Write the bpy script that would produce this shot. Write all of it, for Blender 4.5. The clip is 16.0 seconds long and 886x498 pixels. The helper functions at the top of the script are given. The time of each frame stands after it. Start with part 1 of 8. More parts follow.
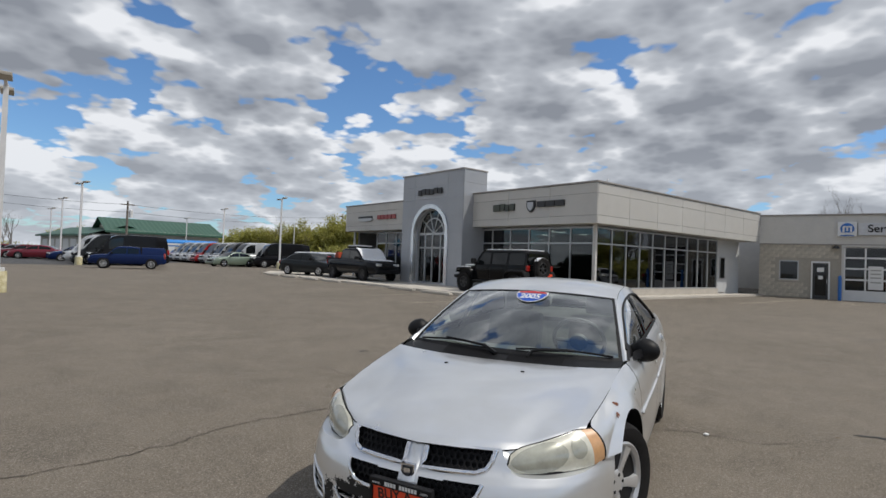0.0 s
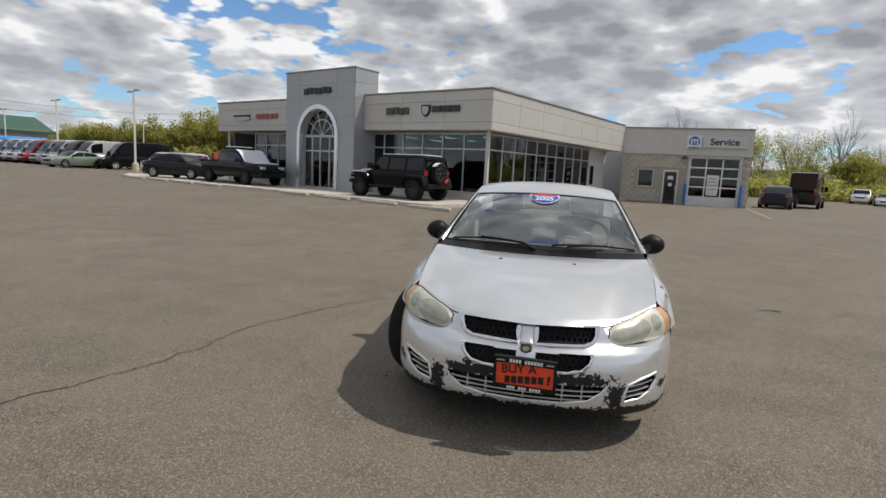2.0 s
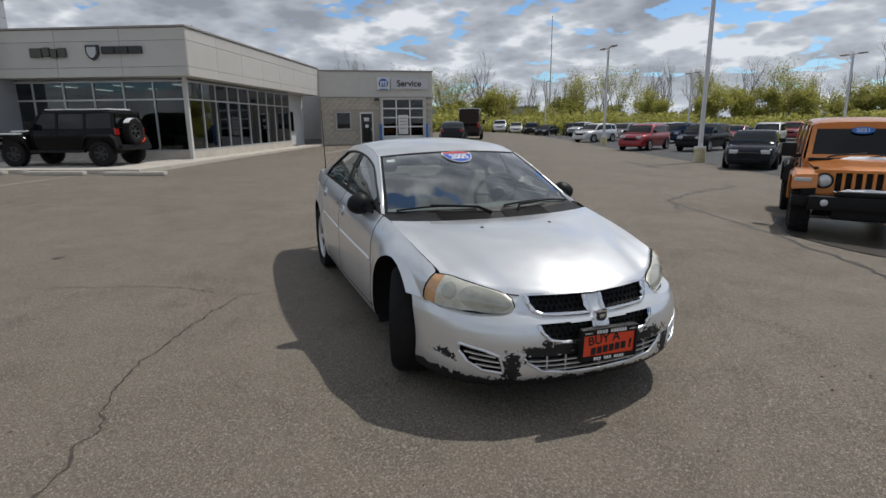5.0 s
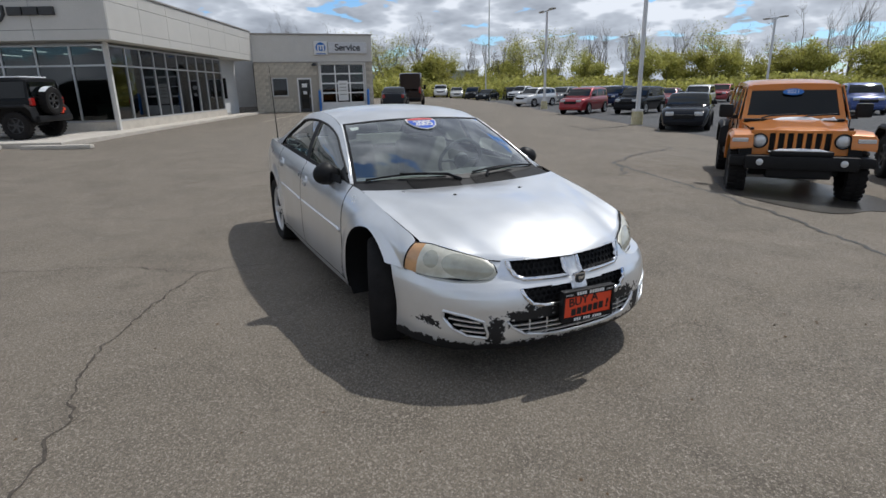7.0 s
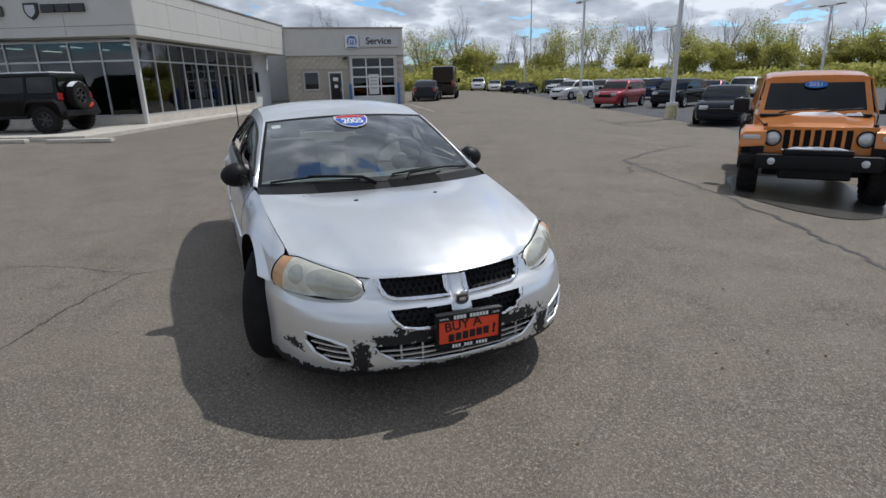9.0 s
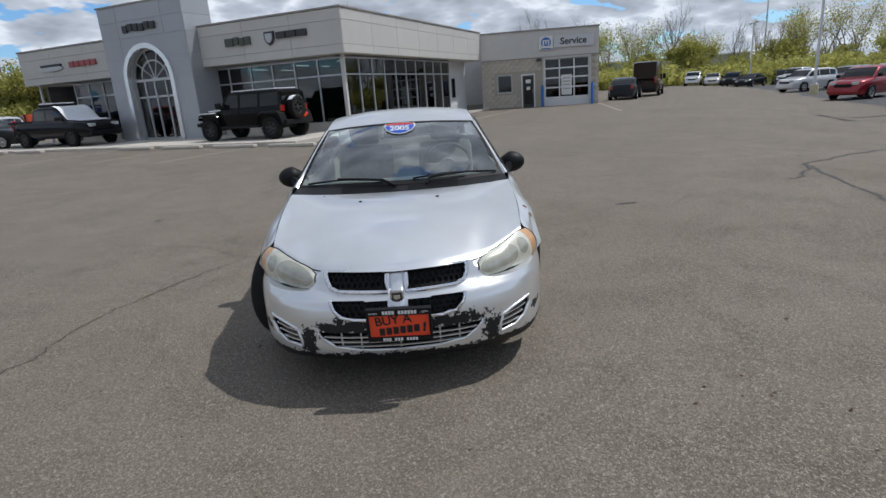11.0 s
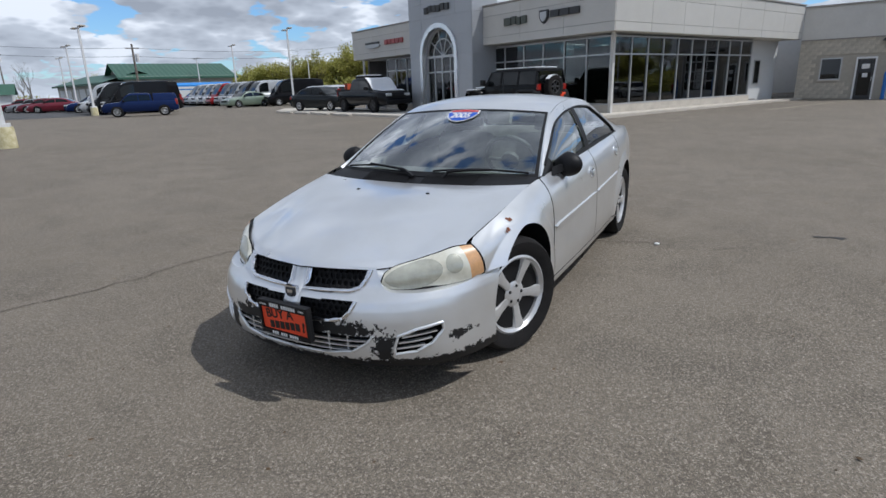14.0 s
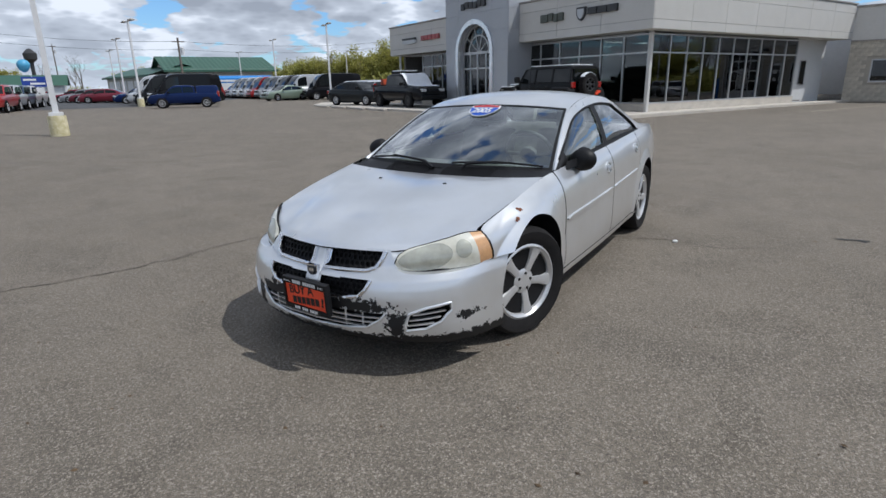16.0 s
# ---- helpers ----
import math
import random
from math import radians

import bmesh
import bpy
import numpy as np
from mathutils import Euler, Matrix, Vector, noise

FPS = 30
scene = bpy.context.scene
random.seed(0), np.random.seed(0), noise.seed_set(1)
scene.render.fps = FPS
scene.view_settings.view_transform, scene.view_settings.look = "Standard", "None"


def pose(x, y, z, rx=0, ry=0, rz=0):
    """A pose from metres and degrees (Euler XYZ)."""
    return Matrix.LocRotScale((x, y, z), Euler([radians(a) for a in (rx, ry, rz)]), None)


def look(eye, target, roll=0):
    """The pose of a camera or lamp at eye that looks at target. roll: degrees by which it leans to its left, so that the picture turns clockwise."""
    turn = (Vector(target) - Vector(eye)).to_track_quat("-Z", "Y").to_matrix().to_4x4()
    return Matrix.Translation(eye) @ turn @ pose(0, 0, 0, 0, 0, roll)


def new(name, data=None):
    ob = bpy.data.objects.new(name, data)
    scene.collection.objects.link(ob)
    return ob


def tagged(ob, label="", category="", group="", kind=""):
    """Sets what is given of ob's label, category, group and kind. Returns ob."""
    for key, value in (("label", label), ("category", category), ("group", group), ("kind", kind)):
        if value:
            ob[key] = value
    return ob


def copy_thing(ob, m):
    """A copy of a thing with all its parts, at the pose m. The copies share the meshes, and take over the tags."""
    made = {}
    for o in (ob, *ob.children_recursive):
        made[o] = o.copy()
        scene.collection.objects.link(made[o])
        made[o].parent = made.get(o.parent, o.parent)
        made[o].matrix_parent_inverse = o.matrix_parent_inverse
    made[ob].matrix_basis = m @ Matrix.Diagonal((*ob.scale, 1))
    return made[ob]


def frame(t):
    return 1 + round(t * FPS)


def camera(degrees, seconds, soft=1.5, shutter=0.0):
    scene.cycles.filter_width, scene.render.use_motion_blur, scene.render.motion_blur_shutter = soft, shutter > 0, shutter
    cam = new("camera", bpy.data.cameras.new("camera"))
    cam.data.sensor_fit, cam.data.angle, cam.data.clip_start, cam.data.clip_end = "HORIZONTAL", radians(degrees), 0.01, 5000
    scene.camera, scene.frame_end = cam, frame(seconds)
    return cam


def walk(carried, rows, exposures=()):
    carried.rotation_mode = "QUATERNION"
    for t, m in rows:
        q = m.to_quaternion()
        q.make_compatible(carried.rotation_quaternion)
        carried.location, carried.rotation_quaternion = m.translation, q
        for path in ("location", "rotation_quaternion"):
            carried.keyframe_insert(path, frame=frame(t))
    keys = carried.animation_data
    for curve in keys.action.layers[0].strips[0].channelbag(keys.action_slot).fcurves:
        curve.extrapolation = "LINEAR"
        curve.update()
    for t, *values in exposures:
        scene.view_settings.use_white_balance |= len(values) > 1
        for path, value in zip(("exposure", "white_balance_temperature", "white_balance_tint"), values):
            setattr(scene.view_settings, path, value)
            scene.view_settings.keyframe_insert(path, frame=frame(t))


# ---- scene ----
cam = camera(77.3, 16.0)
EXPOSURES = [(0.0, -0.15, 6350, 10), (0.5, -0.34, 6500, 10), (1.5, -0.07, 6650, 10), (2.0, 0.0, 6650, 10), (3.5, -0.05, 6650, 10), (4.5, -0.25, 6400, 10), (7.0, -0.08, 6050, 10), (8.0, -0.08, 6000, 10), (10.5, -0.08, 5950, 10), (13.5, -0.05, 5900, 10), (14.5, -0.01, 5850, 10), (16.0, -0.01, 5850, 10)]
PATH = [
    (0, (-0.042, -0.052, 1.47), (-0.018, 1.948, 1.512), 2.1),
    (0.5, (-0.184, -0.061, 1.415), (-0.307, 1.93, 1.274), 2.1),
    (1, (-0.49, -0.113, 1.425), (-0.423, 1.873, 1.198), 2.1),
    (1.5, (-0.906, -0.18, 1.443), (-0.63, 1.784, 1.187), 2.8),
    (2, (-1.277, -0.102, 1.405), (-0.774, 1.813, 1.128), 2.9),
    (2.5, (-1.645, 0.036, 1.414), (-0.967, 1.891, 1.098), 1.9),
    (3, (-1.995, 0.194, 1.436), (-1.117, 1.961, 1.104), 1.7),
    (3.5, (-2.212, 0.484, 1.424), (-1.131, 2.128, 1.066), 1.7),
    (4, (-2.414, 0.782, 1.448), (-1.176, 2.305, 1.066), 0.9),
    (4.5, (-2.542, 1.076, 1.482), (-1.194, 2.496, 1.075), 0.0),
    (7, (-2.738, 1.374, 1.493), (-1.21, 2.536, 0.931), -1.1),
    (7.5, (-2.624, 1.192, 1.494), (-1.1, 2.355, 0.924), -1.3),
    (8, (-2.411, 1.18, 1.487), (-0.889, 2.342, 0.908), -1.2),
    (10.5, (-1.309, 0.226, 1.487), (-0.277, 1.846, 0.931), -3.3),
    (11, (-1.076, 0.066, 1.477), (-0.206, 1.783, 0.931), -4.0),
    (11.5, (-0.783, 0.097, 1.471), (-0.025, 1.865, 0.922), -2.7),
    (12, (-0.493, 0.053, 1.447), (0.098, 1.884, 0.902), -3.2),
    (12.5, (-0.17, -0.026, 1.469), (0.228, 1.857, 0.927), -3.6),
    (13, (0.133, 0.116, 1.424), (0.41, 2.018, 0.873), -3.3),
    (13.5, (0.407, 0.163, 1.438), (0.548, 2.074, 0.867), -1.8),
    (14, (0.694, 0.027, 1.431), (0.614, 1.944, 0.868), -1.9),
    (14.5, (0.766, -0.101, 1.421), (0.579, 1.811, 0.863), -1.5),
    (15, (0.786, -0.201, 1.434), (0.585, 1.707, 0.87), -1.2),
    (15.5, (0.817, -0.193, 1.439), (0.616, 1.714, 0.871), -1.2),
    (16, (0.805, -0.148, 1.423), (0.611, 1.759, 0.851), -1.1),
]
walk(cam, [(t, look(eye, target, roll)) for t, eye, target, roll in PATH], EXPOSURES)

# ---- sky and sun ----
SUN_DIR = Vector((0.63, -0.10, 1.0)).normalized()


def sky_world():
    world = bpy.data.worlds.new("sky")
    scene.world = world
    world.use_nodes = True
    nt = world.node_tree
    nt.nodes.clear()
    N, K = nt.nodes.new, nt.links.new
    out, bg = N("ShaderNodeOutputWorld"), N("ShaderNodeBackground")
    sky = N("ShaderNodeTexSky")
    sky.sky_type, sky.sun_disc = "NISHITA", False
    sky.sun_elevation = math.asin(SUN_DIR.z)
    sky.sun_rotation = math.atan2(SUN_DIR.x, SUN_DIR.y)
    sky.air_density, sky.dust_density, sky.ozone_density = 1.0, 0.4, 1.5
    tc, sep = N("ShaderNodeTexCoord"), N("ShaderNodeSeparateXYZ")
    K(tc.outputs["Generated"], sep.inputs[0])

    def calc(op, a, b=0.0, c=None):
        n = N("ShaderNodeMath")
        n.operation = op
        for k, v in enumerate((a, b) if c is None else (a, b, c)):
            if isinstance(v, (int, float)):
                n.inputs[k].default_value = v
            else:
                K(v, n.inputs[k])
        return n.outputs[0]

    def ramp(value, stops):
        r = N("ShaderNodeValToRGB")
        r.color_ramp.elements[0].position, r.color_ramp.elements[0].color = stops[0][0], (*stops[0][1], 1)
        r.color_ramp.elements[1].position, r.color_ramp.elements[1].color = stops[-1][0], (*stops[-1][1], 1)
        for p, c in stops[1:-1]:
            r.color_ramp.elements.new(p).color = (*c, 1)
        K(value, r.inputs[0])
        return r.outputs[0]

    def density(rise, detail):
        """Heaped clouds on a deck seen in perspective, looked up a little higher by rise."""
        z = calc("MAXIMUM", calc("ADD", sep.outputs[2], rise), 0.0)
        up = calc("ADD", z, 0.25)
        comb = N("ShaderNodeCombineXYZ")
        K(calc("DIVIDE", sep.outputs[0], up), comb.inputs[0])
        K(calc("DIVIDE", sep.outputs[1], up), comb.inputs[1])
        K(calc("SUBTRACT", CLOUD_SEED, calc("MULTIPLY", z, 2.0)), comb.inputs[2])
        n = N("ShaderNodeTexNoise")
        n.inputs["Scale"].default_value, n.inputs["Detail"].default_value = 1.15, detail
        n.inputs["Roughness"].default_value, n.inputs["Distortion"].default_value = 0.52, 0.1
        K(comb.outputs[0], n.inputs["Vector"])
        w = N("ShaderNodeTexVoronoi")
        w.feature, w.inputs["Scale"].default_value, w.inputs["Detail"].default_value = "SMOOTH_F1", 3.7, 3.0
        w.inputs["Smoothness"].default_value, w.inputs["Roughness"].default_value = 0.35, 0.55
        K(comb.outputs[0], w.inputs["Vector"])
        puff = calc("MULTIPLY", calc("SUBTRACT", 0.45, w.outputs["Distance"]), 0.52)
        return calc("ADD", n.outputs["Fac"], puff)

    body = density(0.0, 10.0)
    mask = ramp(body, [(CLOUD_EDGE, (0, 0, 0)), (CLOUD_EDGE + 0.06, (1, 1, 1))])
    # tops and rims catch the sun, undersides are grey
    above = density(0.05, 6.0)
    rim = calc("ADD", calc("MULTIPLY", calc("SUBTRACT", above, body), 1.0), calc("MULTIPLY", calc("SUBTRACT", body, CLOUD_EDGE), 0.80))
    shade = ramp(calc("ADD", rim, 0.5), [(0.44, CLOUD_BRIGHT), (0.56, CLOUD_MID), (0.82, CLOUD_DARK)])
    # haze brightens the clouds low over the horizon
    haze = N("ShaderNodeMix")
    haze.data_type = "RGBA"
    K(ramp(sep.outputs[2], [(0.0, (0.55, 0.55, 0.55)), (0.08, (0.25, 0.25, 0.25)), (0.22, (0, 0, 0))]), haze.inputs[0])
    K(shade, haze.inputs[6])
    haze.inputs[7].default_value = (0.74, 0.78, 0.83, 1)
    shade = haze.outputs[2]
    dim = N("ShaderNodeMix")
    dim.data_type, dim.blend_type = "RGBA", "MULTIPLY"
    dim.inputs[0].default_value = 1.0
    dim.inputs[7].default_value = (SKY_GAIN * 0.75, SKY_GAIN * 0.98, SKY_GAIN * 1.2, 1)
    K(sky.outputs[0], dim.inputs[6])
    mix = N("ShaderNodeMix")
    mix.data_type = "RGBA"
    K(mask, mix.inputs[0])
    K(dim.outputs[2], mix.inputs[6])
    K(shade, mix.inputs[7])
    K(mix.outputs[2], bg.inputs[0])
    bg.inputs[1].default_value = 1.0
    K(bg.outputs[0], out.inputs[0])


CLOUD_SEED = 3.7
SKY_GAIN = 0.11
CLOUD_EDGE = 0.02
CLOUD_BRIGHT, CLOUD_MID, CLOUD_DARK = (0.93, 0.94, 0.96), (0.55, 0.575, 0.615), (0.29, 0.31, 0.35)
sky_world()
sun = new("sun", bpy.data.lights.new("sun", "SUN"))
sun.data.energy, sun.data.angle, sun.data.color = 3.0, radians(1.0), (1.0, 0.94, 0.85)
sun.matrix_world = look(SUN_DIR * 60, (0, 0, 0))

# ---- small tools ----


def gz(x, y):
    """Height of the ground, which rises a little towards the building and falls towards the lot."""
    k = min(1.0, max(0.0, (math.hypot(x, y - 3) - 9) / 15))
    z = 0.10 * k * k * (3 - 2 * k)
    v = (22.14 - y) * -0.7793 - (x - 6.372) * 0.6266
    k = min(1.0, max(0.0, (-12.3 - v) / 7.0))
    return z - (0.40 + z) * k * k * (3 - 2 * k)


def lerp(a, b, t):
    return a + (b - a) * t


def curve1(points):
    """A smooth function through (x, y) points (monotone cubic)."""
    xs, ys = [p[0] for p in points], [p[1] for p in points]
    n = len(xs)
    d = [(ys[i + 1] - ys[i]) / (xs[i + 1] - xs[i]) for i in range(n - 1)]
    m = [d[0]] + [0 if d[i - 1] * d[i] <= 0 else 2 * d[i - 1] * d[i] / (d[i - 1] + d[i]) for i in range(1, n - 1)] + [d[-1]]

    def f(x):
        if x <= xs[0]:
            return ys[0]
        if x >= xs[-1]:
            return ys[-1]
        i = max(k for k in range(n - 1) if xs[k] <= x)
        h = xs[i + 1] - xs[i]
        t = (x - xs[i]) / h
        return (2 * t**3 - 3 * t**2 + 1) * ys[i] + (t**3 - 2 * t**2 + t) * h * m[i] + (3 * t**2 - 2 * t**3) * ys[i + 1] + (t**3 - t**2) * h * m[i + 1]

    return f


def mesh_of(name, verts, faces, mat, smooth=False):
    me = bpy.data.meshes.new(name)
    me.from_pydata([tuple(v) for v in verts], [], faces)
    if mat:
        me.materials.append(mat)
    if smooth:
        me.polygons.foreach_set("use_smooth", [True] * len(me.polygons))
    me.update()
    return me


def part(name, bm, mat, parent=None, label="", smooth=False):
    """Links a bmesh as one mesh object under a thing."""
    me = bpy.data.meshes.new(name)
    bmesh.ops.recalc_face_normals(bm, faces=bm.faces)
    bm.to_mesh(me)
    bm.free()
    me.materials.append(mat)
    if smooth:
        me.polygons.foreach_set("use_smooth", [True] * len(me.polygons))
        me.set_sharp_from_angle(angle=radians(smooth if smooth > 1 else 38))
    ob = new(name, me)
    if parent:
        ob.parent = parent
    if label:
        ob["label"] = label
    return ob


def piece(name, me, parent, m=None):
    ob = new(name, me)
    ob.parent = parent
    if m is not None:
        ob.matrix_basis = m
    return ob


def thing(name, m, label, category, group="", kind=""):
    ob = new(name)
    ob.matrix_basis = m
    ob.empty_display_size = 0.2
    return tagged(ob, label, category, group, kind)


def box(bm, x0, x1, y0, y1, z0, z1, m=None, bevel=0.0):
    vs = [bm.verts.new((x, y, z)) for x in (x0, x1) for y in (y0, y1) for z in (z0, z1)]
    fs = [bm.faces.new([vs[i] for i in f]) for f in ((0, 1, 3, 2), (4, 6, 7, 5), (0, 4, 5, 1), (2, 3, 7, 6), (0, 2, 6, 4), (1, 5, 7, 3))]
    if bevel:
        es = list({e for f in fs for e in f.edges})
        out = bmesh.ops.bevel(bm, geom=es, offset=bevel, segments=2, affect="EDGES", profile=0.6)
        vs = list({v for f in out["faces"] for v in f.verts} | {v for v in vs if v.is_valid})
    if m is not None:
        for v in vs:
            v.co = m @ v.co
    return vs


def boxes(*specs, bevel=0.0):
    bm = bmesh.new()
    for s in specs:
        box(bm, *s, bevel=bevel)
    return bm


def lathe(bm, profile, n=24, m=None, closed=False):
    """Turns (radius, height) points about z."""
    rings = []
    for r, z in profile:
        rings.append([bm.verts.new((r * math.cos(2 * math.pi * k / n), r * math.sin(2 * math.pi * k / n), z)) for k in range(n)])
    pairs = list(zip(rings, rings[1:])) + ([(rings[-1], rings[0])] if closed else [])
    for a, b in pairs:
        for k in range(n):
            bm.faces.new((a[k], a[(k + 1) % n], b[(k + 1) % n], b[k]))
    if not closed:
        for r, (rad, _) in ((rings[0], profile[0]), (rings[-1], profile[-1])):
            bm.faces.new(r)
    if m is not None:
        for r in rings:
            for v in r:
                v.co = m @ v.co
    return [v for r in rings for v in r]


def tube(bm, pts, rad, n=6, cap=True):
    """A round bar along points; rad is a number or one for each point."""
    pts = [Vector(p) for p in pts]
    rads = rad if isinstance(rad, (list, tuple)) else [rad] * len(pts)
    rings = []
    side = None
    for i, p in enumerate(pts):
        d = (pts[min(i + 1, len(pts) - 1)] - pts[max(i - 1, 0)]).normalized()
        if side is None:
            side = d.orthogonal().normalized()
        side = (side - d * side.dot(d)).normalized()
        up = d.cross(side)
        rings.append([bm.verts.new(p + (side * math.cos(2 * math.pi * k / n) + up * math.sin(2 * math.pi * k / n)) * rads[i]) for k in range(n)])
    for a, b in zip(rings, rings[1:]):
        for k in range(n):
            bm.faces.new((a[k], a[(k + 1) % n], b[(k + 1) % n], b[k]))
    if cap:
        bm.faces.new(rings[0])
        bm.faces.new(rings[-1])


def grid(bm, fn, nu, nv, close=False):
    """A sheet of quads: fn(a, b) for a, b in 0..1."""
    vs = [[bm.verts.new(fn(i / nu, j / nv)) for j in range(nv + 1)] for i in range(nu + 1)]
    for i in range(nu):
        for j in range(nv):
            bm.faces.new((vs[i][j], vs[i + 1][j], vs[i + 1][j + 1], vs[i][j + 1]))
    return vs


def solidify(bm, depth):
    """Gives an open sheet thickness, inwards."""
    bmesh.ops.recalc_face_normals(bm, faces=bm.faces)
    bmesh.ops.solidify(bm, geom=list(bm.faces), thickness=depth)


# ---- materials ----
MATS = {}


def material(name, colour, rough=0.6, metal=0.0, vary=0.12, scale=8.0, bump=0.0, bump_scale=60.0, coat=0.0, tint=None, spec=0.5, detail_mix=0.35, obj_random=0.0, noise_coord="Object"):
    """A painted, mineral or metal surface with broad and fine variation."""
    if name in MATS:
        return MATS[name]
    mat = bpy.data.materials.new(name)
    MATS[name] = mat
    mat.use_nodes = True
    nt = mat.node_tree
    N, K = nt.nodes.new, nt.links.new
    b = nt.nodes["Principled BSDF"]
    b.inputs["Roughness"].default_value, b.inputs["Metallic"].default_value = rough, metal
    b.inputs["Specular IOR Level"].default_value = spec
    if coat:
        b.inputs["Coat Weight"].default_value, b.inputs["Coat Roughness"].default_value = coat, 0.04
    tc = N("ShaderNodeTexCoord")
    big, fine = N("ShaderNodeTexNoise"), N("ShaderNodeTexNoise")
    for n, s, d in ((big, scale, 6), (fine, scale * 9, 3)):
        n.inputs["Scale"].default_value, n.inputs["Detail"].default_value, n.inputs["Roughness"].default_value = s, d, 0.6
        K(tc.outputs[noise_coord], n.inputs["Vector"])
    add = N("ShaderNodeMix")
    add.data_type = "FLOAT"
    add.inputs[0].default_value = detail_mix
    K(big.outputs["Fac"], add.inputs[2])
    K(fine.outputs["Fac"], add.inputs[3])
    r = N("ShaderNodeValToRGB")
    c2 = tint or colour
    r.color_ramp.elements[0].position, r.color_ramp.elements[1].position = 0.32, 0.68
    r.color_ramp.elements[0].color = (*[max(0, c * (1 - vary)) for c in colour], 1)
    r.color_ramp.elements[1].color = (*[min(1, c * (1 + vary)) for c in c2], 1)
    K(add.outputs[0], r.inputs[0])
    col = r.outputs[0]
    if obj_random:
        info = N("ShaderNodeObjectInfo")
        hsv = N("ShaderNodeHueSaturation")
        mr = N("ShaderNodeMapRange")
        mr.inputs[3].default_value, mr.inputs[4].default_value = 1 - obj_random, 1 + obj_random
        K(info.outputs["Random"], mr.inputs[0])
        K(mr.outputs[0], hsv.inputs["Value"])
        K(col, hsv.inputs["Color"])
        col = hsv.outputs[0]
    K(col, b.inputs["Base Color"])
    if bump:
        bn, bu = N("ShaderNodeTexNoise"), N("ShaderNodeBump")
        bn.inputs["Scale"].default_value, bn.inputs["Detail"].default_value = bump_scale, 5
        bu.inputs["Strength"].default_value, bu.inputs["Distance"].default_value = bump, 0.01
        K(tc.outputs[noise_coord], bn.inputs["Vector"])
        K(bn.outputs["Fac"], bu.inputs["Height"])
        K(bu.outputs[0], b.inputs["Normal"])
    return mat


def emitter(name, colour, strength):
    mat = bpy.data.materials.new(name)
    mat.use_nodes = True
    b = mat.node_tree.nodes["Principled BSDF"]
    b.inputs["Base Color"].default_value = (*colour, 1)
    b.inputs["Emission Color"].default_value = (*colour, 1)
    b.inputs["Emission Strength"].default_value = strength
    return mat


def glass(name, tint, ior=1.5, gain=1.0):
    """A clear pane: light passes with a tint, and its gloss grows at grazing angles."""
    mat = bpy.data.materials.new(name)
    mat.use_nodes = True
    nt = mat.node_tree
    nt.nodes.clear()
    N, K = nt.nodes.new, nt.links.new
    out, mix, tr, gl, fr = (N(k) for k in ("ShaderNodeOutputMaterial", "ShaderNodeMixShader", "ShaderNodeBsdfTransparent", "ShaderNodeBsdfGlossy", "ShaderNodeFresnel"))
    tr.inputs[0].default_value = (*tint, 1)
    gl.inputs["Color"].default_value, gl.inputs["Roughness"].default_value = (0.97, 0.98, 1, 1), 0.0
    fr.inputs[0].default_value = ior
    m = N("ShaderNodeMath")
    m.operation, m.use_clamp = "MULTIPLY", True
    m.inputs[1].default_value = gain
    K(fr.outputs[0], m.inputs[0])
    K(m.outputs[0], mix.inputs[0])
    K(tr.outputs[0], mix.inputs[1])
    K(gl.outputs[0], mix.inputs[2])
    K(mix.outputs[0], out.inputs[0])
    return mat


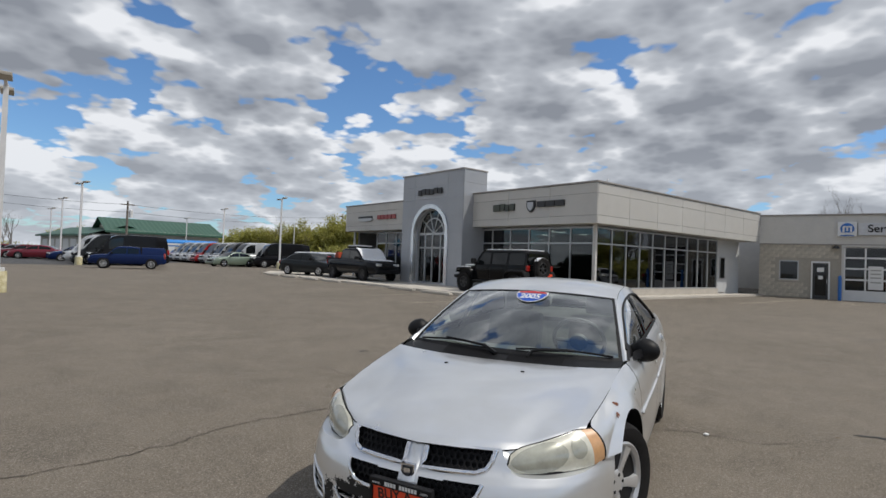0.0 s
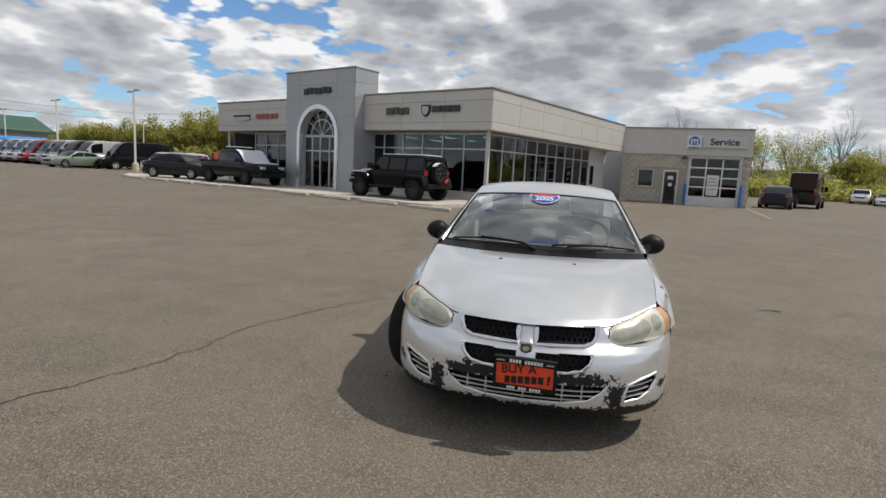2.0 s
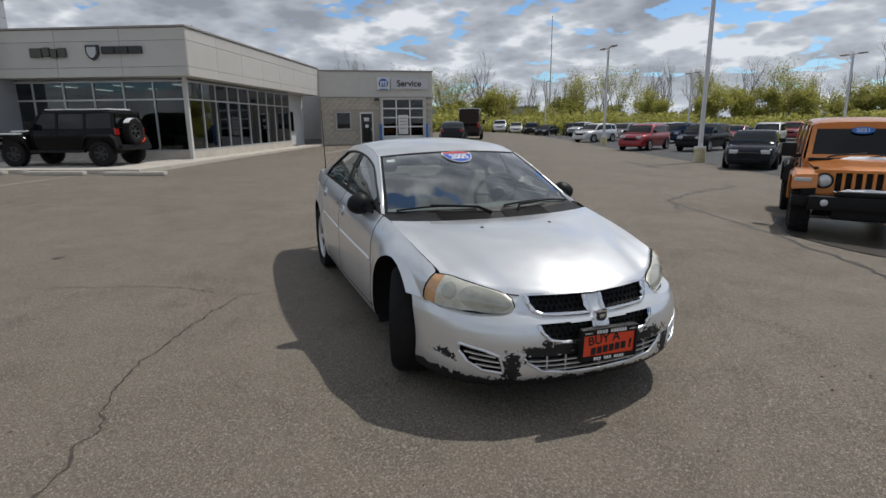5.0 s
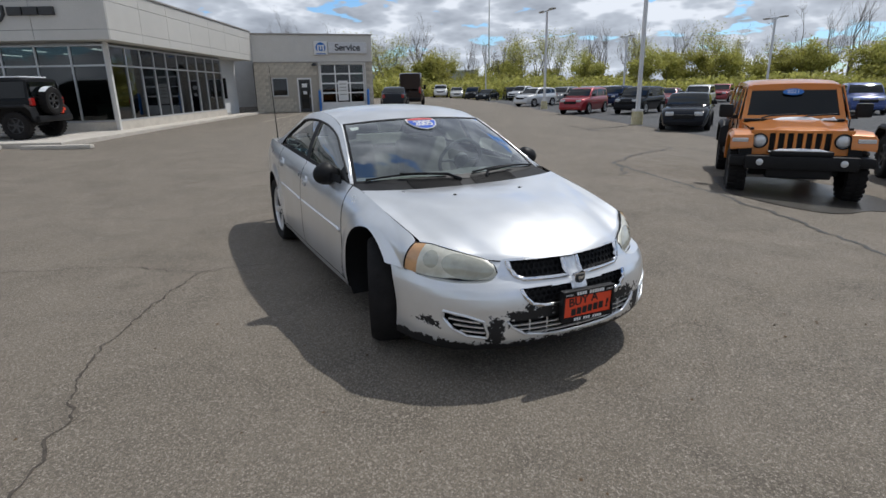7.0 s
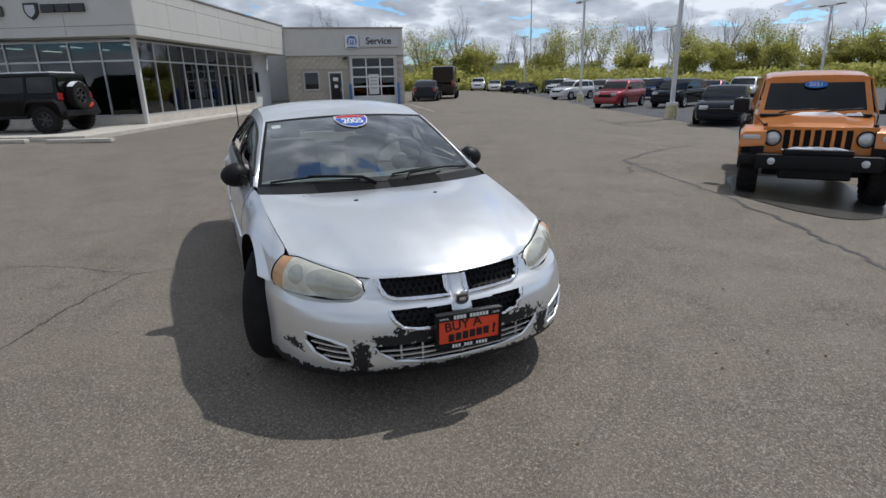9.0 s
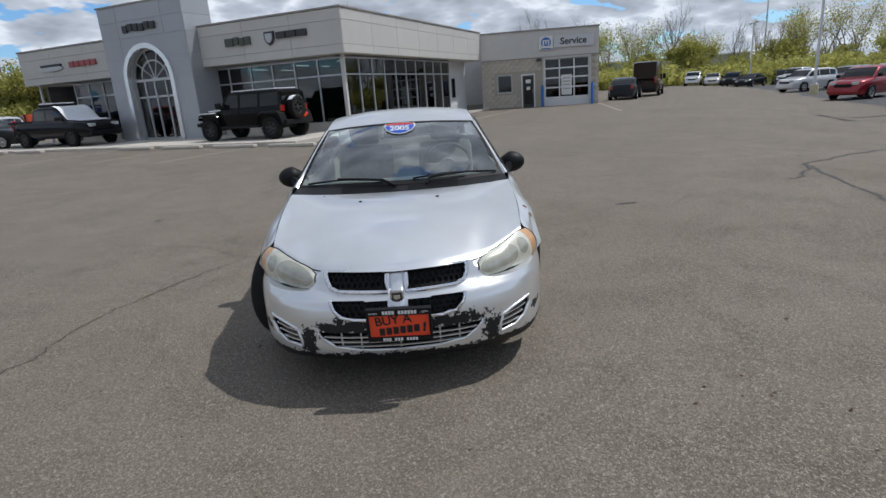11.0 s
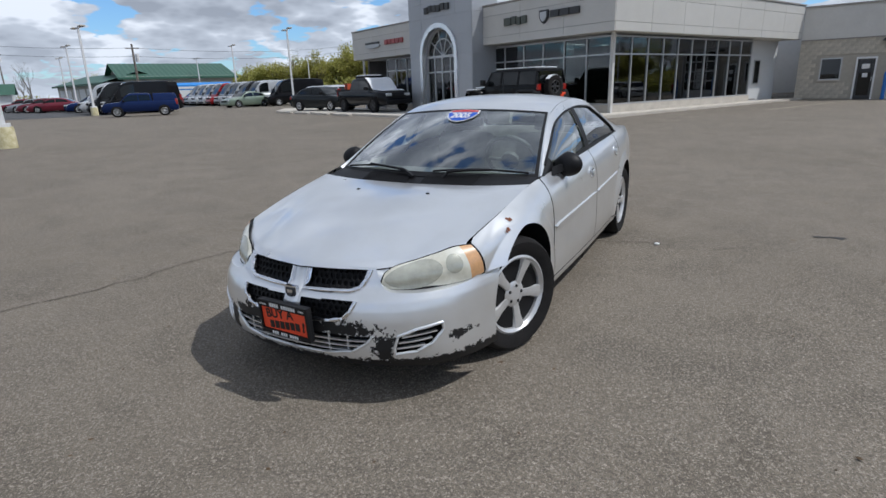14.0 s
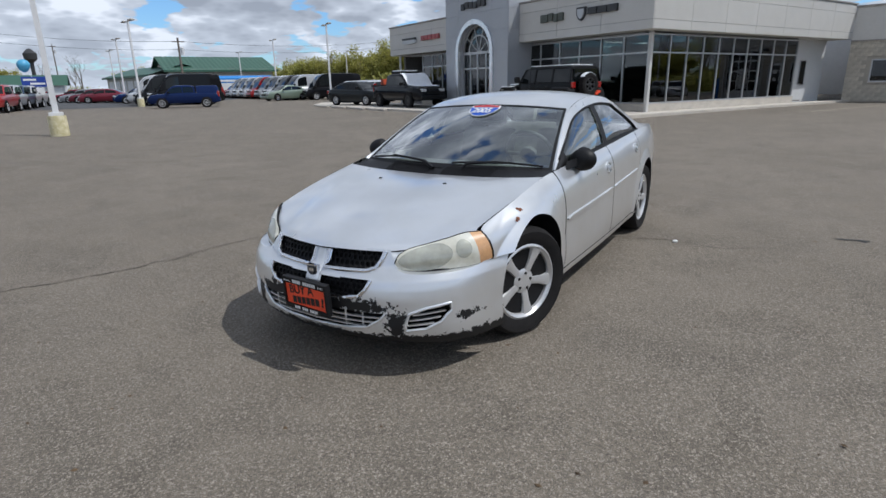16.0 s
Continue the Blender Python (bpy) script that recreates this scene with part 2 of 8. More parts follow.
def asphalt(name, dark, light, stone, scale=1.0):
    """Worn asphalt: broad stains, patches and fine stones."""
    mat = bpy.data.materials.new(name)
    mat.use_nodes = True
    nt = mat.node_tree
    N, K = nt.nodes.new, nt.links.new
    b = nt.nodes["Principled BSDF"]
    b.inputs["Specular IOR Level"].default_value = 0.35
    tc = N("ShaderNodeTexCoord")

    def noise_(s, d, r=0.6, w=0.0):
        n = N("ShaderNodeTexNoise")
        n.inputs["Scale"].default_value, n.inputs["Detail"].default_value, n.inputs["Roughness"].default_value, n.inputs["Distortion"].default_value = s, d, r, w
        K(tc.outputs["Object"], n.inputs["Vector"])
        return n.outputs["Fac"]

    def ramp(v, a, c, p0, p1):
        r = N("ShaderNodeValToRGB")
        r.color_ramp.elements[0].position, r.color_ramp.elements[1].position = p0, p1
        r.color_ramp.elements[0].color, r.color_ramp.elements[1].color = (*a, 1), (*c, 1)
        K(v, r.inputs[0])
        return r.outputs[0]

    def mixc(f, a, c, kind="MIX"):
        n = N("ShaderNodeMix")
        n.data_type, n.blend_type = "RGBA", kind
        for k, v in ((0, f), (6, a), (7, c)):
            if isinstance(v, float):
                n.inputs[k].default_value = v
            elif isinstance(v, tuple):
                n.inputs[k].default_value = (*v, 1)
            else:
                K(v, n.inputs[k])
        return n.outputs[2]

    broad = ramp(noise_(0.35, 7, 0.6, 0.4), dark, light, 0.35, 0.66)
    stain = ramp(noise_(1.3, 5, 0.65, 0.8), (0.80, 0.80, 0.80), (1.06, 1.06, 1.06), 0.34, 0.56)
    col = mixc(1.0, broad, stain, "MULTIPLY")
    vor = N("ShaderNodeTexVoronoi")
    vor.inputs["Scale"].default_value = 140 * scale
    K(tc.outputs["Object"], vor.inputs["Vector"])
    stones = ramp(vor.outputs["Color"], (0, 0, 0), (1, 1, 1), 0.60, 0.78)
    col = mixc(stones, col, stone)
    grit = ramp(noise_(240 * scale, 3, 0.7), (0.50, 0.50, 0.50), (1.36, 1.36, 1.36), 0.38, 0.62)
    col = mixc(1.0, col, grit, "MULTIPLY")
    clump = ramp(noise_(62 * scale, 4, 0.75), (0.72, 0.72, 0.72), (1.22, 1.22, 1.22), 0.38, 0.62)
    col = mixc(1.0, col, clump, "MULTIPLY")
    K(col, b.inputs["Base Color"])
    rr = ramp(noise_(3.0, 4), (0.78, 0.78, 0.78), (0.95, 0.95, 0.95), 0.3, 0.7)
    K(rr, b.inputs["Roughness"])
    bu = N("ShaderNodeBump")
    bu.inputs["Strength"].default_value, bu.inputs["Distance"].default_value = 0.55, 0.006
    K(noise_(170 * scale, 4, 0.75), bu.inputs["Height"])
    K(bu.outputs[0], b.inputs["Normal"])
    return mat


M_ASPHALT = asphalt("asphalt", (0.152, 0.129, 0.100), (0.188, 0.161, 0.128), (0.285, 0.252, 0.208))
M_LOT = asphalt("dark_asphalt", (0.060, 0.062, 0.066), (0.095, 0.096, 0.098), (0.14, 0.14, 0.14))
M_SEAM = material("tar", (0.030, 0.028, 0.026), 0.6, vary=0.3, scale=6, bump=0.3)
M_CRACK = material("crack_dirt", (0.074, 0.062, 0.050), 0.95, vary=0.4, scale=20)
M_WET = material("wet_asphalt", (0.070, 0.064, 0.056), 0.32, vary=0.35, scale=2.5, bump=0.25, bump_scale=120)
M_LINE = material("worn_line_paint", (0.34, 0.30, 0.235), 0.85, vary=0.25, scale=5)
M_CONC = material("concrete", (0.52, 0.48, 0.42), 0.85, vary=0.16, scale=2.2, bump=0.25, bump_scale=90)
M_YELLOW = material("faded_yellow_paint", (0.55, 0.46, 0.18), 0.8, vary=0.3, scale=5, tint=(0.62, 0.58, 0.42), bump=0.3)
M_FASCIA = material("pale_panel", (0.56, 0.545, 0.51), 0.6, vary=0.05, scale=1.2, bump=0.04, bump_scale=200, obj_random=0.03)
M_TOWER = material("grey_metal_panel", (0.40, 0.415, 0.44), 0.42, metal=0.25, vary=0.05, scale=1.0, obj_random=0.04)
M_COPING = material("grey_coping", (0.30, 0.28, 0.26), 0.5, vary=0.1)
M_JOINT = material("dark_joint", (0.10, 0.10, 0.10), 0.9)
M_STUCCO = material("grey_stucco", (0.60, 0.585, 0.55), 0.85, vary=0.06, scale=1.5, bump=0.1, bump_scale=120)
M_WHITEWALL = material("white_wall", (0.62, 0.63, 0.63), 0.8, vary=0.05, scale=1.5)
M_BLOCK = material("split_face_block", (0.50, 0.46, 0.385), 0.95, vary=0.2, scale=5, bump=0.5, bump_scale=45, obj_random=0.08)
M_MORTAR = material("mortar", (0.40, 0.37, 0.315), 0.95, vary=0.1)
M_SIDEWALLP = material("pale_metal_siding", (0.62, 0.61, 0.58), 0.6, vary=0.06, scale=2)
M_ALU = material("aluminium_frame", (0.50, 0.51, 0.52), 0.4, metal=0.6, vary=0.06)
M_CHROME = material("chrome", (0.80, 0.80, 0.82), 0.12, metal=1.0, vary=0.05, scale=6)
M_ARCH = material("polished_arch", (0.80, 0.82, 0.84), 0.22, metal=0.7, vary=0.12, scale=3)
M_DARK = material("dark_sign_face", (0.035, 0.036, 0.038), 0.45, vary=0.2, scale=12)
M_REDSIGN = material("faded_red_sign", (0.36, 0.09, 0.09), 0.5, vary=0.15)
M_OLIVE = material("dark_olive_sign", (0.075, 0.085, 0.07), 0.5, vary=0.15)
M_WHITE = material("white_paint", (0.75, 0.75, 0.74), 0.5, vary=0.06, scale=3)
M_POLE = material("white_pole_paint", (0.70, 0.70, 0.70), 0.5, vary=0.1, scale=2.5)
M_BLUE = material("blue_paint", (0.03, 0.16, 0.50), 0.45, vary=0.12)
M_BANNER = material("blue_awning", (0.02, 0.22, 0.62), 0.5, vary=0.1)
M_SIGNBLUE = material("sign_blue", (0.015, 0.05, 0.30), 0.5, vary=0.1)
M_BLACK = material("black_plastic", (0.010, 0.010, 0.011), 0.5, spec=0.22, vary=0.3, scale=10)
M_RUBBER = material("tyre_rubber", (0.013, 0.012, 0.012), 0.85, spec=0.25, vary=0.35, scale=12, bump=0.2, bump_scale=120)
M_RIM = material("alloy_rim", (0.66, 0.66, 0.66), 0.3, metal=0.55, vary=0.08, scale=14)
M_DARKRIM = material("dark_rim", (0.05, 0.05, 0.052), 0.4, metal=0.5, vary=0.1)
M_SNOW = material("old_snow", (0.80, 0.81, 0.83), 0.9, vary=0.06, scale=8, bump=0.6, bump_scale=18)
M_TAIL = material("tail_lamp", (0.32, 0.015, 0.012), 0.15, vary=0.15, coat=1.0)
M_LAMP = material("lamp_glass", (0.62, 0.63, 0.64), 0.12, metal=0.3, vary=0.15, scale=18, coat=1.0)
M_AMBER = material("amber_lens", (0.62, 0.20, 0.03), 0.2, vary=0.15, scale=15, coat=0.8)
M_ROOFGREEN = material("green_metal_roof", (0.050, 0.125, 0.085), 0.5, metal=0.2, vary=0.1, scale=0.5)
M_BARN = material("cream_siding", (0.52, 0.50, 0.44), 0.8, vary=0.08, scale=0.6)
M_BARK = material("bark", (0.19, 0.165, 0.14), 0.95, vary=0.3, scale=5)
# dark wall colour carries the dimness of the rooms behind the glass
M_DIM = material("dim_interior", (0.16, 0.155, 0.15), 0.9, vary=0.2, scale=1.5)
M_TILE = material("showroom_floor", (0.22, 0.21, 0.20), 0.3, vary=0.1, scale=1.5)
M_CABIN = material("grey_cabin_trim", (0.38, 0.385, 0.355), 0.9, vary=0.12, scale=20)
M_DASH = material("dark_dash", (0.15, 0.16, 0.155), 0.7, vary=0.15, scale=20)
M_ORANGE = material("orange_card", (0.82, 0.075, 0.022), 0.5, vary=0.05)
M_GRASS = material("rough_grass", (0.10, 0.13, 0.035), 0.95, vary=0.35, scale=0.4, bump=0.4)
M_PANE = glass("window_glass", (0.31, 0.35, 0.345), 1.5, 1.25)
M_CARGLASS = glass("car_glass", (0.78, 0.89, 0.84), 1.5, 3.4)
M_SIDEGLASS = glass("side_glass", (0.55, 0.62, 0.60), 1.5, 1.9)
M_DARKGLASS = material("tinted_window", (0.008, 0.010, 0.011), 0.03, vary=0.1, spec=0.45)


def leaves(name, a, b):
    mat = bpy.data.materials.new(name)
    mat.use_nodes = True
    nt = mat.node_tree
    p = nt.nodes["Principled BSDF"]
    p.inputs["Roughness"].default_value = 0.7
    geo, r = nt.nodes.new("ShaderNodeNewGeometry"), nt.nodes.new("ShaderNodeValToRGB")
    r.color_ramp.elements[0].color, r.color_ramp.elements[1].color = (*a, 1), (*b, 1)
    nt.links.new(geo.outputs["Random Per Island"], r.inputs[0])
    nt.links.new(r.outputs[0], p.inputs["Base Color"])
    # thin leaves let some light through
    tr, mx = nt.nodes.new("ShaderNodeBsdfTranslucent"), nt.nodes.new("ShaderNodeMixShader")
    mx.inputs[0].default_value = 0.5
    nt.links.new(r.outputs[0], tr.inputs[0])
    nt.links.new(p.outputs[0], mx.inputs[1])
    nt.links.new(tr.outputs[0], mx.inputs[2])
    nt.links.new(mx.outputs[0], nt.nodes["Material Output"].inputs[0])
    return mat


M_LEAF = leaves("spring_leaves", (0.30, 0.31, 0.07), (0.60, 0.57, 0.18))
M_LEAF2 = leaves("dark_leaves", (0.25, 0.25, 0.06), (0.52, 0.49, 0.14))


def paint(colour, metallic=0.35, rough=0.32):
    dark = max(colour) < 0.12
    return material("car_paint_%03d%03d%03d" % tuple(int(c * 999) for c in colour), tuple(c * 0.7 for c in colour) if dark else colour, 0.14 if dark else rough, metal=0.0 if dark else metallic, vary=0.05, scale=2.0, coat=0.0 if dark else 0.8, spec=0.18 if dark else 0.5)

# ---- ground ----
BX, BY, BROT = 6.372, 22.14, 38.8
BM = pose(BX, BY, 0, 0, 0, BROT)


def to_world(u, v):
    p = BM @ Vector((u, v, 0))
    return p.x, p.y


def make_ground():
    verts, faces, n = [(0, 3, 0)], [], 144
    radii = [2, 4, 6, 7.5, 9, 10, 11, 12, 13, 14, 15, 16, 17, 18, 19, 20, 21, 22, 23, 24, 25, 28, 32, 36, 40, 48, 56, 64, 80, 110, 160, 400, 1000, 2500]
    for r in radii:
        for k in range(n):
            x, y = r * math.cos(2 * math.pi * k / n), 3 + r * math.sin(2 * math.pi * k / n)
            verts.append((x, y, gz(x, y)))
    for k in range(n):
        faces.append((0, 1 + k, 1 + (k + 1) % n))
    for i in range(len(radii) - 1):
        for k in range(n):
            a, b = 1 + i * n + k, 1 + i * n + (k + 1) % n
            faces.append((a, a + n, b + n, b))
    tagged(new("ground", mesh_of("ground", verts, faces, M_ASPHALT, True)), "worn tan-grey asphalt of the car lot", "ground", kind="structure")


def sheet(name, corners, mat, lift, label, category, n=24):
    """A thin lay-over that follows the ground; four corners in order."""
    a, b, c, d = [Vector((*p, 0)) for p in corners]
    bm = bmesh.new()

    def at(s, t):
        p = a.lerp(b, s).lerp(d.lerp(c, s), t)
        return (p.x, p.y, gz(p.x, p.y) + lift)

    grid(bm, at, n, n)
    return tagged(part(name, bm, mat), label, category, kind="structure")


def strip(bm, pts, width, lift=0.004, jitter=0.0, step=0.06, vary=0.5):
    """A flat band along a line, uneven where jitter is given."""
    rng = random.Random(len(pts) * 7 + int(abs(pts[0][0]) * 100))
    line = []
    for (x0, y0), (x1, y1) in zip(pts, pts[1:]):
        n = max(1, int(math.hypot(x1 - x0, y1 - y0) / step)) if jitter else 1
        for k in range(n):
            line.append(Vector((lerp(x0, x1, k / n), lerp(y0, y1, k / n), 0)))
    line.append(Vector((*pts[-1], 0)))
    off, last = 0.0, None
    for i, p in enumerate(line):
        d = (line[min(i + 1, len(line) - 1)] - line[max(i - 1, 0)]).normalized()
        s = Vector((-d.y, d.x, 0))
        off = off * 0.82 + rng.gauss(0, jitter)
        w = width * (1 + (rng.uniform(-vary, vary) if jitter else 0)) / 2
        if jitter and (i in (0, len(line) - 1)):
            w *= 0.3
        q = p + s * off
        pair = [bm.verts.new((*(q + s * k).xy, gz(q.x, q.y) + lift)) for k in (w, -w)]
        if last:
            bm.faces.new((last[0], last[1], pair[1], pair[0]))
        last = pair


make_ground()
sheet("dark_lot", [(-25, -33.5), (60, 42.4), (170, -20), (60, -120)], M_LOT, 0.006, "dark newer asphalt of the parking lot", "pavement")
sheet("dark_road", [to_world(-60, 36.5), to_world(-12.4, 37.2), to_world(40, 130), to_world(-120, 130)], M_LOT, 0.006, "dark asphalt road and lot beyond the drive", "road")
sheet("grass_verge", [to_world(66, 34), to_world(66, -16), to_world(170, -60), to_world(170, 110)], M_GRASS, 0.012, "rough grass at the edge of the lot", "grass")
sheet("grass_bank", [(66, 48), (88, -30), (190, -60), (170, 110)], M_GRASS, 0.016, "rough grass below the trees", "grass")

bm = bmesh.new()
strip(bm, [(-4.6, 1.7), (-2.75, 3.45), (-2.34, 3.85), (-2.12, 4.05), (-1.53, 4.97), (-0.9, 5.45), (-0.40, 5.77)], 0.011, 0.004, 0.012, 0.035, 0.8)
strip(bm, [(-9.0, -0.9), (-4.6, 1.7)], 0.006, 0.004, 0.012, 0.035, 0.8)
tagged(part("ground_crack", bm, M_CRACK), "long jagged crack in the asphalt", "crack", kind="structure")
bm = bmesh.new()
strip(bm, [(-3.2, 8.6), (-1.41, 7.27), (-0.77, 6.57), (-0.40, 5.80), (0.30, 5.32), (1.2, 5.3), (2.05, 5.0), (2.42, 4.88), (2.76, 4.67), (3.19, 4.74)], 0.008, 0.004, 0.014, 0.04, 0.8)
strip(bm, [(4.5, 4.65), (4.95, 4.75)], 0.011, 0.004, 0.02)
tagged(part("ground_crack", bm, M_CRACK), "fine crack running across under the car", "crack", kind="structure")
bm = bmesh.new()
strip(bm, [(14.6, 6.2), (14.23, 5.93), (10.6, 5.75), (8.44, 5.45), (7.9, 4.86), (6.16, 3.01), (4.94, 1.95), (3.79, 1.06), (1.2, -1.4)], 0.05, 0.004, 0.02)
strip(bm, [(8.44, 5.45), (7.6, 4.95), (6.9, 4.75)], 0.04, 0.004, 0.03)
tagged(part("tar_seam", bm, M_SEAM), "dark tar-filled seam in the asphalt", "crack", kind="structure")
bm = bmesh.new()
for a, b in (((9.6, 12.7), (10.6, 12.4)), ((-1.2, 8.7), (-1.05, 8.75)), ((3.85, 5.0), (4.12, 4.93)), ((-9.5, 10.4), (-8.9, 10.5))):
    strip(bm, [a, b], 0.07, 0.004, 0.02, 0.05)
tagged(part("oil_mark", bm, M_SEAM), "small dark oil marks on the asphalt", "stain", kind="structure")
bm = bmesh.new()
W = to_world
for a, b in (((6.0, -3.1), (15.9, -2.9)), ((7.2, -9.7), (17.9, -7.2)), ((13.5, -4.8), (14.9, -4.9)), ((12.2, -5.6), (13.2, -5.3)), ((-8.2, 1.5), (-4.5, 1.3)), ((-8.2, 4.6), (-4.5, 4.6)), ((-8.0, 8.0), (-4.5, 8.0)), ((-8.0, 14.0), (-4.6, 14.0)), ((-8.4, 17.2), (-4.7, 17.2)), ((-8.6, 20.6), (-5, 20.6)), ((-9.0, 24.6), (-4.6, 26.5))):
    strip(bm, [W(*a), W(*b)], 0.11, 0.004)
tagged(part("parking_line", bm, M_LINE), "worn pale parking lines", "road marking", kind="structure")
# scattered grit and leaf crumbs near the car
rng = random.Random(5)
vs, fs = [], []
for k in range(190):
    x, y = rng.uniform(-4, 5.0), rng.uniform(-0.6, 8)
    r, h, a = rng.uniform(0.004, 0.014) * (1.7 if k % 17 == 0 else 1), rng.uniform(0.002, 0.008), rng.uniform(0, 6.3)
    i = len(vs)
    vs += [(x + r * math.cos(a + q * 1.57) * (1.6 if q % 2 else 0.8), y + r * math.sin(a + q * 1.57), gz(x, y) - 0.001) for q in range(4)] + [(x, y, gz(x, y) + h)]
    fs += [(i, i + 1, i + 4), (i + 1, i + 2, i + 4), (i + 2, i + 3, i + 4), (i + 3, i, i + 4)]
tagged(new("grit", mesh_of("grit", vs, fs, material("brown_crumbs", (0.10, 0.065, 0.035), 0.9, vary=0.6, scale=2))), "brown crumbs and grit scattered on the asphalt", "debris", kind="stuff")
bm = bmesh.new()
bmesh.ops.create_icosphere(bm, subdivisions=2, radius=0.02, matrix=pose(2.416, 4.877, 0.012) @ Matrix.Diagonal((1.3, 0.9, 0.7, 1)))
tagged(part("pebble", bm, M_WHITE, smooth=True), "small white pebble on the asphalt", "stone")

# ---- dealership ----
FAS0, FAS1, RISE = 3.22, 4.93, 0.10
SLAB = 0.20


def pier(name, corners, z0, z1, mat, label, category="pavement"):
    bm = bmesh.new()
    lo = [bm.verts.new((*p, z0)) for p in corners]
    hi = [bm.verts.new((*p, z1)) for p in corners]
    bm.faces.new(hi)
    bm.faces.new(lo)
    for k in range(len(lo)):
        bm.faces.new((lo[k], lo[(k + 1) % len(lo)], hi[(k + 1) % len(lo)], hi[k]))
    bmesh.ops.bevel(bm, geom=[e for e in bm.edges if all(v.co.z > z1 - 1e-4 for v in e.verts)], offset=0.02, segments=2, affect="EDGES")
    return tagged(part(name, bm, mat), label, category, kind="structure")


pier("pavement", [W(*p) for p in ((-4.15, -0.35), (18.0, -0.35), (16.05, 0.62), (0.85, 0.62), (0.85, 7.3), (0.85, 23.0), (-0.5, 27.5), (-1.9, 28.3), (-4.15, 24.0))], -0.05, SLAB, M_CONC, "pale concrete kerb and walkway round the showroom")

dealer = thing("dealership", BM, "pale grey single-storey car dealership with glazed showroom and entrance tower", "building")


def panels(parent, mat, axis, fixed, a0, a1, cols, z0, z1, rows, depth, out, bevel=0.006, name="panel"):
    """Facing panels in a plane: axis 'v' lies in u = fixed, axis 'u' in v = fixed; out is the outward sign."""
    gap = 0.012
    for i in range(cols):
        for zb, zt in zip(rows, rows[1:]):
            lo, hi = lerp(a0, a1, i / cols) + gap / 2, lerp(a0, a1, (i + 1) / cols) - gap / 2
            bm = bmesh.new()
            f0, f1 = sorted((fixed, fixed - out * depth))
            if axis == "v":
                box(bm, f0, f1, lo, hi, zb + gap / 2, zt - gap / 2, bevel=bevel)
            else:
                box(bm, lo, hi, f0, f1, zb + gap / 2, zt - gap / 2, bevel=bevel)
            part(name, bm, mat, parent)


def solid(name, specs, mat, parent, label="", bevel=0.0, smooth=False):
    if name in ("coping", "plinth"):
        for s in specs:
            ob = part(name, boxes(s, bevel=bevel), mat, parent, label, smooth)
        return ob
    return part(name, boxes(*specs, bevel=bevel), mat, parent, label, smooth)


# core walls, roof, soffit, floor
solid("fascia_core", [(0.03, 0.5, 0.03, 20.15, FAS0 + 0.02, FAS1 - 0.03), (0.5, 16.1, 0.03, 0.5, FAS0 + 0.02, FAS1 - 0.03), (0.03, 0.5, 20.15, 20.2, FAS0, FAS1)], M_JOINT, dealer)
solid("roof", [(0.4, 22.0, 0.4, 20.1, FAS1 - 0.35, FAS1 - 0.2)], M_COPING, dealer)
solid("soffit", [(0.04, 0.98, 0.04, 20.1, FAS0 + 0.0, FAS0 + 0.02), (0.98, 16.1, 0.04, 1.4, FAS0 + 0.0, FAS0 + 0.02)], M_FASCIA, dealer)
solid("inner_ceiling", [(0.9, 13.0, 1.0, 20.0, 3.16, 3.2)], M_WHITEWALL, dealer)
solid("showroom_floor", [(0.82, 13.0, 0.62, 20.0, 0.24, 0.30)], M_TILE, dealer)
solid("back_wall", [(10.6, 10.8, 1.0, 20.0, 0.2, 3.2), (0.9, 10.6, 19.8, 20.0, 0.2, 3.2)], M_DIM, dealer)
solid("end_wall", [(0.03, 22.0, 20.0, 20.14, 3.2, FAS1 - 0.03), (4.5, 22.0, 19.8, 20.0, 0.1, 3.2)], M_FASCIA, dealer)
ROWS = [FAS0, 3.55, 4.45, FAS1 - 0.06]
panels(dealer, M_FASCIA, "v", 0.0, 0.0, 7.4, 3, 0, 0, ROWS, 0.05, -1)
panels(dealer, M_FASCIA, "v", 0.0, 12.55, 20.2, 3, 0, 0, ROWS, 0.05, -1)
panels(dealer, M_FASCIA, "u", 0.0, 0.055, 16.1, 7, 0, 0, ROWS, 0.05, -1)
solid("coping", [(-0.04, 0.45, -0.04, 7.4, FAS1 - 0.05, FAS1 + 0.02), (-0.04, 0.45, 12.55, 20.24, FAS1 - 0.05, FAS1 + 0.02), (0.45, 16.1, -0.04, 0.45, FAS1 - 0.05, FAS1 + 0.02)], M_COPING, dealer, "dark metal roof edge", 0.01)
solid("roof_unit", [(13.2, 15.8, 1.4, 3.4, FAS1 - 0.2, FAS1 + 0.32)], M_COPING, dealer, "low rooftop unit", 0.04)
bm = bmesh.new()
tube(bm, [(0.9, 0.2, FAS1), (0.9, 0.2, FAS1 + 0.12), (0.86, 0.1, FAS1 + 0.15)], 0.025)
part("roof_camera", bm, M_POLE, dealer)


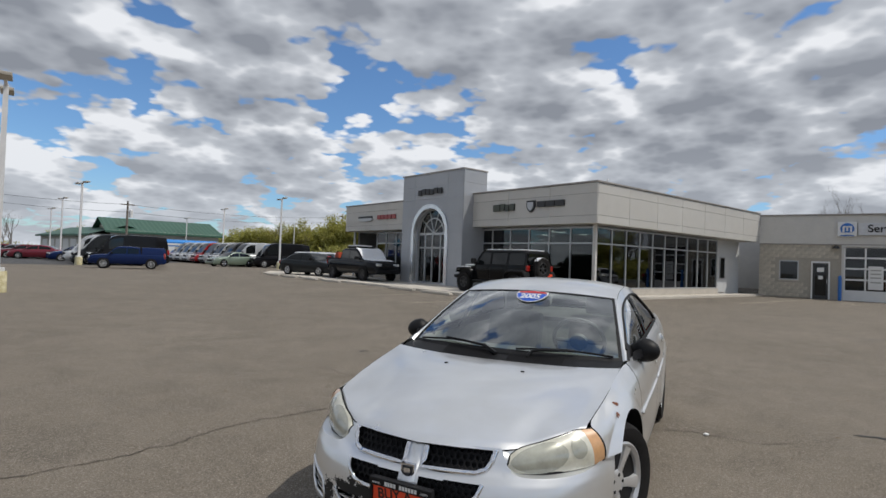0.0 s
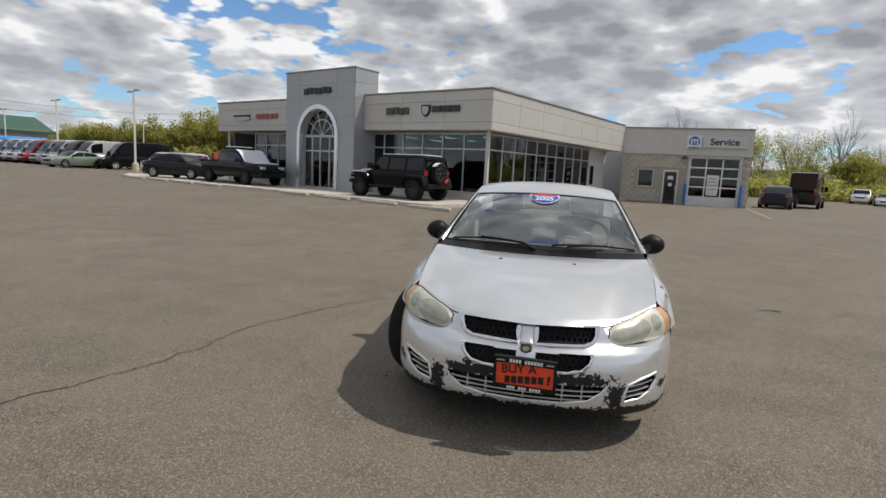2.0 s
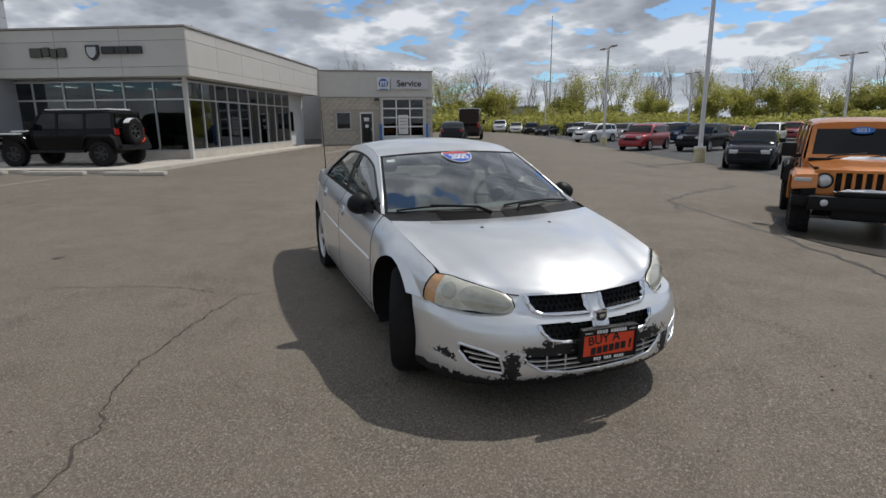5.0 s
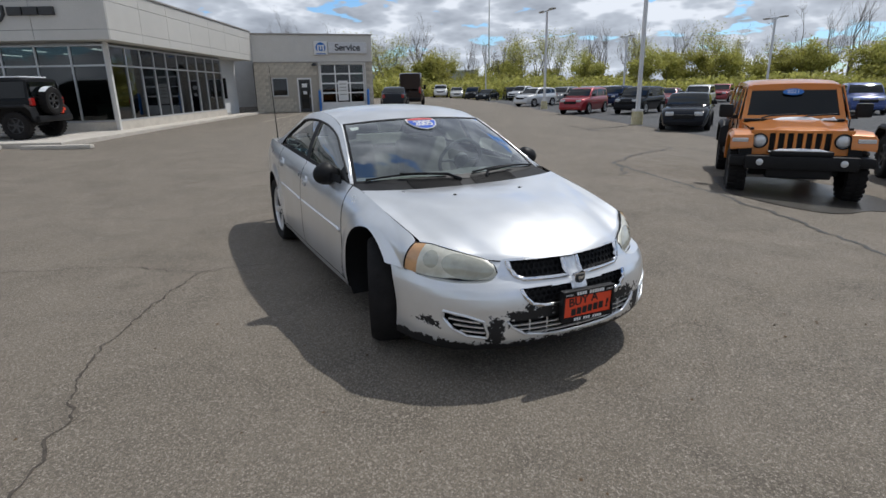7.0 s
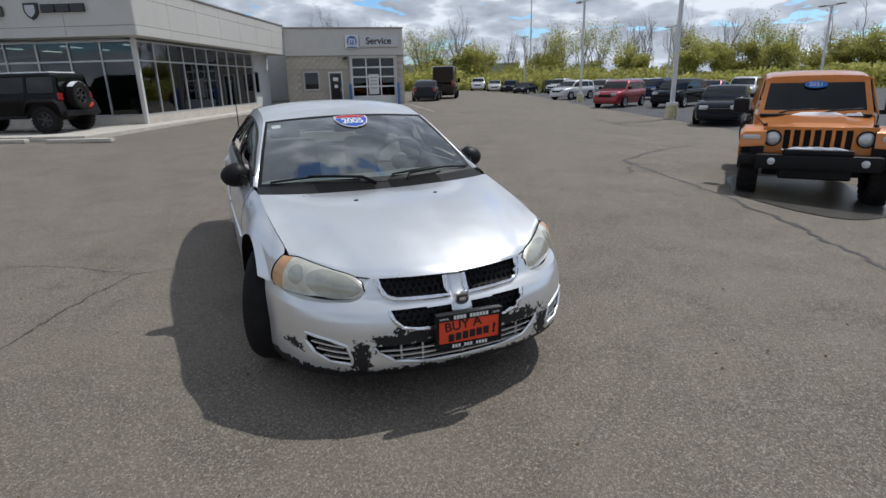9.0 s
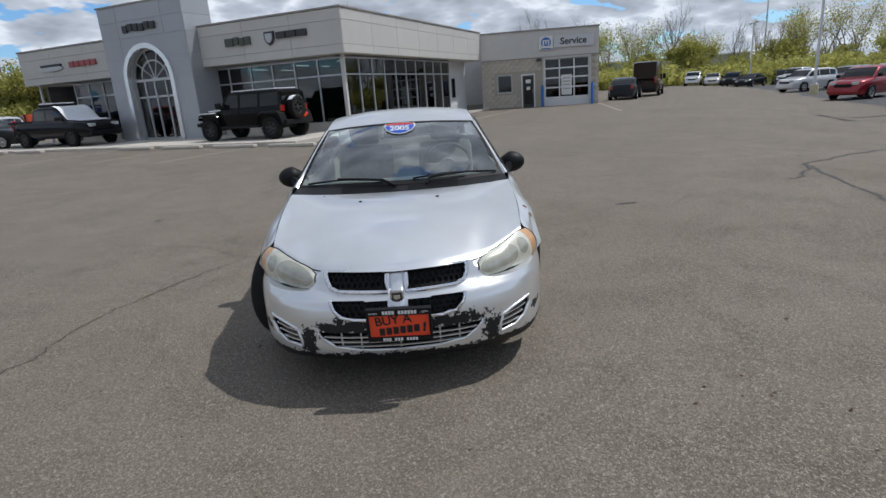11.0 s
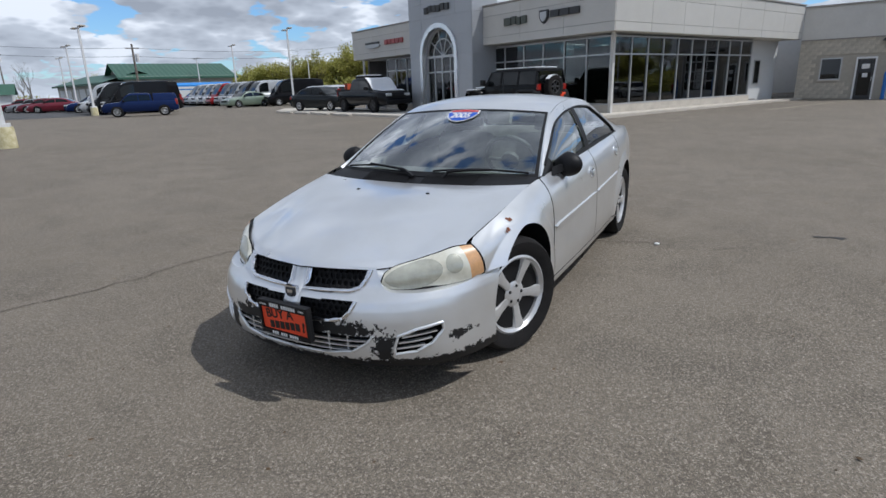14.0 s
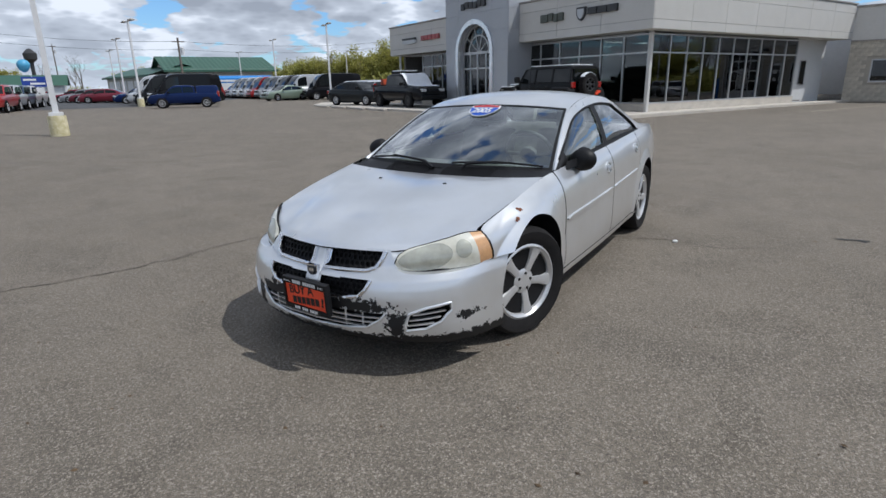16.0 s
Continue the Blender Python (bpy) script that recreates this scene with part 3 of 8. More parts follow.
def glazing(parent, axis, fixed, cuts, z0, mid, z1, door=None, name="window"):
    """A shopfront: frame bars and two panes for each bay."""
    for k, (a, b) in enumerate(zip(cuts, cuts[1:])):
        win = new(name)
        win.parent = parent
        lo, hi = min(a, b), max(a, b)

        def bar(a0, a1, zb, zt, nm="frame", d=0.05, mat=M_ALU):
            s = (fixed - d, fixed + d, a0, a1, zb, zt) if axis == "v" else (a0, a1, fixed - d, fixed + d, zb, zt)
            part(nm, boxes(s), mat, win)

        bar(lo - 0.03, lo + 0.03, z0, z1)
        bar(lo + 0.03, hi - 0.03, z0, z0 + 0.06)
        bar(lo + 0.03, hi - 0.03, mid - 0.03, mid + 0.03)
        bar(lo + 0.03, hi - 0.03, z1 - 0.06, z1)
        if k == len(cuts) - 2:
            bar(hi - 0.03, hi + 0.03, z0, z1)
        for zb, zt in ((z0 + 0.06, mid - 0.03), (mid + 0.03, z1 - 0.06)):
            s = (fixed - 0.005, fixed + 0.005, lo + 0.03, hi - 0.03, zb, zt) if axis == "v" else (lo + 0.03, hi - 0.03, fixed - 0.005, fixed + 0.005, zb, zt)
            p = part("pane", boxes(s), M_PANE, win)
            p.visible_shadow = False


GU, GV = 0.80, 0.62
ZB, ZM, ZT = 0.50, 2.44, 3.14
solid("plinth", [(GU - 0.06, 12.1, GV - 0.07, GV + 0.1, 0.15, ZB), (GU - 0.07, GU + 0.1, GV + 0.1, 7.4, 0.15, ZB), (GU - 0.07, GU + 0.1, 14.6, 17.6, 0.15, ZB)], M_CONC, dealer, "pale concrete plinth below the glass")
glazing(dealer, "u", GV, [GU + 0.06 + 1.112 * k for k in range(11)], ZB, ZM, ZT)
glazing(dealer, "v", GU, [GV + 0.06, 1.86, 3.05, 4.25, 5.45, 6.7, 7.9], ZB, ZM, ZT)
glazing(dealer, "v", GU, [12.5, 14.0, 15.2, 16.3, 17.4], ZB, ZM, ZT)
solid("corner_post", [(GU - 0.09, GU + 0.04, GV - 0.09, GV + 0.04, 0.2, FAS0)], M_SIDEWALLP, dealer, "pale corner mullion")
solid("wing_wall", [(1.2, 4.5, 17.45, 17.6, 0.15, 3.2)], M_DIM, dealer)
bm = bmesh.new()
tube(bm, [(0.45, 19.7, 0.15), (0.45, 19.7, FAS0)], 0.075, 10)
part("wing_column", bm, M_POLE, dealer, "white round column", True)
# recessed wall beside the glass
solid("side_wall", [(12.0, 16.1, 1.15, 1.3, 0.15, FAS0)], M_WHITEWALL, dealer, "white rendered wall")
solid("side_return", [(12.0, 12.06, 0.62, 1.15, 0.15, FAS0)], M_WHITEWALL, dealer)
win = new("window")
win.parent = dealer
part("frame", boxes((13.55, 14.2, 1.11, 1.145, 1.02, 1.07), (13.55, 14.2, 1.11, 1.145, 2.2, 2.25), (13.55, 13.6, 1.11, 1.145, 1.07, 2.2), (14.15, 14.2, 1.11, 1.145, 1.07, 2.2)), M_ALU, win)
part("pane", boxes((13.6, 14.15, 1.125, 1.135, 1.07, 2.2)), M_DARKGLASS, win)
part("notice", boxes((12.5, 12.72, 1.135, 1.146, 1.55, 1.85)), M_WHITE, dealer, "small white notice")
# inside the showroom: partitions, desks, columns, ceiling strips
lamp_strip = emitter("ceiling_strip", (1.0, 0.97, 0.9), 2.2)
for u, v in ((3, 2.2), (5.5, 2.2), (8, 2.2), (3, 4.8), (5.5, 4.8), (8, 4.8), (3, 7.4), (5.5, 7.4), (3, 15.5), (5.5, 15.5)):
    ob = tagged(part("ceiling_light", boxes((u, u + 1.2, v, v + 0.14, 3.12, 3.155)), lamp_strip), "lit white ceiling strip in the showroom", "ceiling light", "showroom lights")
    ob.matrix_basis = BM
for u, v in ((4.0, 1.5), (6.2, 1.5), (8.6, 1.5), (10.0, 1.5)):
    solid("column", [(u, u + 0.35, v, v + 0.3, 0.3, 1.25)], M_WHITEWALL, dealer)
for u, v in ((5.0, 3.6), (7.4, 3.6), (3.2, 5.2)):
    d = thing("office_desk", BM @ pose(u, v, 0.30), "dark office desk in the showroom", "desk", "showroom desks")
    part("desktop", boxes((-0.7, 0.7, -0.35, 0.35, 0.70, 0.74)), M_CABIN, d)
    part("front_panel", boxes((-0.66, 0.66, -0.33, -0.30, 0.0, 0.70)), M_CABIN, d)
    part("monitor", boxes((-0.25, 0.25, 0.0, 0.03, 0.80, 1.12), (-0.03, 0.03, 0.0, 0.03, 0.74, 0.80)), M_DARK, d)
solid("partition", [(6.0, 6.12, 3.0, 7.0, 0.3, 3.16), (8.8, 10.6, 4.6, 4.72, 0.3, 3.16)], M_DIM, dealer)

# entrance tower
TU, T0, T1, TZ = -0.67, 7.40, 12.58, 6.12
AC, AR, AS = 10.02, 1.36, 2.90  # arch middle, radius, springing
tower = new("entrance_tower")
tower.parent = dealer
tower["label"] = "tall grey metal-panelled entrance tower with arch"
bm = bmesh.new()
n = 20
prof = [(T0, 0.12), (T0, TZ), (T1, TZ), (T1, 0.12), (AC + AR, 0.12)] + [(AC + AR * math.cos(math.pi * k / n), AS + AR * math.sin(math.pi * k / n)) for k in range(n + 1)] + [(AC - AR, 0.12)]
f = bm.faces.new([bm.verts.new((TU + 0.02, v, z)) for v, z in prof])
ex = bmesh.ops.extrude_face_region(bm, geom=[f])
for v in ex["geom"]:
    if isinstance(v, bmesh.types.BMVert):
        v.co.x = 0.9
part("tower_core", bm, M_TOWER, tower)
# panel joints: real cladding sheets, cut round the arch
levels = [0.14, 1.05, 1.98, 2.90, 3.82, 4.74, 5.45, TZ]
for zb, zt in zip(levels, levels[1:]):
    for a, b in ((T0, 8.62), (8.62, 11.42), (11.42, T1)):
        bm = bmesh.new()
        if b == 11.42 and a == 8.62:
            if zt <= AS:
                continue
            if zb < AS + AR + 0.02:
                # sheet above a round head
                m = 14
                top, low = [], []
                for k in range(m + 1):
                    v = lerp(a + 0.006, b - 0.006, k / m)
                    h = AS + math.sqrt(max(0, (AR + 0.03) ** 2 - (v - AC) ** 2)) if abs(v - AC) < AR + 0.03 else zb
                    h = max(zb + 0.006, min(h, zt - 0.006))
                    low.append((v, h))
                    top.append((v, zt - 0.006))
                for k in range(m):
                    if low[k][1] > zt - 0.01 and low[k + 1][1] > zt - 0.01:
                        continue
                    q = [bm.verts.new((TU - 0.004, *p)) for p in (low[k], low[k + 1], top[k + 1], top[k])]
                    bm.faces.new(q)
                bmesh.ops.remove_doubles(bm, verts=bm.verts, dist=0.0005)
                if not bm.faces:
                    bm.free()
                    continue
                part("panel", bm, M_TOWER, tower)
                continue
        box(bm, TU - 0.004, TU + 0.02, a + 0.006, b - 0.006, zb + 0.006, zt - 0.006)
        part("panel", bm, M_TOWER, tower)
    bm = bmesh.new()
    box(bm, TU + 0.008, 0.9, T0 - 0.024, T0, zb + 0.006, zt - 0.006)
    part("panel", bm, M_TOWER, tower)
part("coping", boxes((TU - 0.05, 0.95, T0 - 0.05, T1 + 0.05, TZ - 0.02, TZ + 0.05), bevel=0.01), M_COPING, tower)


def arch_band(bm, r0, r1, u0, u1, zfoot, cv, zs, n=24):
    pts = [(cv + 1, zfoot)] + [(math.cos(math.pi * k / n), math.sin(math.pi * k / n)) for k in range(n + 1)]
    ring = []
    for k in range(n + 3):
        if k == 0 or k == n + 2:
            c, z = (1 if k == 0 else -1), zfoot
            rows = [(cv + c * r0, z), (cv + c * r1, z)]
        else:
            a = math.pi * (k - 1) / n
            rows = [(cv + r * math.cos(a), zs + r * math.sin(a)) for r in (r0, r1)]
        ring.append([bm.verts.new((u, *p)) for u in (u0, u1) for p in rows])
    for a, b in zip(ring, ring[1:]):
        for i, j in ((0, 1), (1, 3), (3, 2), (2, 0)):
            bm.faces.new((a[i], a[j], b[j], b[i]))
    bm.faces.new([ring[0][i] for i in (0, 1, 3, 2)])
    bm.faces.new([ring[-1][i] for i in (0, 1, 3, 2)])


bm = bmesh.new()
arch_band(bm, AR - 0.02, AR + 0.2, TU - 0.09, TU + 0.12, 0.18, AC, AS)
part("arch_trim", bm, M_ARCH, tower, "bright polished metal arch trim")
GT = TU + 0.30
bm = bmesh.new()
arch_band(bm, AR - 0.10, AR - 0.02, GT - 0.04, GT + 0.04, AS - 0.05, AC, AS)
box(bm, GT - 0.05, GT + 0.05, AC - AR, AC + AR, AS - 0.07, AS + 0.05)
for a in (36, 72, 108, 144):
    c, s = math.cos(radians(a)), math.sin(radians(a))
    tube(bm, [(GT, AC + 0.35 * c * 0, AS), (GT, AC + (AR - 0.06) * c, AS + (AR - 0.06) * s)], 0.035, 4)
arch_band(bm, 0.80, 0.86, GT - 0.03, GT + 0.03, AS, AC, AS)
part("fanlight_frame", bm, M_ALU, tower, "radiating fanlight bars")
bm = bmesh.new()
bm.faces.new([bm.verts.new((GT + 0.01, AC + (AR - 0.05) * math.cos(math.pi * k / 24), AS + (AR - 0.05) * math.sin(math.pi * k / 24))) for k in range(25)])
solidify(bm, 0.01)
p = part("fanlight_pane", bm, M_PANE, tower)
p.visible_shadow = False
bm = boxes(*[(GT - 0.05, GT + 0.05, v - 0.04, v + 0.04, 0.2, AS) for v in (AC - AR + 0.05, AC - 0.62, AC + 0.08, AC + 0.70, AC + AR - 0.05)], (GT - 0.05, GT + 0.05, AC - AR, AC + AR, 2.10, 2.18), (GT - 0.05, GT + 0.05, AC - AR, AC + AR, 0.16, 0.30))
part("door_frame", bm, M_ALU, tower, "aluminium entrance door frame")
for a, b in ((AC - AR, AC - 0.66), (AC - 0.58, AC + 0.04), (AC + 0.12, AC + 0.66), (AC + 0.74, AC + AR)):
    for zb, zt in ((0.30, 2.10), (2.18, AS - 0.07)):
        p = part("pane", boxes((GT - 0.005, GT + 0.005, a + 0.02, b - 0.02, zb, zt)), M_PANE, tower)
        p.visible_shadow = False
part("door_pull", boxes((GT - 0.12, GT - 0.08, AC - 0.02, AC + 0.02, 0.9, 1.5), (GT - 0.1, GT - 0.05, AC - 0.02, AC + 0.02, 0.92, 0.96), (GT - 0.1, GT - 0.05, AC - 0.02, AC + 0.02, 1.44, 1.48)), M_ALU, tower)

# wall signs: makers' marks as plain shapes


def sign_bars(name, label, u, spans, z0, z1, mat, wave=0.0):
    s = thing(name, BM, label, "sign", "wall signs")
    for k, (a, b) in enumerate(spans):
        dz = wave * math.sin(k * 2.1)
        part("letter_block", boxes((u - 0.11, u - 0.006, min(a, b), max(a, b), z0 + dz, z1 + dz), bevel=0.015), mat, s)
    return s


def spread(a, b, n, gap):
    w = (b - a - gap * (n - 1)) / n
    return [(a + k * (w + gap), a + k * (w + gap) + w) for k in range(n)]


sign_bars("tower_sign", "dark raised sign blocks on the grey tower", TU, spread(9.05, 11.05, 6, 0.06), 4.98, 5.28, M_DARK, 0.03)
sign_bars("wall_sign", "olive-black raised sign blocks on the pale fascia", 0.0, [(5.42, 5.86), (5.12, 5.36), (4.84, 5.06), (4.50, 4.78)], 3.92, 4.24, M_OLIVE, 0.03)
s = sign_bars("wall_sign", "black raised sign blocks on the pale fascia", 0.0, spread(1.62, 3.12, 3, 0.05), 4.0, 4.26, M_DARK)
sh = thing("shield_emblem", BM, "black and silver shield emblem on the pale fascia", "sign", "wall signs")
for name, k, d, mat in (("rim", 1.0, 0.10, M_DARK), ("face", 0.72, 0.12, M_ALU)):
    bm = bmesh.new()
    f = bm.faces.new([bm.verts.new((-d, 3.48 + y * 0.24 * k, 4.06 + z * 0.27 * k)) for y, z in ((-1, 0.95), (1, 0.95), (1, -0.1), (0.55, -0.7), (0, -1), (-0.55, -0.7), (-1, -0.1))])
    for v in [v for v in bmesh.ops.extrude_face_region(bm, geom=[f])["geom"] if isinstance(v, bmesh.types.BMVert)]:
        v.co.x = -0.006
    part(name, bm, mat, sh)
sign_bars("wall_sign", "weathered red raised sign blocks on the pale fascia", 0.0, spread(14.2, 16.15, 5, 0.08), 3.90, 4.16, M_REDSIGN)
wg = thing("wing_emblem", BM, "dark winged oval emblem on the pale fascia", "sign", "wall signs")
bm = bmesh.new()
lathe(bm, [(0.02, 0), (0.9, 0), (0.86, 0.09), (0.02, 0.10)], 28, Matrix.Translation((-0.006, 17.6, 3.93)) @ Matrix.Rotation(radians(-90), 4, "Y") @ Matrix.Diagonal((0.16, 1, 1, 1)))
part("wing", bm, M_ALU, wg, smooth=True)
part("bar", boxes((-0.12, -0.02, 16.8, 18.4, 4.02, 4.14), bevel=0.02), M_DARK, wg)

# service wing, turned a little from the showroom
SVC = BM @ pose(16.1, 0, 0, 0, 0, math.degrees(math.atan2(-7.1, 2.1)))
service = thing("service_building", SVC, "service wing with block base, grey stucco band and roll-up door", "building")
SL, SZ, SPL, SB = 7.42, 4.82, 3.15, 0.06
# wall with openings: window, door, roll-up door (x along the wall; the inside lies at +y)
openings = [(1.0, 1.96, 1.10, 2.22), (2.54, 3.42, SB, 2.20), (4.02, 6.86, SB, 3.02)]
cuts = [0, 1.0, 1.96, 2.54, 3.42, 4.02, 6.86, SL]
bm = bmesh.new()
for k, (a, b) in enumerate(zip(cuts, cuts[1:])):
    hole = next((o for o in openings if abs(o[0] - a) < 1e-6), None)
    if hole:
        if hole[2] > SB:
            box(bm, a, b, 0.06, 0.3, SB, hole[2])
        box(bm, a, b, 0.06, 0.3, hole[3], SPL)
    else:
        box(bm, a, b, 0.06, 0.3, SB, SPL)
part("block_wall", bm, M_MORTAR, service, "beige block wall backing")
part("stucco_band", boxes((0, SL, 0.02, 0.3, SPL, SZ - 0.06), bevel=0.006), M_STUCCO, service, "grey stucco upper wall")
part("drip_edge", boxes((-0.0, SL + 0.02, -0.02, 0.06, SPL - 0.03, SPL + 0.02)), M_COPING, service)
solid("coping", [(0, SL + 0.05, -0.05, 0.32, SZ - 0.06, SZ + 0.02), (SL - 0.27, SL + 0.05, 0.32, 16, SZ - 0.06, SZ + 0.02)], M_COPING, service, "", 0.01)
part("roof", boxes((0.1, SL - 0.1, 0.3, 16, SZ - 0.4, SZ - 0.25)), M_COPING, service)
part("side_wall", boxes((SL - 0.3, SL - 0.02, 0.3, 16, SB, SZ - 0.06)), M_SIDEWALLP, service, "pale panelled side wall")
part("side_band", boxes((SL - 0.02, SL + 0.03, 0.0, 16, SPL - 0.05, SPL + 0.03)), M_COPING, service)
part("rear_wall", boxes((-6, SL - 0.3, 15.7, 16, SB, SZ - 0.06)), M_SIDEWALLP, service)
for y in (2.2, 5.2, 8.2, 11.2):
    bm = bmesh.new()
    tube(bm, [(SL + 0.08, y, SB), (SL + 0.08, y, SZ - 0.5)], 0.05, 8)
    box(bm, SL - 0.02, SL + 0.2, y - 0.14, y + 0.14, SZ - 0.5, SZ - 0.2)
    part("downpipe", bm, M_SIDEWALLP, service, "downpipe with leader head")
for y in (1.2, 4.0, 6.6):
    w = new("window")
    w.parent = service
    part("frame", boxes((SL - 0.01, SL + 0.03, y, y + 0.7, 1.1, 1.15), (SL - 0.01, SL + 0.03, y, y + 0.7, 2.2, 2.25), (SL - 0.01, SL + 0.03, y, y + 0.05, 1.15, 2.2), (SL - 0.01, SL + 0.03, y + 0.65, y + 0.7, 1.15, 2.2)), M_ALU, w)
    part("pane", boxes((SL - 0.015, SL - 0.002, y + 0.05, y + 0.65, 1.15, 2.2)), M_DARKGLASS, w)
part("room_floor", boxes((0, SL, 0.3, 8, SB - 0.04, SB + 0.02)), M_TILE, service)
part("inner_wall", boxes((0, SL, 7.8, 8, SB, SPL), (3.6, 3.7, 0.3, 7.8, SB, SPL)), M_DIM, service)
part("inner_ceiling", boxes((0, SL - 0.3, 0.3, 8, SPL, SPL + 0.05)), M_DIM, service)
# window
w = new("window")
w.parent = service
part("frame", boxes((1.0, 1.96, 0.03, 0.1, 1.10, 1.16), (1.0, 1.96, 0.03, 0.1, 2.16, 2.22), (1.0, 1.06, 0.03, 0.1, 1.16, 2.16), (1.90, 1.96, 0.03, 0.1, 1.16, 2.16)), M_ALU, w)
part("pane", boxes((1.06, 1.90, 0.07, 0.08, 1.16, 2.16)), M_PANE, w).visible_shadow = False
part("sill", boxes((0.97, 1.99, -0.03, 0.1, 1.05, 1.10)), M_CONC, w)
part("backing", boxes((1.0, 1.96, 0.6, 0.62, 1.0, 2.3)), M_DARK, w)
# door
d = new("door")
d.parent = service
part("frame", boxes((2.54, 2.62, 0.0, 0.12, SB, 2.2), (3.34, 3.42, 0.0, 0.12, SB, 2.2), (2.62, 3.34, 0.0, 0.12, 2.1, 2.2)), M_WHITE, d, "white door frame")
part("leaf_frame", boxes((2.62, 2.72, 0.04, 0.09, SB, 2.1), (3.24, 3.34, 0.04, 0.09, SB, 2.1), (2.72, 3.24, 0.04, 0.09, SB, 0.3), (2.72, 3.24, 0.04, 0.09, 1.98, 2.1)), M_DARK, d)
part("pane", boxes((2.72, 3.24, 0.06, 0.07, 0.3, 1.98)), M_DARKGLASS, d)
part("notice", boxes((2.82, 3.14, 0.045, 0.058, 1.62, 1.85)), M_WHITE, d, "white notice on the glass")
part("notice", boxes((2.88, 3.10, 0.045, 0.058, 1.20, 1.40)), M_WHITE, d, "white notice on the glass")
part("handle", boxes((3.26, 3.30, -0.02, 0.04, 1.0, 1.2)), M_ALU, d)
# roll-up door
r = new("roll_up_door")
r.parent = service
x0, x1, z0, z1 = 4.02, 6.86, SB, 3.02
nx, nz = 3, 5
zs = [0.06, 0.62, 1.24, 1.84, 2.43, 3.02]
bars = []
for k in range(nx + 1):
    c = lerp(x0 + 0.04, x1 - 0.04, k / nx)
    bars.append((c - 0.04, c + 0.04, 0.12, 0.17, z0, z1))
for z in zs:
    bars.append((x0, x1, 0.115, 0.165, max(z0, z - 0.045), min(z1, z + 0.045)))
for b_ in bars:
    part("rail", boxes(b_), M_WHITE, r, "white door rail")
part("bottom_panel", boxes((x0, x1, 0.13, 0.16, 0.1, 0.62)), M_WHITE, r, "white solid bottom panel")
for i in range(nx):
    for zb, zt in zip(zs[1:], zs[2:]):
        a, b = lerp(x0 + 0.04, x1 - 0.04, i / nx) + 0.04, lerp(x0 + 0.04, x1 - 0.04, (i + 1) / nx) - 0.04
        part("pane", boxes((a, b, 0.14, 0.148, zb + 0.045, zt - 0.045)), M_PANE, r).visible_shadow = False
part("door_notice", boxes((5.10, 5.75, 0.10, 0.112, 0.75, 2.0)), M_WHITE, r, "white notice sheet with unreadable lines")
part("notice_lines", boxes(*[(5.2, 5.65, 0.09, 0.099, z, z + 0.07) for z in (1.75, 1.55, 1.35, 1.1)]), M_CABIN, r)
part("jamb", boxes((x0 - 0.1, x0, 0.0, 0.18, SB, z1 + 0.1), (x1, x1 + 0.1, 0.0, 0.18, SB, z1 + 0.1), (x0, x1, 0.0, 0.18, z1, z1 + 0.1)), M_SIDEWALLP, r)
# wall lamp
wl = thing("wall_lamp", SVC, "dark hooded wall lamp above the service door", "wall lamp")
bm = bmesh.new()
lathe(bm, [(0.04, 0.0), (0.17, 0.0), (0.15, 0.10), (0.05, 0.17)], 14, Matrix.Translation((3.66, -0.14, 2.92)))
part("hood", bm, M_DARK, wl, smooth=True)
part("bracket", boxes((3.60, 3.72, -0.1, 0.058, 2.96, 3.04)), M_DARK, wl)
# service sign
ss = thing("service_sign", SVC, "white illuminated sign reading Service with a blue mark", "sign")
part("mark_box", boxes((3.72, 4.56, -0.16, 0.02, 3.58, 4.38), bevel=0.02), M_WHITE, ss, "white square sign box")
part("word_box", boxes((4.62, 7.06, -0.12, 0.02, 3.66, 4.32), bevel=0.02), material("sign_grey", (0.60, 0.61, 0.63), 0.5), ss, "pale grey sign box")
bm = bmesh.new()
lathe(bm, [(0.02, 0), (0.31, 0), (0.31, 0.02), (0.02, 0.02)], 28, Matrix.Translation((4.14, -0.161, 4.0)) @ Matrix.Rotation(radians(90), 4, "X"))
part("blue_disc", bm, M_BLUE, ss)
part("mark_strokes", boxes((3.93, 4.02, -0.205, -0.185, 3.82, 4.08), (4.10, 4.18, -0.205, -0.185, 3.88, 4.12), (4.26, 4.35, -0.205, -0.185, 3.82, 4.08), (3.93, 4.35, -0.205, -0.185, 4.08, 4.15)), M_WHITE, ss)
part("mark_base", boxes((3.9, 4.38, -0.19, -0.165, 3.70, 3.80)), M_WHITE, ss)
part("mark_caption", boxes((3.84, 4.44, -0.172, -0.161, 3.605, 3.66)), M_BLUE, ss)


def words(text, size, mat, parent, m, depth=0.004, name="lettering", bold=0.0):
    cu = bpy.data.curves.new(name, "FONT")
    cu.body, cu.size, cu.extrude, cu.align_x, cu.align_y, cu.offset = text, size, depth, "CENTER", "CENTER", bold
    cu.materials.append(mat)
    ob = new(name, cu)
    dg = bpy.context.evaluated_depsgraph_get()
    me = bpy.data.meshes.new_from_object(ob.evaluated_get(dg))
    bpy.data.objects.remove(ob)
    if not me.materials:
        me.materials.append(mat)
    mesh = new(name, me)
    mesh.parent, mesh.matrix_basis = parent, m
    return mesh


words("Service", 0.56, M_DARK, ss, pose(5.84, -0.126, 4.0, 90, 0, 0), 0.006, bold=0.012)
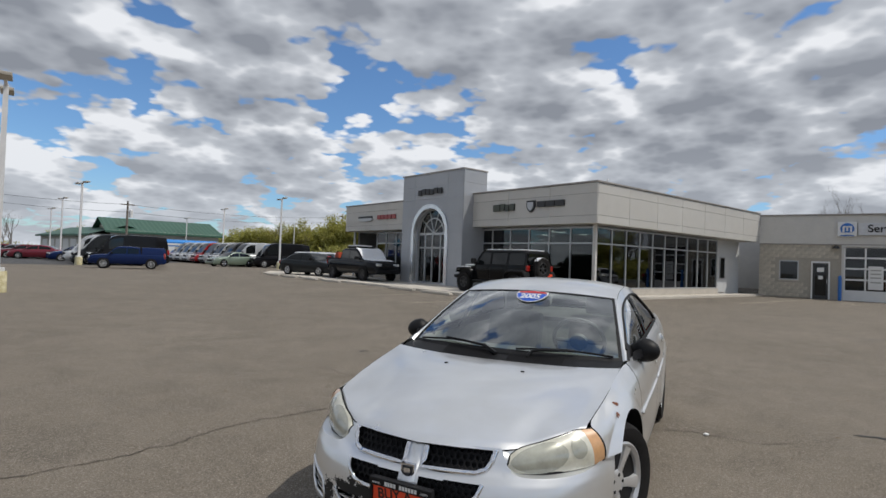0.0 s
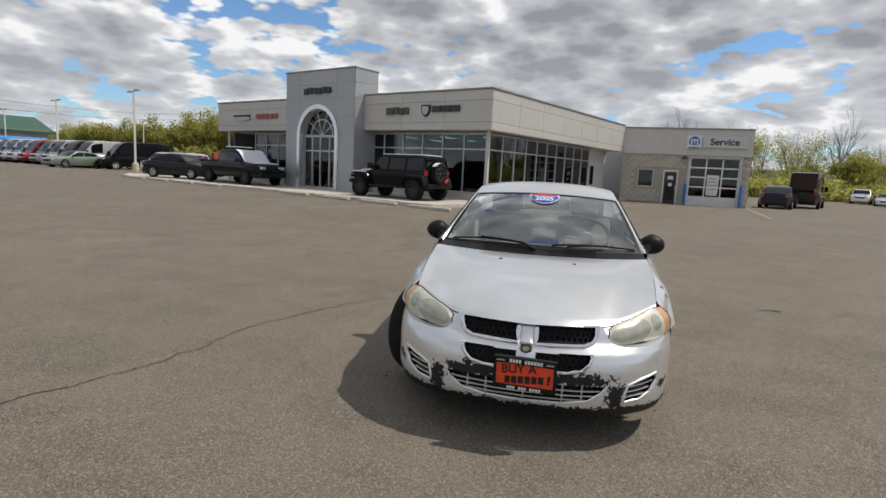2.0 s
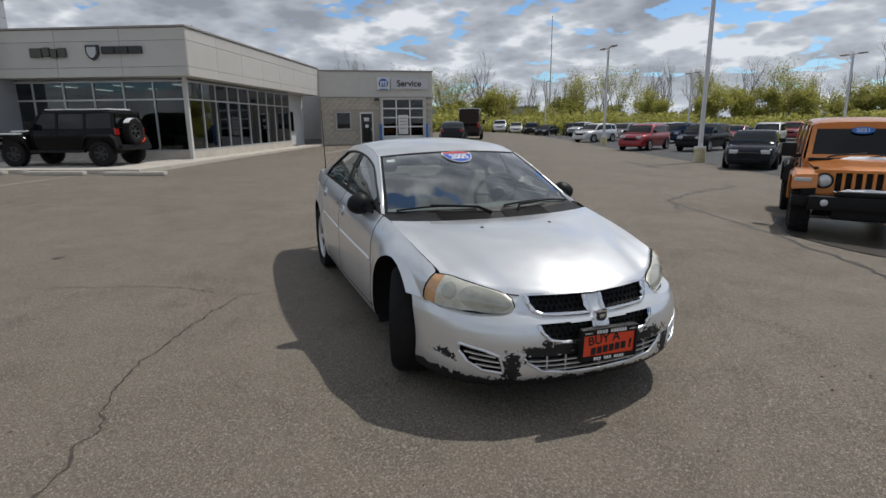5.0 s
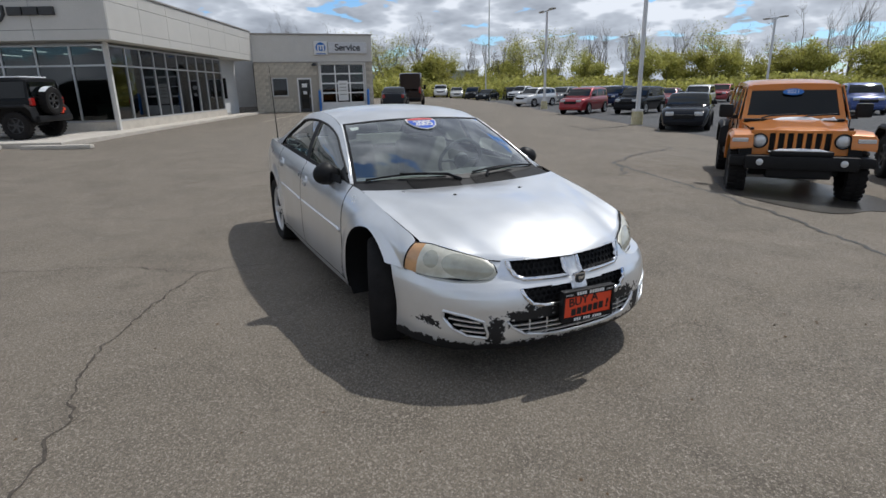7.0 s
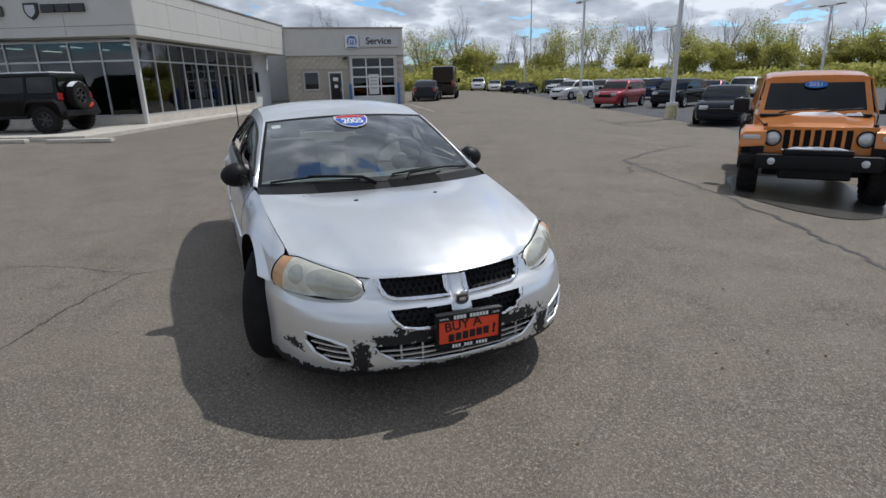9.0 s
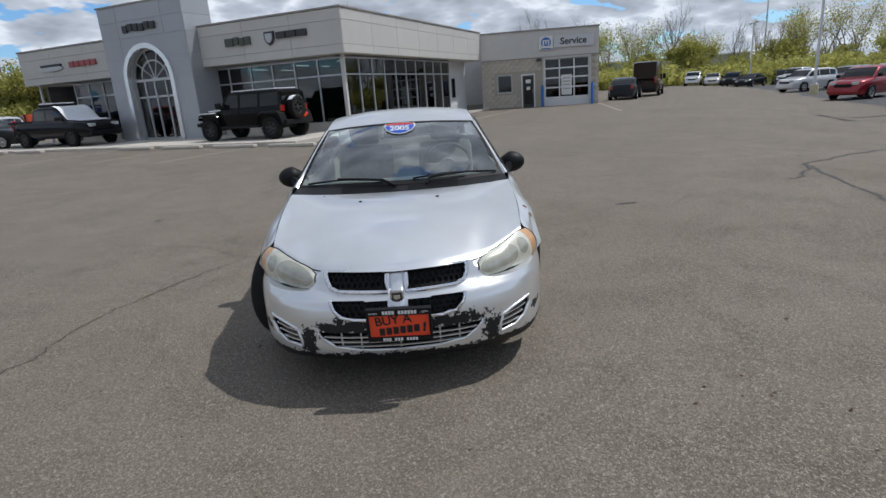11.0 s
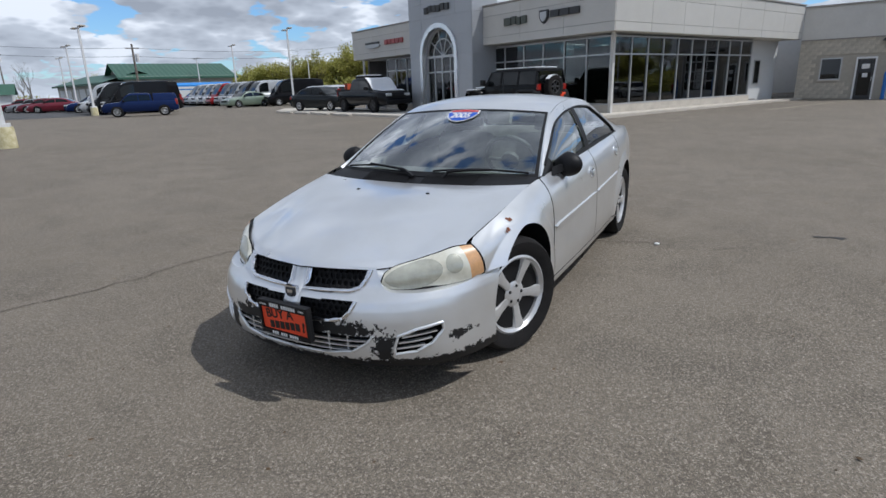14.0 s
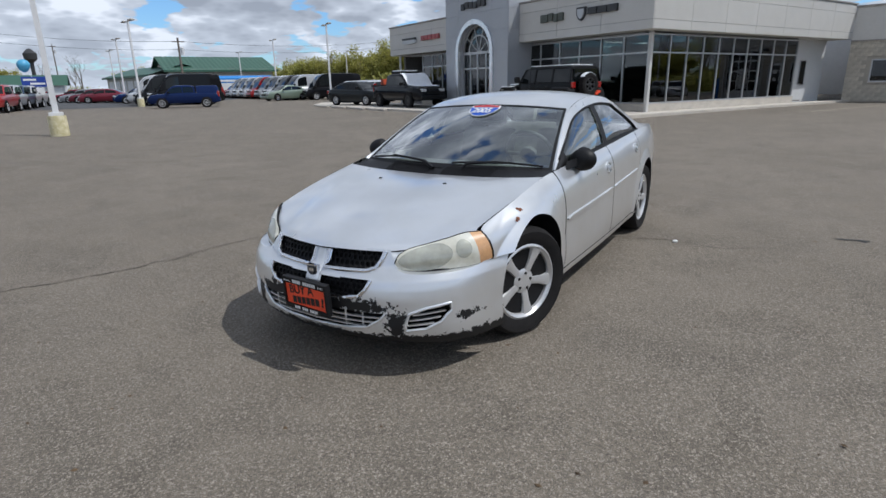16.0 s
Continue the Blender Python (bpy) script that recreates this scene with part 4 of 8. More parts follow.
# blue bollards
for x in (3.86, 6.97):
    b = thing("bollard", SVC @ pose(x, -0.35, 0.06), "bright blue steel bollard beside the roll-up door", "bollard", "door bollards")
    bm = bmesh.new()
    lathe(bm, [(0.085, 0.0), (0.085, 1.30), (0.06, 1.37), (0.01, 1.39)], 14)
    part("post", bm, M_BLUE, b, smooth=True)

# ---- wheels ----
WHEELS = {}


def wheel_meshes(r, w, rim_r, style, rim_mat):
    key = (r, w, rim_r, style, rim_mat.name)
    if key in WHEELS:
        return WHEELS[key]
    bm = bmesh.new()
    h = w / 2
    t = r - rim_r
    lathe(bm, [(rim_r - 0.012, -h * 0.75), (rim_r + t * 0.35, -h * 0.98), (rim_r + t * 0.75, -h), (r - 0.012, -h * 0.86), (r, -h * 0.6), (r, h * 0.6), (r - 0.012, h * 0.86), (rim_r + t * 0.75, h), (rim_r + t * 0.35, h * 0.98), (rim_r - 0.012, h * 0.75)], 36, closed=True)
    if style == "off_road":
        for k in range(26):
            a = 2 * math.pi * k / 26
            for s in (-1, 1):
                box(bm, -0.025, 0.025, -0.012, 0.014, 0.02, h * 0.98, Matrix.Rotation(a + (0.06 * s), 4, "Z") @ Matrix.Translation((0, r, 0)) @ Matrix.Diagonal((1, 1, s, 1)))
    tyre = bpy.data.meshes.new("tyre")
    bmesh.ops.recalc_face_normals(bm, faces=bm.faces)
    bm.to_mesh(tyre)
    bm.free()
    tyre.materials.append(M_RUBBER)
    tyre.polygons.foreach_set("use_smooth", [True] * len(tyre.polygons))
    tyre.set_sharp_from_angle(angle=radians(40))
    bm = bmesh.new()
    lathe(bm, [(rim_r, h * 0.80), (rim_r - 0.012, h * 0.86), (rim_r - 0.028, h * 0.70), (rim_r - 0.030, h * 0.55)], 40)
    bmesh.ops.delete(bm, geom=[f for f in bm.faces if len(f.verts) > 4], context="FACES_ONLY")
    n = {"five": 5, "off_road": 6, "multi": 9, "steel": 8}[style]
    for k in range(n):
        a = 2 * math.pi * k / n
        m = Matrix.Rotation(a, 4, "Z")
        w0, w1 = {"five": (0.30, 0.34), "off_road": (0.34, 0.30), "multi": (0.14, 0.17), "steel": (0.25, 0.25)}[style]
        # a tapering, crowned spoke from hub to rim
        R = rim_r - 0.025
        sec = []
        for q in (0.0, 0.25, 0.55, 0.8, 1.0):
            rr = lerp(0.05, R, q)
            ww = rim_r * (lerp(w0 * 0.9, w1 * 0.75, q / 0.5) if q < 0.5 else lerp(w1 * 0.75, w1 * 1.25, (q - 0.5) / 0.5)) / 2
            zz = h * lerp(0.60, 0.74, q)
            sec.append([bm.verts.new(m @ Vector(p)) for p in ((-ww, rr, zz - 0.03), (-ww * 0.72, rr, zz), (0, rr, zz + 0.006), (ww * 0.72, rr, zz), (ww, rr, zz - 0.03))])
        for s0, s1 in zip(sec, sec[1:]):
            for i in range(4):
                bm.faces.new((s0[i], s0[i + 1], s1[i + 1], s1[i]))
    lathe(bm, [(0.075, h * 0.2), (0.075, h * 0.58), (0.06, h * 0.66), (0.032, h * 0.68)], 20)
    rim = bpy.data.meshes.new("rim")
    bmesh.ops.recalc_face_normals(bm, faces=bm.faces)
    bm.to_mesh(rim)
    bm.free()
    rim.materials.append(rim_mat)
    rim.polygons.foreach_set("use_smooth", [True] * len(rim.polygons))
    rim.set_sharp_from_angle(angle=radians(35))
    bm = bmesh.new()
    lathe(bm, [(rim_r - 0.031, h * 0.56), (rim_r - 0.036, -h * 0.3), (0.13, -h * 0.2), (0.13, h * 0.1), (0.05, h * 0.2)], 24)
    disc = bpy.data.meshes.new("brake_disc")
    bmesh.ops.recalc_face_normals(bm, faces=bm.faces)
    bm.to_mesh(disc)
    bm.free()
    disc.materials.append(M_BLACK)
    bm = bmesh.new()
    for k in range(5):
        a = 2 * math.pi * (k + 0.5) / 5
        lathe(bm, [(0.0095, h * 0.6), (0.0095, h * 0.70), (0.006, h * 0.715)], 6, Matrix.Translation((0.048 * math.cos(a), 0.048 * math.sin(a), 0)))
    nuts = bpy.data.meshes.new("wheel_nuts")
    bm.to_mesh(nuts)
    bm.free()
    nuts.materials.append(M_BLACK)
    WHEELS[key] = (tyre, rim, disc, nuts)
    return WHEELS[key]


def add_wheel(parent, x, y, r, w, rim_r, style="five", rim_mat=None, steer=0.0, z=None, turn=0.0):
    """A wheel with its axle across the car; the outer face looks away from the middle."""
    tyre, rim, disc, nuts = wheel_meshes(r, w, rim_r, style, rim_mat or M_RIM)
    wh = new("wheel")
    wh.parent = parent
    wh.matrix_basis = Matrix.Translation((x, y, r if z is None else z)) @ Matrix.Rotation(radians(steer), 4, "Z") @ Matrix.Rotation(radians(-90 if y > 0 else 90), 4, "X") @ Matrix.Rotation(radians(turn), 4, "Z")
    for name, me in (("tyre", tyre), ("rim", rim), ("brake_disc", disc), ("wheel_nuts", nuts)):
        piece(name, me, wh)
    return wh


# ---- parked vehicles ----
SPECS = {
    # low: top line of the lower body; roof: line of the cabin; both from rear to front
    "sedan": dict(L=4.85, W=1.84, zb=0.20, low=[(-2.42, 0.62), (-2.36, 0.95), (-1.6, 1.02), (0.0, 0.97), (0.95, 0.95), (1.8, 0.86), (2.28, 0.70), (2.42, 0.5)], roof=[(-1.85, 1.0), (-1.05, 1.37), (-0.35, 1.46), (0.15, 1.44), (1.05, 0.97)], wb=(-1.40, 1.42), wr=0.33, side=[(-1.35, -0.30), (-0.22, 0.72)], ws=(0.30, 0.98), rw=(-1.75, -1.10), hl=0.70, tl=0.85),
    "suv": dict(L=4.65, W=1.88, zb=0.25, low=[(-2.30, 0.70), (-2.28, 1.05), (-1.6, 1.10), (0.0, 1.08), (0.95, 1.07), (1.75, 0.99), (2.18, 0.88), (2.32, 0.6)], roof=[(-2.22, 1.10), (-1.95, 1.58), (-1.0, 1.68), (0.1, 1.67), (0.50, 1.58), (1.15, 1.09)], wb=(-1.35, 1.36), wr=0.36, side=[(-1.85, -1.25), (-1.18, -0.22), (-0.14, 0.80)], ws=(0.55, 1.10), rw=(-2.20, -1.98), hl=0.86, tl=1.0),
    "van": dict(L=5.95, W=2.02, zb=0.26, low=[(-2.96, 0.8), (-2.95, 1.2), (-1.0, 1.25), (1.6, 1.22), (2.2, 1.10), (2.75, 0.95), (2.96, 0.6)], roof=[(-2.94, 1.25), (-2.90, 2.35), (-2.0, 2.50), (0.6, 2.50), (1.2, 2.38), (2.30, 1.14)], wb=(-1.85, 1.95), wr=0.35, side=[(0.55, 1.55)], ws=(1.25, 2.22), rw=None, hl=0.95, tl=1.1),
    "pickup": dict(L=5.6, W=1.94, zb=0.38, low=[(-2.80, 0.9), (-2.78, 1.16), (-1.0, 1.17), (0.2, 1.15), (1.2, 1.13), (2.3, 1.06), (2.68, 0.94), (2.80, 0.7)], roof=[(-0.95, 1.16), (-0.85, 1.70), (-0.4, 1.80), (0.55, 1.79), (0.80, 1.72), (1.45, 1.13)], wb=(-1.72, 1.68), wr=0.39, side=[(-0.78, 0.02), (0.10, 1.10)], ws=(0.85, 1.38), rw=None, hl=0.92, tl=1.0),
}


def vehicle(kind, colour, m, label, category, group="", cap=False, snow=False, rim=None, wstyle="multi", metallic=0.35, plate=False, badge=True):
    s = SPECS[kind]
    L, W, zb = s["L"], s["W"], s["zb"]
    low, roof = curve1(s["low"]), curve1(s["roof"])
    body_mat = paint(colour, metallic)
    name = {"sedan": "parked_car", "suv": "parked_suv", "van": "cargo_van", "pickup": "pickup_truck"}[kind]
    t = thing(name, m, label, category, group)

    def half(x):
        k = abs(x) / (L / 2)
        return W / 2 * (1 - 0.20 * max(0, k - 0.62) ** 2 / 0.1444) * (1.0 if k < 1 else 0.98)

    xs = sorted({-L / 2 + L * k / 26 for k in range(27)})
    bm = bmesh.new()
    rings = []
    for x in xs:
        w, zt = half(x), low(x)
        e = 0.06 if abs(x) > L / 2 - 0.02 else 0.0
        b = zb + e
        ring = [(w * 0.90, b), (w * 0.965, b + 0.10), (w * 0.992, lerp(b, zt, 0.42)), (w, lerp(b, zt, 0.62)), (w * 0.985, zt - 0.09), (w * 0.94, zt - 0.02), (w * 0.80, zt + 0.012), (w * 0.40, zt + 0.03)]
        rings.append([bm.verts.new((x, y, z)) for y, z in ring] + [bm.verts.new((x, -y, z)) for y, z in reversed(ring)])
    n = len(rings[0])
    for a, c in zip(rings, rings[1:]):
        for k in range(n):
            bm.faces.new((a[k], a[(k + 1) % n], c[(k + 1) % n], c[k]))
    bm.faces.new(rings[0])
    bm.faces.new(rings[-1])
    part("body", bm, body_mat, t, smooth=50)

    r0, r1 = s["roof"][0][0], s["roof"][-1][0]

    def side_pt(x, f, out=0.0):
        """A point on the cabin's side: f from the belt (0) to the roof edge (1)."""
        zt, zr = low(x) - 0.03, roof(x)
        wb_, wr_ = half(x) * 0.93, half(max(r0, min(r1, x))) * (0.80 if kind != "van" else 0.86)
        top = max(zt, zr - 0.05)
        full = max(x_[1] for x_ in s["roof"]) - 1.0
        lean = (top - zt) / max(full, 0.3)
        return (x, lerp(wb_, lerp(wb_, wr_, min(1, lean)), f) + out, lerp(zt, top, f))

    bm = bmesh.new()
    rings = []
    gx = [lerp(r0, r1, k / 22) for k in range(23)]
    for x in gx:
        pts = [side_pt(x, f) for f in (0, 0.35, 0.7, 1.0)]
        yy = pts[-1][1]
        pts += [(x, yy - 0.05, roof(x) - 0.012), (x, yy * 0.55, roof(x) + 0.012)]
        rings.append([bm.verts.new(p) for p in pts] + [bm.verts.new((p[0], -p[1], p[2])) for p in reversed(pts)])
    n = len(rings[0])
    for a, c in zip(rings, rings[1:]):
        for k in range(n - 1):
            bm.faces.new((a[k], a[k + 1], c[k + 1], c[k]))
    part("cabin", bm, body_mat, t, smooth=50)
    for a, b in s["side"]:
        for sg in (1, -1):
            bm = bmesh.new()

            def fn(p, q, a=a, b=b, sg=sg):
                x, y, z = side_pt(lerp(a, b, p), lerp(0.14, 0.86, q), 0.006)
                return (x, y * sg, z)

            grid(bm, fn, 6, 3)
            part("side_window", bm, M_DARKGLASS, t, smooth=True)

    def pane(name_, x0, x1, inset):
        bm = bmesh.new()

        def fn(p, q):
            x = lerp(x0, x1, p)
            yy = side_pt(x, 1.0)[1] - inset
            return (x, lerp(-yy, yy, q), roof(x) + 0.012 + 0.012 * (1 - abs(2 * q - 1) ** 2))

        grid(bm, fn, 8, 8)
        part(name_, bm, M_DARKGLASS, t, smooth=True)

    pane("windshield", s["ws"][0], s["ws"][1], 0.07)
    if s["rw"]:
        pane("rear_window", s["rw"][0], s["rw"][1], 0.09)
    # wheels in dark arches
    wr = s["wr"]
    for x in s["wb"]:
        for sg in (1, -1):
            bm = bmesh.new()
            lathe(bm, [(wr + 0.055, -0.02), (wr + 0.055, 0.02)], 22, Matrix.Translation((x, sg * (half(x) * 0.992 - 0.014), wr + 0.02)) @ Matrix.Rotation(radians(90), 4, "X"))
            part("wheel_arch", bm, M_BLACK, t, smooth=True)
            add_wheel(t, x, sg * (half(x) - 0.068), wr, 0.22, wr * 0.66, wstyle, rim)
    # lamps, grille, bumpers, mirrors
    f, zh = L / 2, s["hl"]
    for sg in (1, -1):
        bm = bmesh.new()
        box(bm, f - 0.34, f - 0.055, sg * W * 0.29 - 0.16, sg * W * 0.29 + 0.16, zh - 0.09, zh + 0.06, bevel=0.03)
        part("headlight", bm, M_LAMP, t, smooth=True)
        bm = bmesh.new()
        box(bm, -f + 0.02, -f + 0.20, sg * W * 0.37 - 0.10, sg * W * 0.37 + 0.09, s["tl"] - 0.16, s["tl"] + (0.08 if kind in ("sedan", "suv") else 0.3), bevel=0.03)
        part("tail_light", bm, M_TAIL, t, smooth=True)
        mx = s["ws"][1] - 0.25
        y = half(mx) * 0.98
        bm = bmesh.new()
        box(bm, mx - 0.06, mx + 0.07, sg * y - 0.02 if sg > 0 else sg * y - 0.20, sg * y + 0.20 if sg > 0 else sg * y + 0.02, low(mx) + 0.04, low(mx) + (0.20 if kind != "van" else 0.42), bevel=0.035)
        part("mirror", bm, M_BLACK, t, smooth=True)
    bm = boxes((f - 0.10, f + 0.012, -W * 0.22, W * 0.22, zh - 0.20, zh - 0.04), bevel=0.02)
    part("grille", bm, M_BLACK, t)
    bm = boxes((f - 0.25, f + 0.03, -W * 0.40, W * 0.40, zb + 0.08, zb + 0.26), bevel=0.05)
    part("front_bumper", bm, M_BLACK if kind in ("van", "pickup") else body_mat, t, smooth=True)
    bm = boxes((-f - 0.03, -f + 0.25, -W * 0.41, W * 0.41, zb + 0.10, zb + 0.34), bevel=0.05)
    part("rear_bumper", bm, M_BLACK if kind == "van" else body_mat, t, smooth=True)
    if plate:
        part("plate", boxes((f + 0.032, f + 0.05, -0.16, 0.16, zb + 0.14, zb + 0.30)), M_ORANGE, t, "orange dealer plate with unreadable bars")
    if kind == "pickup":
        if cap:
            bm = bmesh.new()
            rings = []
            for x in (-2.74, -2.60, -2.3, -1.6, -1.02):
                h = 0.60 if x > -2.7 else 0.42
                w = half(x) * 0.93
                pts = [(x, w, 1.15), (x, w * 0.90, 1.15 + h * 0.86), (x, w * 0.80, 1.15 + h), (x, w * 0.4, 1.16 + h)]
                rings.append([bm.verts.new(p) for p in pts] + [bm.verts.new((p[0], -p[1], p[2])) for p in reversed(pts)])
            for a, c in zip(rings, rings[1:]):
                for k in range(7):
                    bm.faces.new((a[k], a[k + 1], c[k + 1], c[k]))
            bm.faces.new(rings[0])
            bm.faces.new(rings[-1])
            part("bed_cap", bm, body_mat, t, smooth=50)
            for sg in (1, -1):
                bm = bmesh.new()
                box(bm, -2.45, -1.2, -0.012, 0.012, 1.28, 1.56, Matrix.Translation((0, sg * 0.885, 0)) @ Matrix.Rotation(radians(sg * 9), 4, "X") @ Matrix.Translation((0, 0, 0.0)), bevel=0.01)
                part("cap_window", bm, M_DARKGLASS, t)
        else:
            part("bed_rails", boxes((-2.76, -1.0, W * 0.43, W * 0.47, 1.12, 1.22), (-2.76, -1.0, -W * 0.47, -W * 0.43, 1.12, 1.22)), M_BLACK, t)
    return t


def put_car(u=None, v=None, face=0.0, xy=None):
    """A pose on the ground: by the building's grid, or in plain coordinates; face is the heading in degrees."""
    x, y = xy if xy else to_world(u, v)
    return pose(x, y, gz(x, y) + 0.006, 0, 0, face)


V_UP = 128.8  # heading along the showroom's front, away from the camera
# dark pickup with snow in front of the entrance wing
pk = vehicle("pickup", (0.012, 0.013, 0.016), BM @ pose(-1.95, 14.7, SLAB, 0, 0, -90), "black off-road pickup with snow on its windscreen and bonnet", "pickup truck", rim=M_DARKRIM, wstyle="off_road", plate=False)
sn = thing("snow_cover", BM @ pose(-1.95, 14.7, SLAB, 0, 0, -90), "crust of old snow over windscreen and bonnet", "snow")
lowp, roofp = curve1(SPECS["pickup"]["low"]), curve1(SPECS["pickup"]["roof"])
bm = bmesh.new()


def snow_at(p, q):
    x = lerp(0.55, 2.25, p)
    y = lerp(-0.78, 0.78, q) * (1 if x < 1.5 else 0.95)
    top = max(roofp(x) if x < 1.45 else 0, lowp(x) + 0.03)
    e = min(p, 1 - p, q, 1 - q) * 14
    return (x, y, top + 0.02 + 0.05 * min(1, e) * (0.6 + noise.noise(Vector((x * 2.3, y * 2.3, 1)))))


grid(bm, snow_at, 24, 18)
part("crust", bm, M_SNOW, sn, smooth=True)
rb = thing("roof_box", BM @ pose(-1.95, 14.7, SLAB, 0, 0, -90), "black roof rack load capped with snow", "roof rack")
part("rack", boxes((-0.75, 0.3, -0.6, 0.6, 1.80, 1.92), bevel=0.03), M_BLACK, rb)
part("snow_cap", boxes((-0.7, 0.2, -0.55, 0.55, 1.92, 1.98), bevel=0.025), M_SNOW, rb)
fc = thing("fuel_cans", BM @ pose(-1.95, 14.7, SLAB, 0, 0, -90), "orange-red fuel cans strapped in the truck bed", "fuel can")
part("can", boxes((-1.75, -1.35, -0.80, -0.52, 1.2, 1.55), bevel=0.03), material("orange_red_plastic", (0.62, 0.10, 0.04), 0.5), fc)
part("strap", boxes((-1.60, -1.50, -0.815, -0.50, 1.2, 1.57)), M_BLACK, fc)
vehicle("sedan", (0.030, 0.034, 0.036), BM @ pose(-2.3, 20.2, SLAB, 0, 0, -72), "charcoal sedan parked on the concrete walkway", "car", plate=True)

# dark pickup with canopy and the dark vans behind it
vehicle("pickup", (0.012, 0.028, 0.11), put_car(xy=(-21.9, 39.6), face=206) @ Matrix.Scale(0.86, 4), "dark blue pickup with a matching bed cap", "pickup truck", cap=True, rim=M_RIM)
vehicle("van", (0.015, 0.015, 0.017), put_car(xy=(-25.7, 46.5), face=218), "black high-roof cargo van", "van", "row of vans")
vehicle("van", (0.03, 0.032, 0.036), put_car(xy=(-27.4, 47.3), face=218), "dark grey high-roof cargo van", "van", "row of vans")
vehicle("van", (0.60, 0.61, 0.62), put_car(xy=(-29.3, 49.1), face=218), "white cargo van in the row", "van", "row of vans")
vehicle("sedan", (0.012, 0.028, 0.115), put_car(xy=(-34.6, 54.0), face=215), "blue car parked by the lamp post", "car")
vehicle("sedan", (0.010, 0.022, 0.09), put_car(xy=(-36.9, 57.0), face=215), "dark blue car parked by the lamp post", "car")
for k, c in enumerate([(0.20, 0.010, 0.025), (0.16, 0.008, 0.02), (0.3, 0.30, 0.31), (0.22, 0.012, 0.03)]):
    vehicle("sedan", c, put_car(xy=(-41.4 - 2.6 * k, 58.0 + 1.9 * k), face=200), ["maroon", "dark maroon", "silver", "wine-red"][k] + " sedan parked across the road", "car", "far row of cars")
# the black van and its row along the far drive
vehicle("van", (0.013, 0.013, 0.015), put_car(xy=(-16.0, 57.2), face=212), "long black high-roof cargo van", "van", "far row of vans")
row = [(0.62, 0.63, 0.64), (0.05, 0.05, 0.055), (0.58, 0.59, 0.60), (0.34, 0.35, 0.37), (0.42, 0.012, 0.016), (0.55, 0.56, 0.58), (0.60, 0.61, 0.62), (0.5, 0.51, 0.53), (0.40, 0.015, 0.02), (0.28, 0.02, 0.03)]
names = ["white", "black", "white", "grey", "bright red", "silver", "white", "pale silver", "red", "dark red"]
for k, c in enumerate(row):
    vehicle("van" if k < 8 else "suv", c, put_car(xy=(-19.3 - 1.75 * k, 59.6 + 1.85 * k), face=222), names[k] + " cargo van in the far row" if k < 8 else names[k] + " car in the far row", "van" if k < 8 else "car", "far row of vans")
vehicle("sedan", (0.17, 0.22, 0.17), put_car(xy=(-20.4, 55.6), face=232), "pale green vintage sedan with rounded body", "car", metallic=0.1, rim=M_CHROME)
# cars behind the pickup, seen past the tower
vehicle("suv", (0.62, 0.63, 0.64), put_car(u=2.0, v=30.5, face=250), "white sports utility car beyond the walkway", "car", "cars by the wing")
vehicle("suv", (0.03, 0.03, 0.034), put_car(u=4.6, v=31.6, face=250), "black sports utility car beyond the walkway", "car", "cars by the wing")
vehicle("suv", (0.60, 0.61, 0.63), put_car(u=1.0, v=26.4, face=245), "white crossover beyond the walkway", "car", "cars by the wing")
# trucks at the far end of the drive
for k, (c, nm) in enumerate((((0.40, 0.015, 0.015), "red"), ((0.42, 0.43, 0.44), "silver"), ((0.03, 0.06, 0.12), "navy"), ((0.60, 0.60, 0.6), "white"), ((0.62, 0.62, 0.62), "white"))):
    vehicle("pickup", c, put_car(xy=(-33.0 - 1.7 * k, 35.5 + 2.7 * k), face=300), nm + " pickup parked along the drive", "pickup truck", "row of trucks")

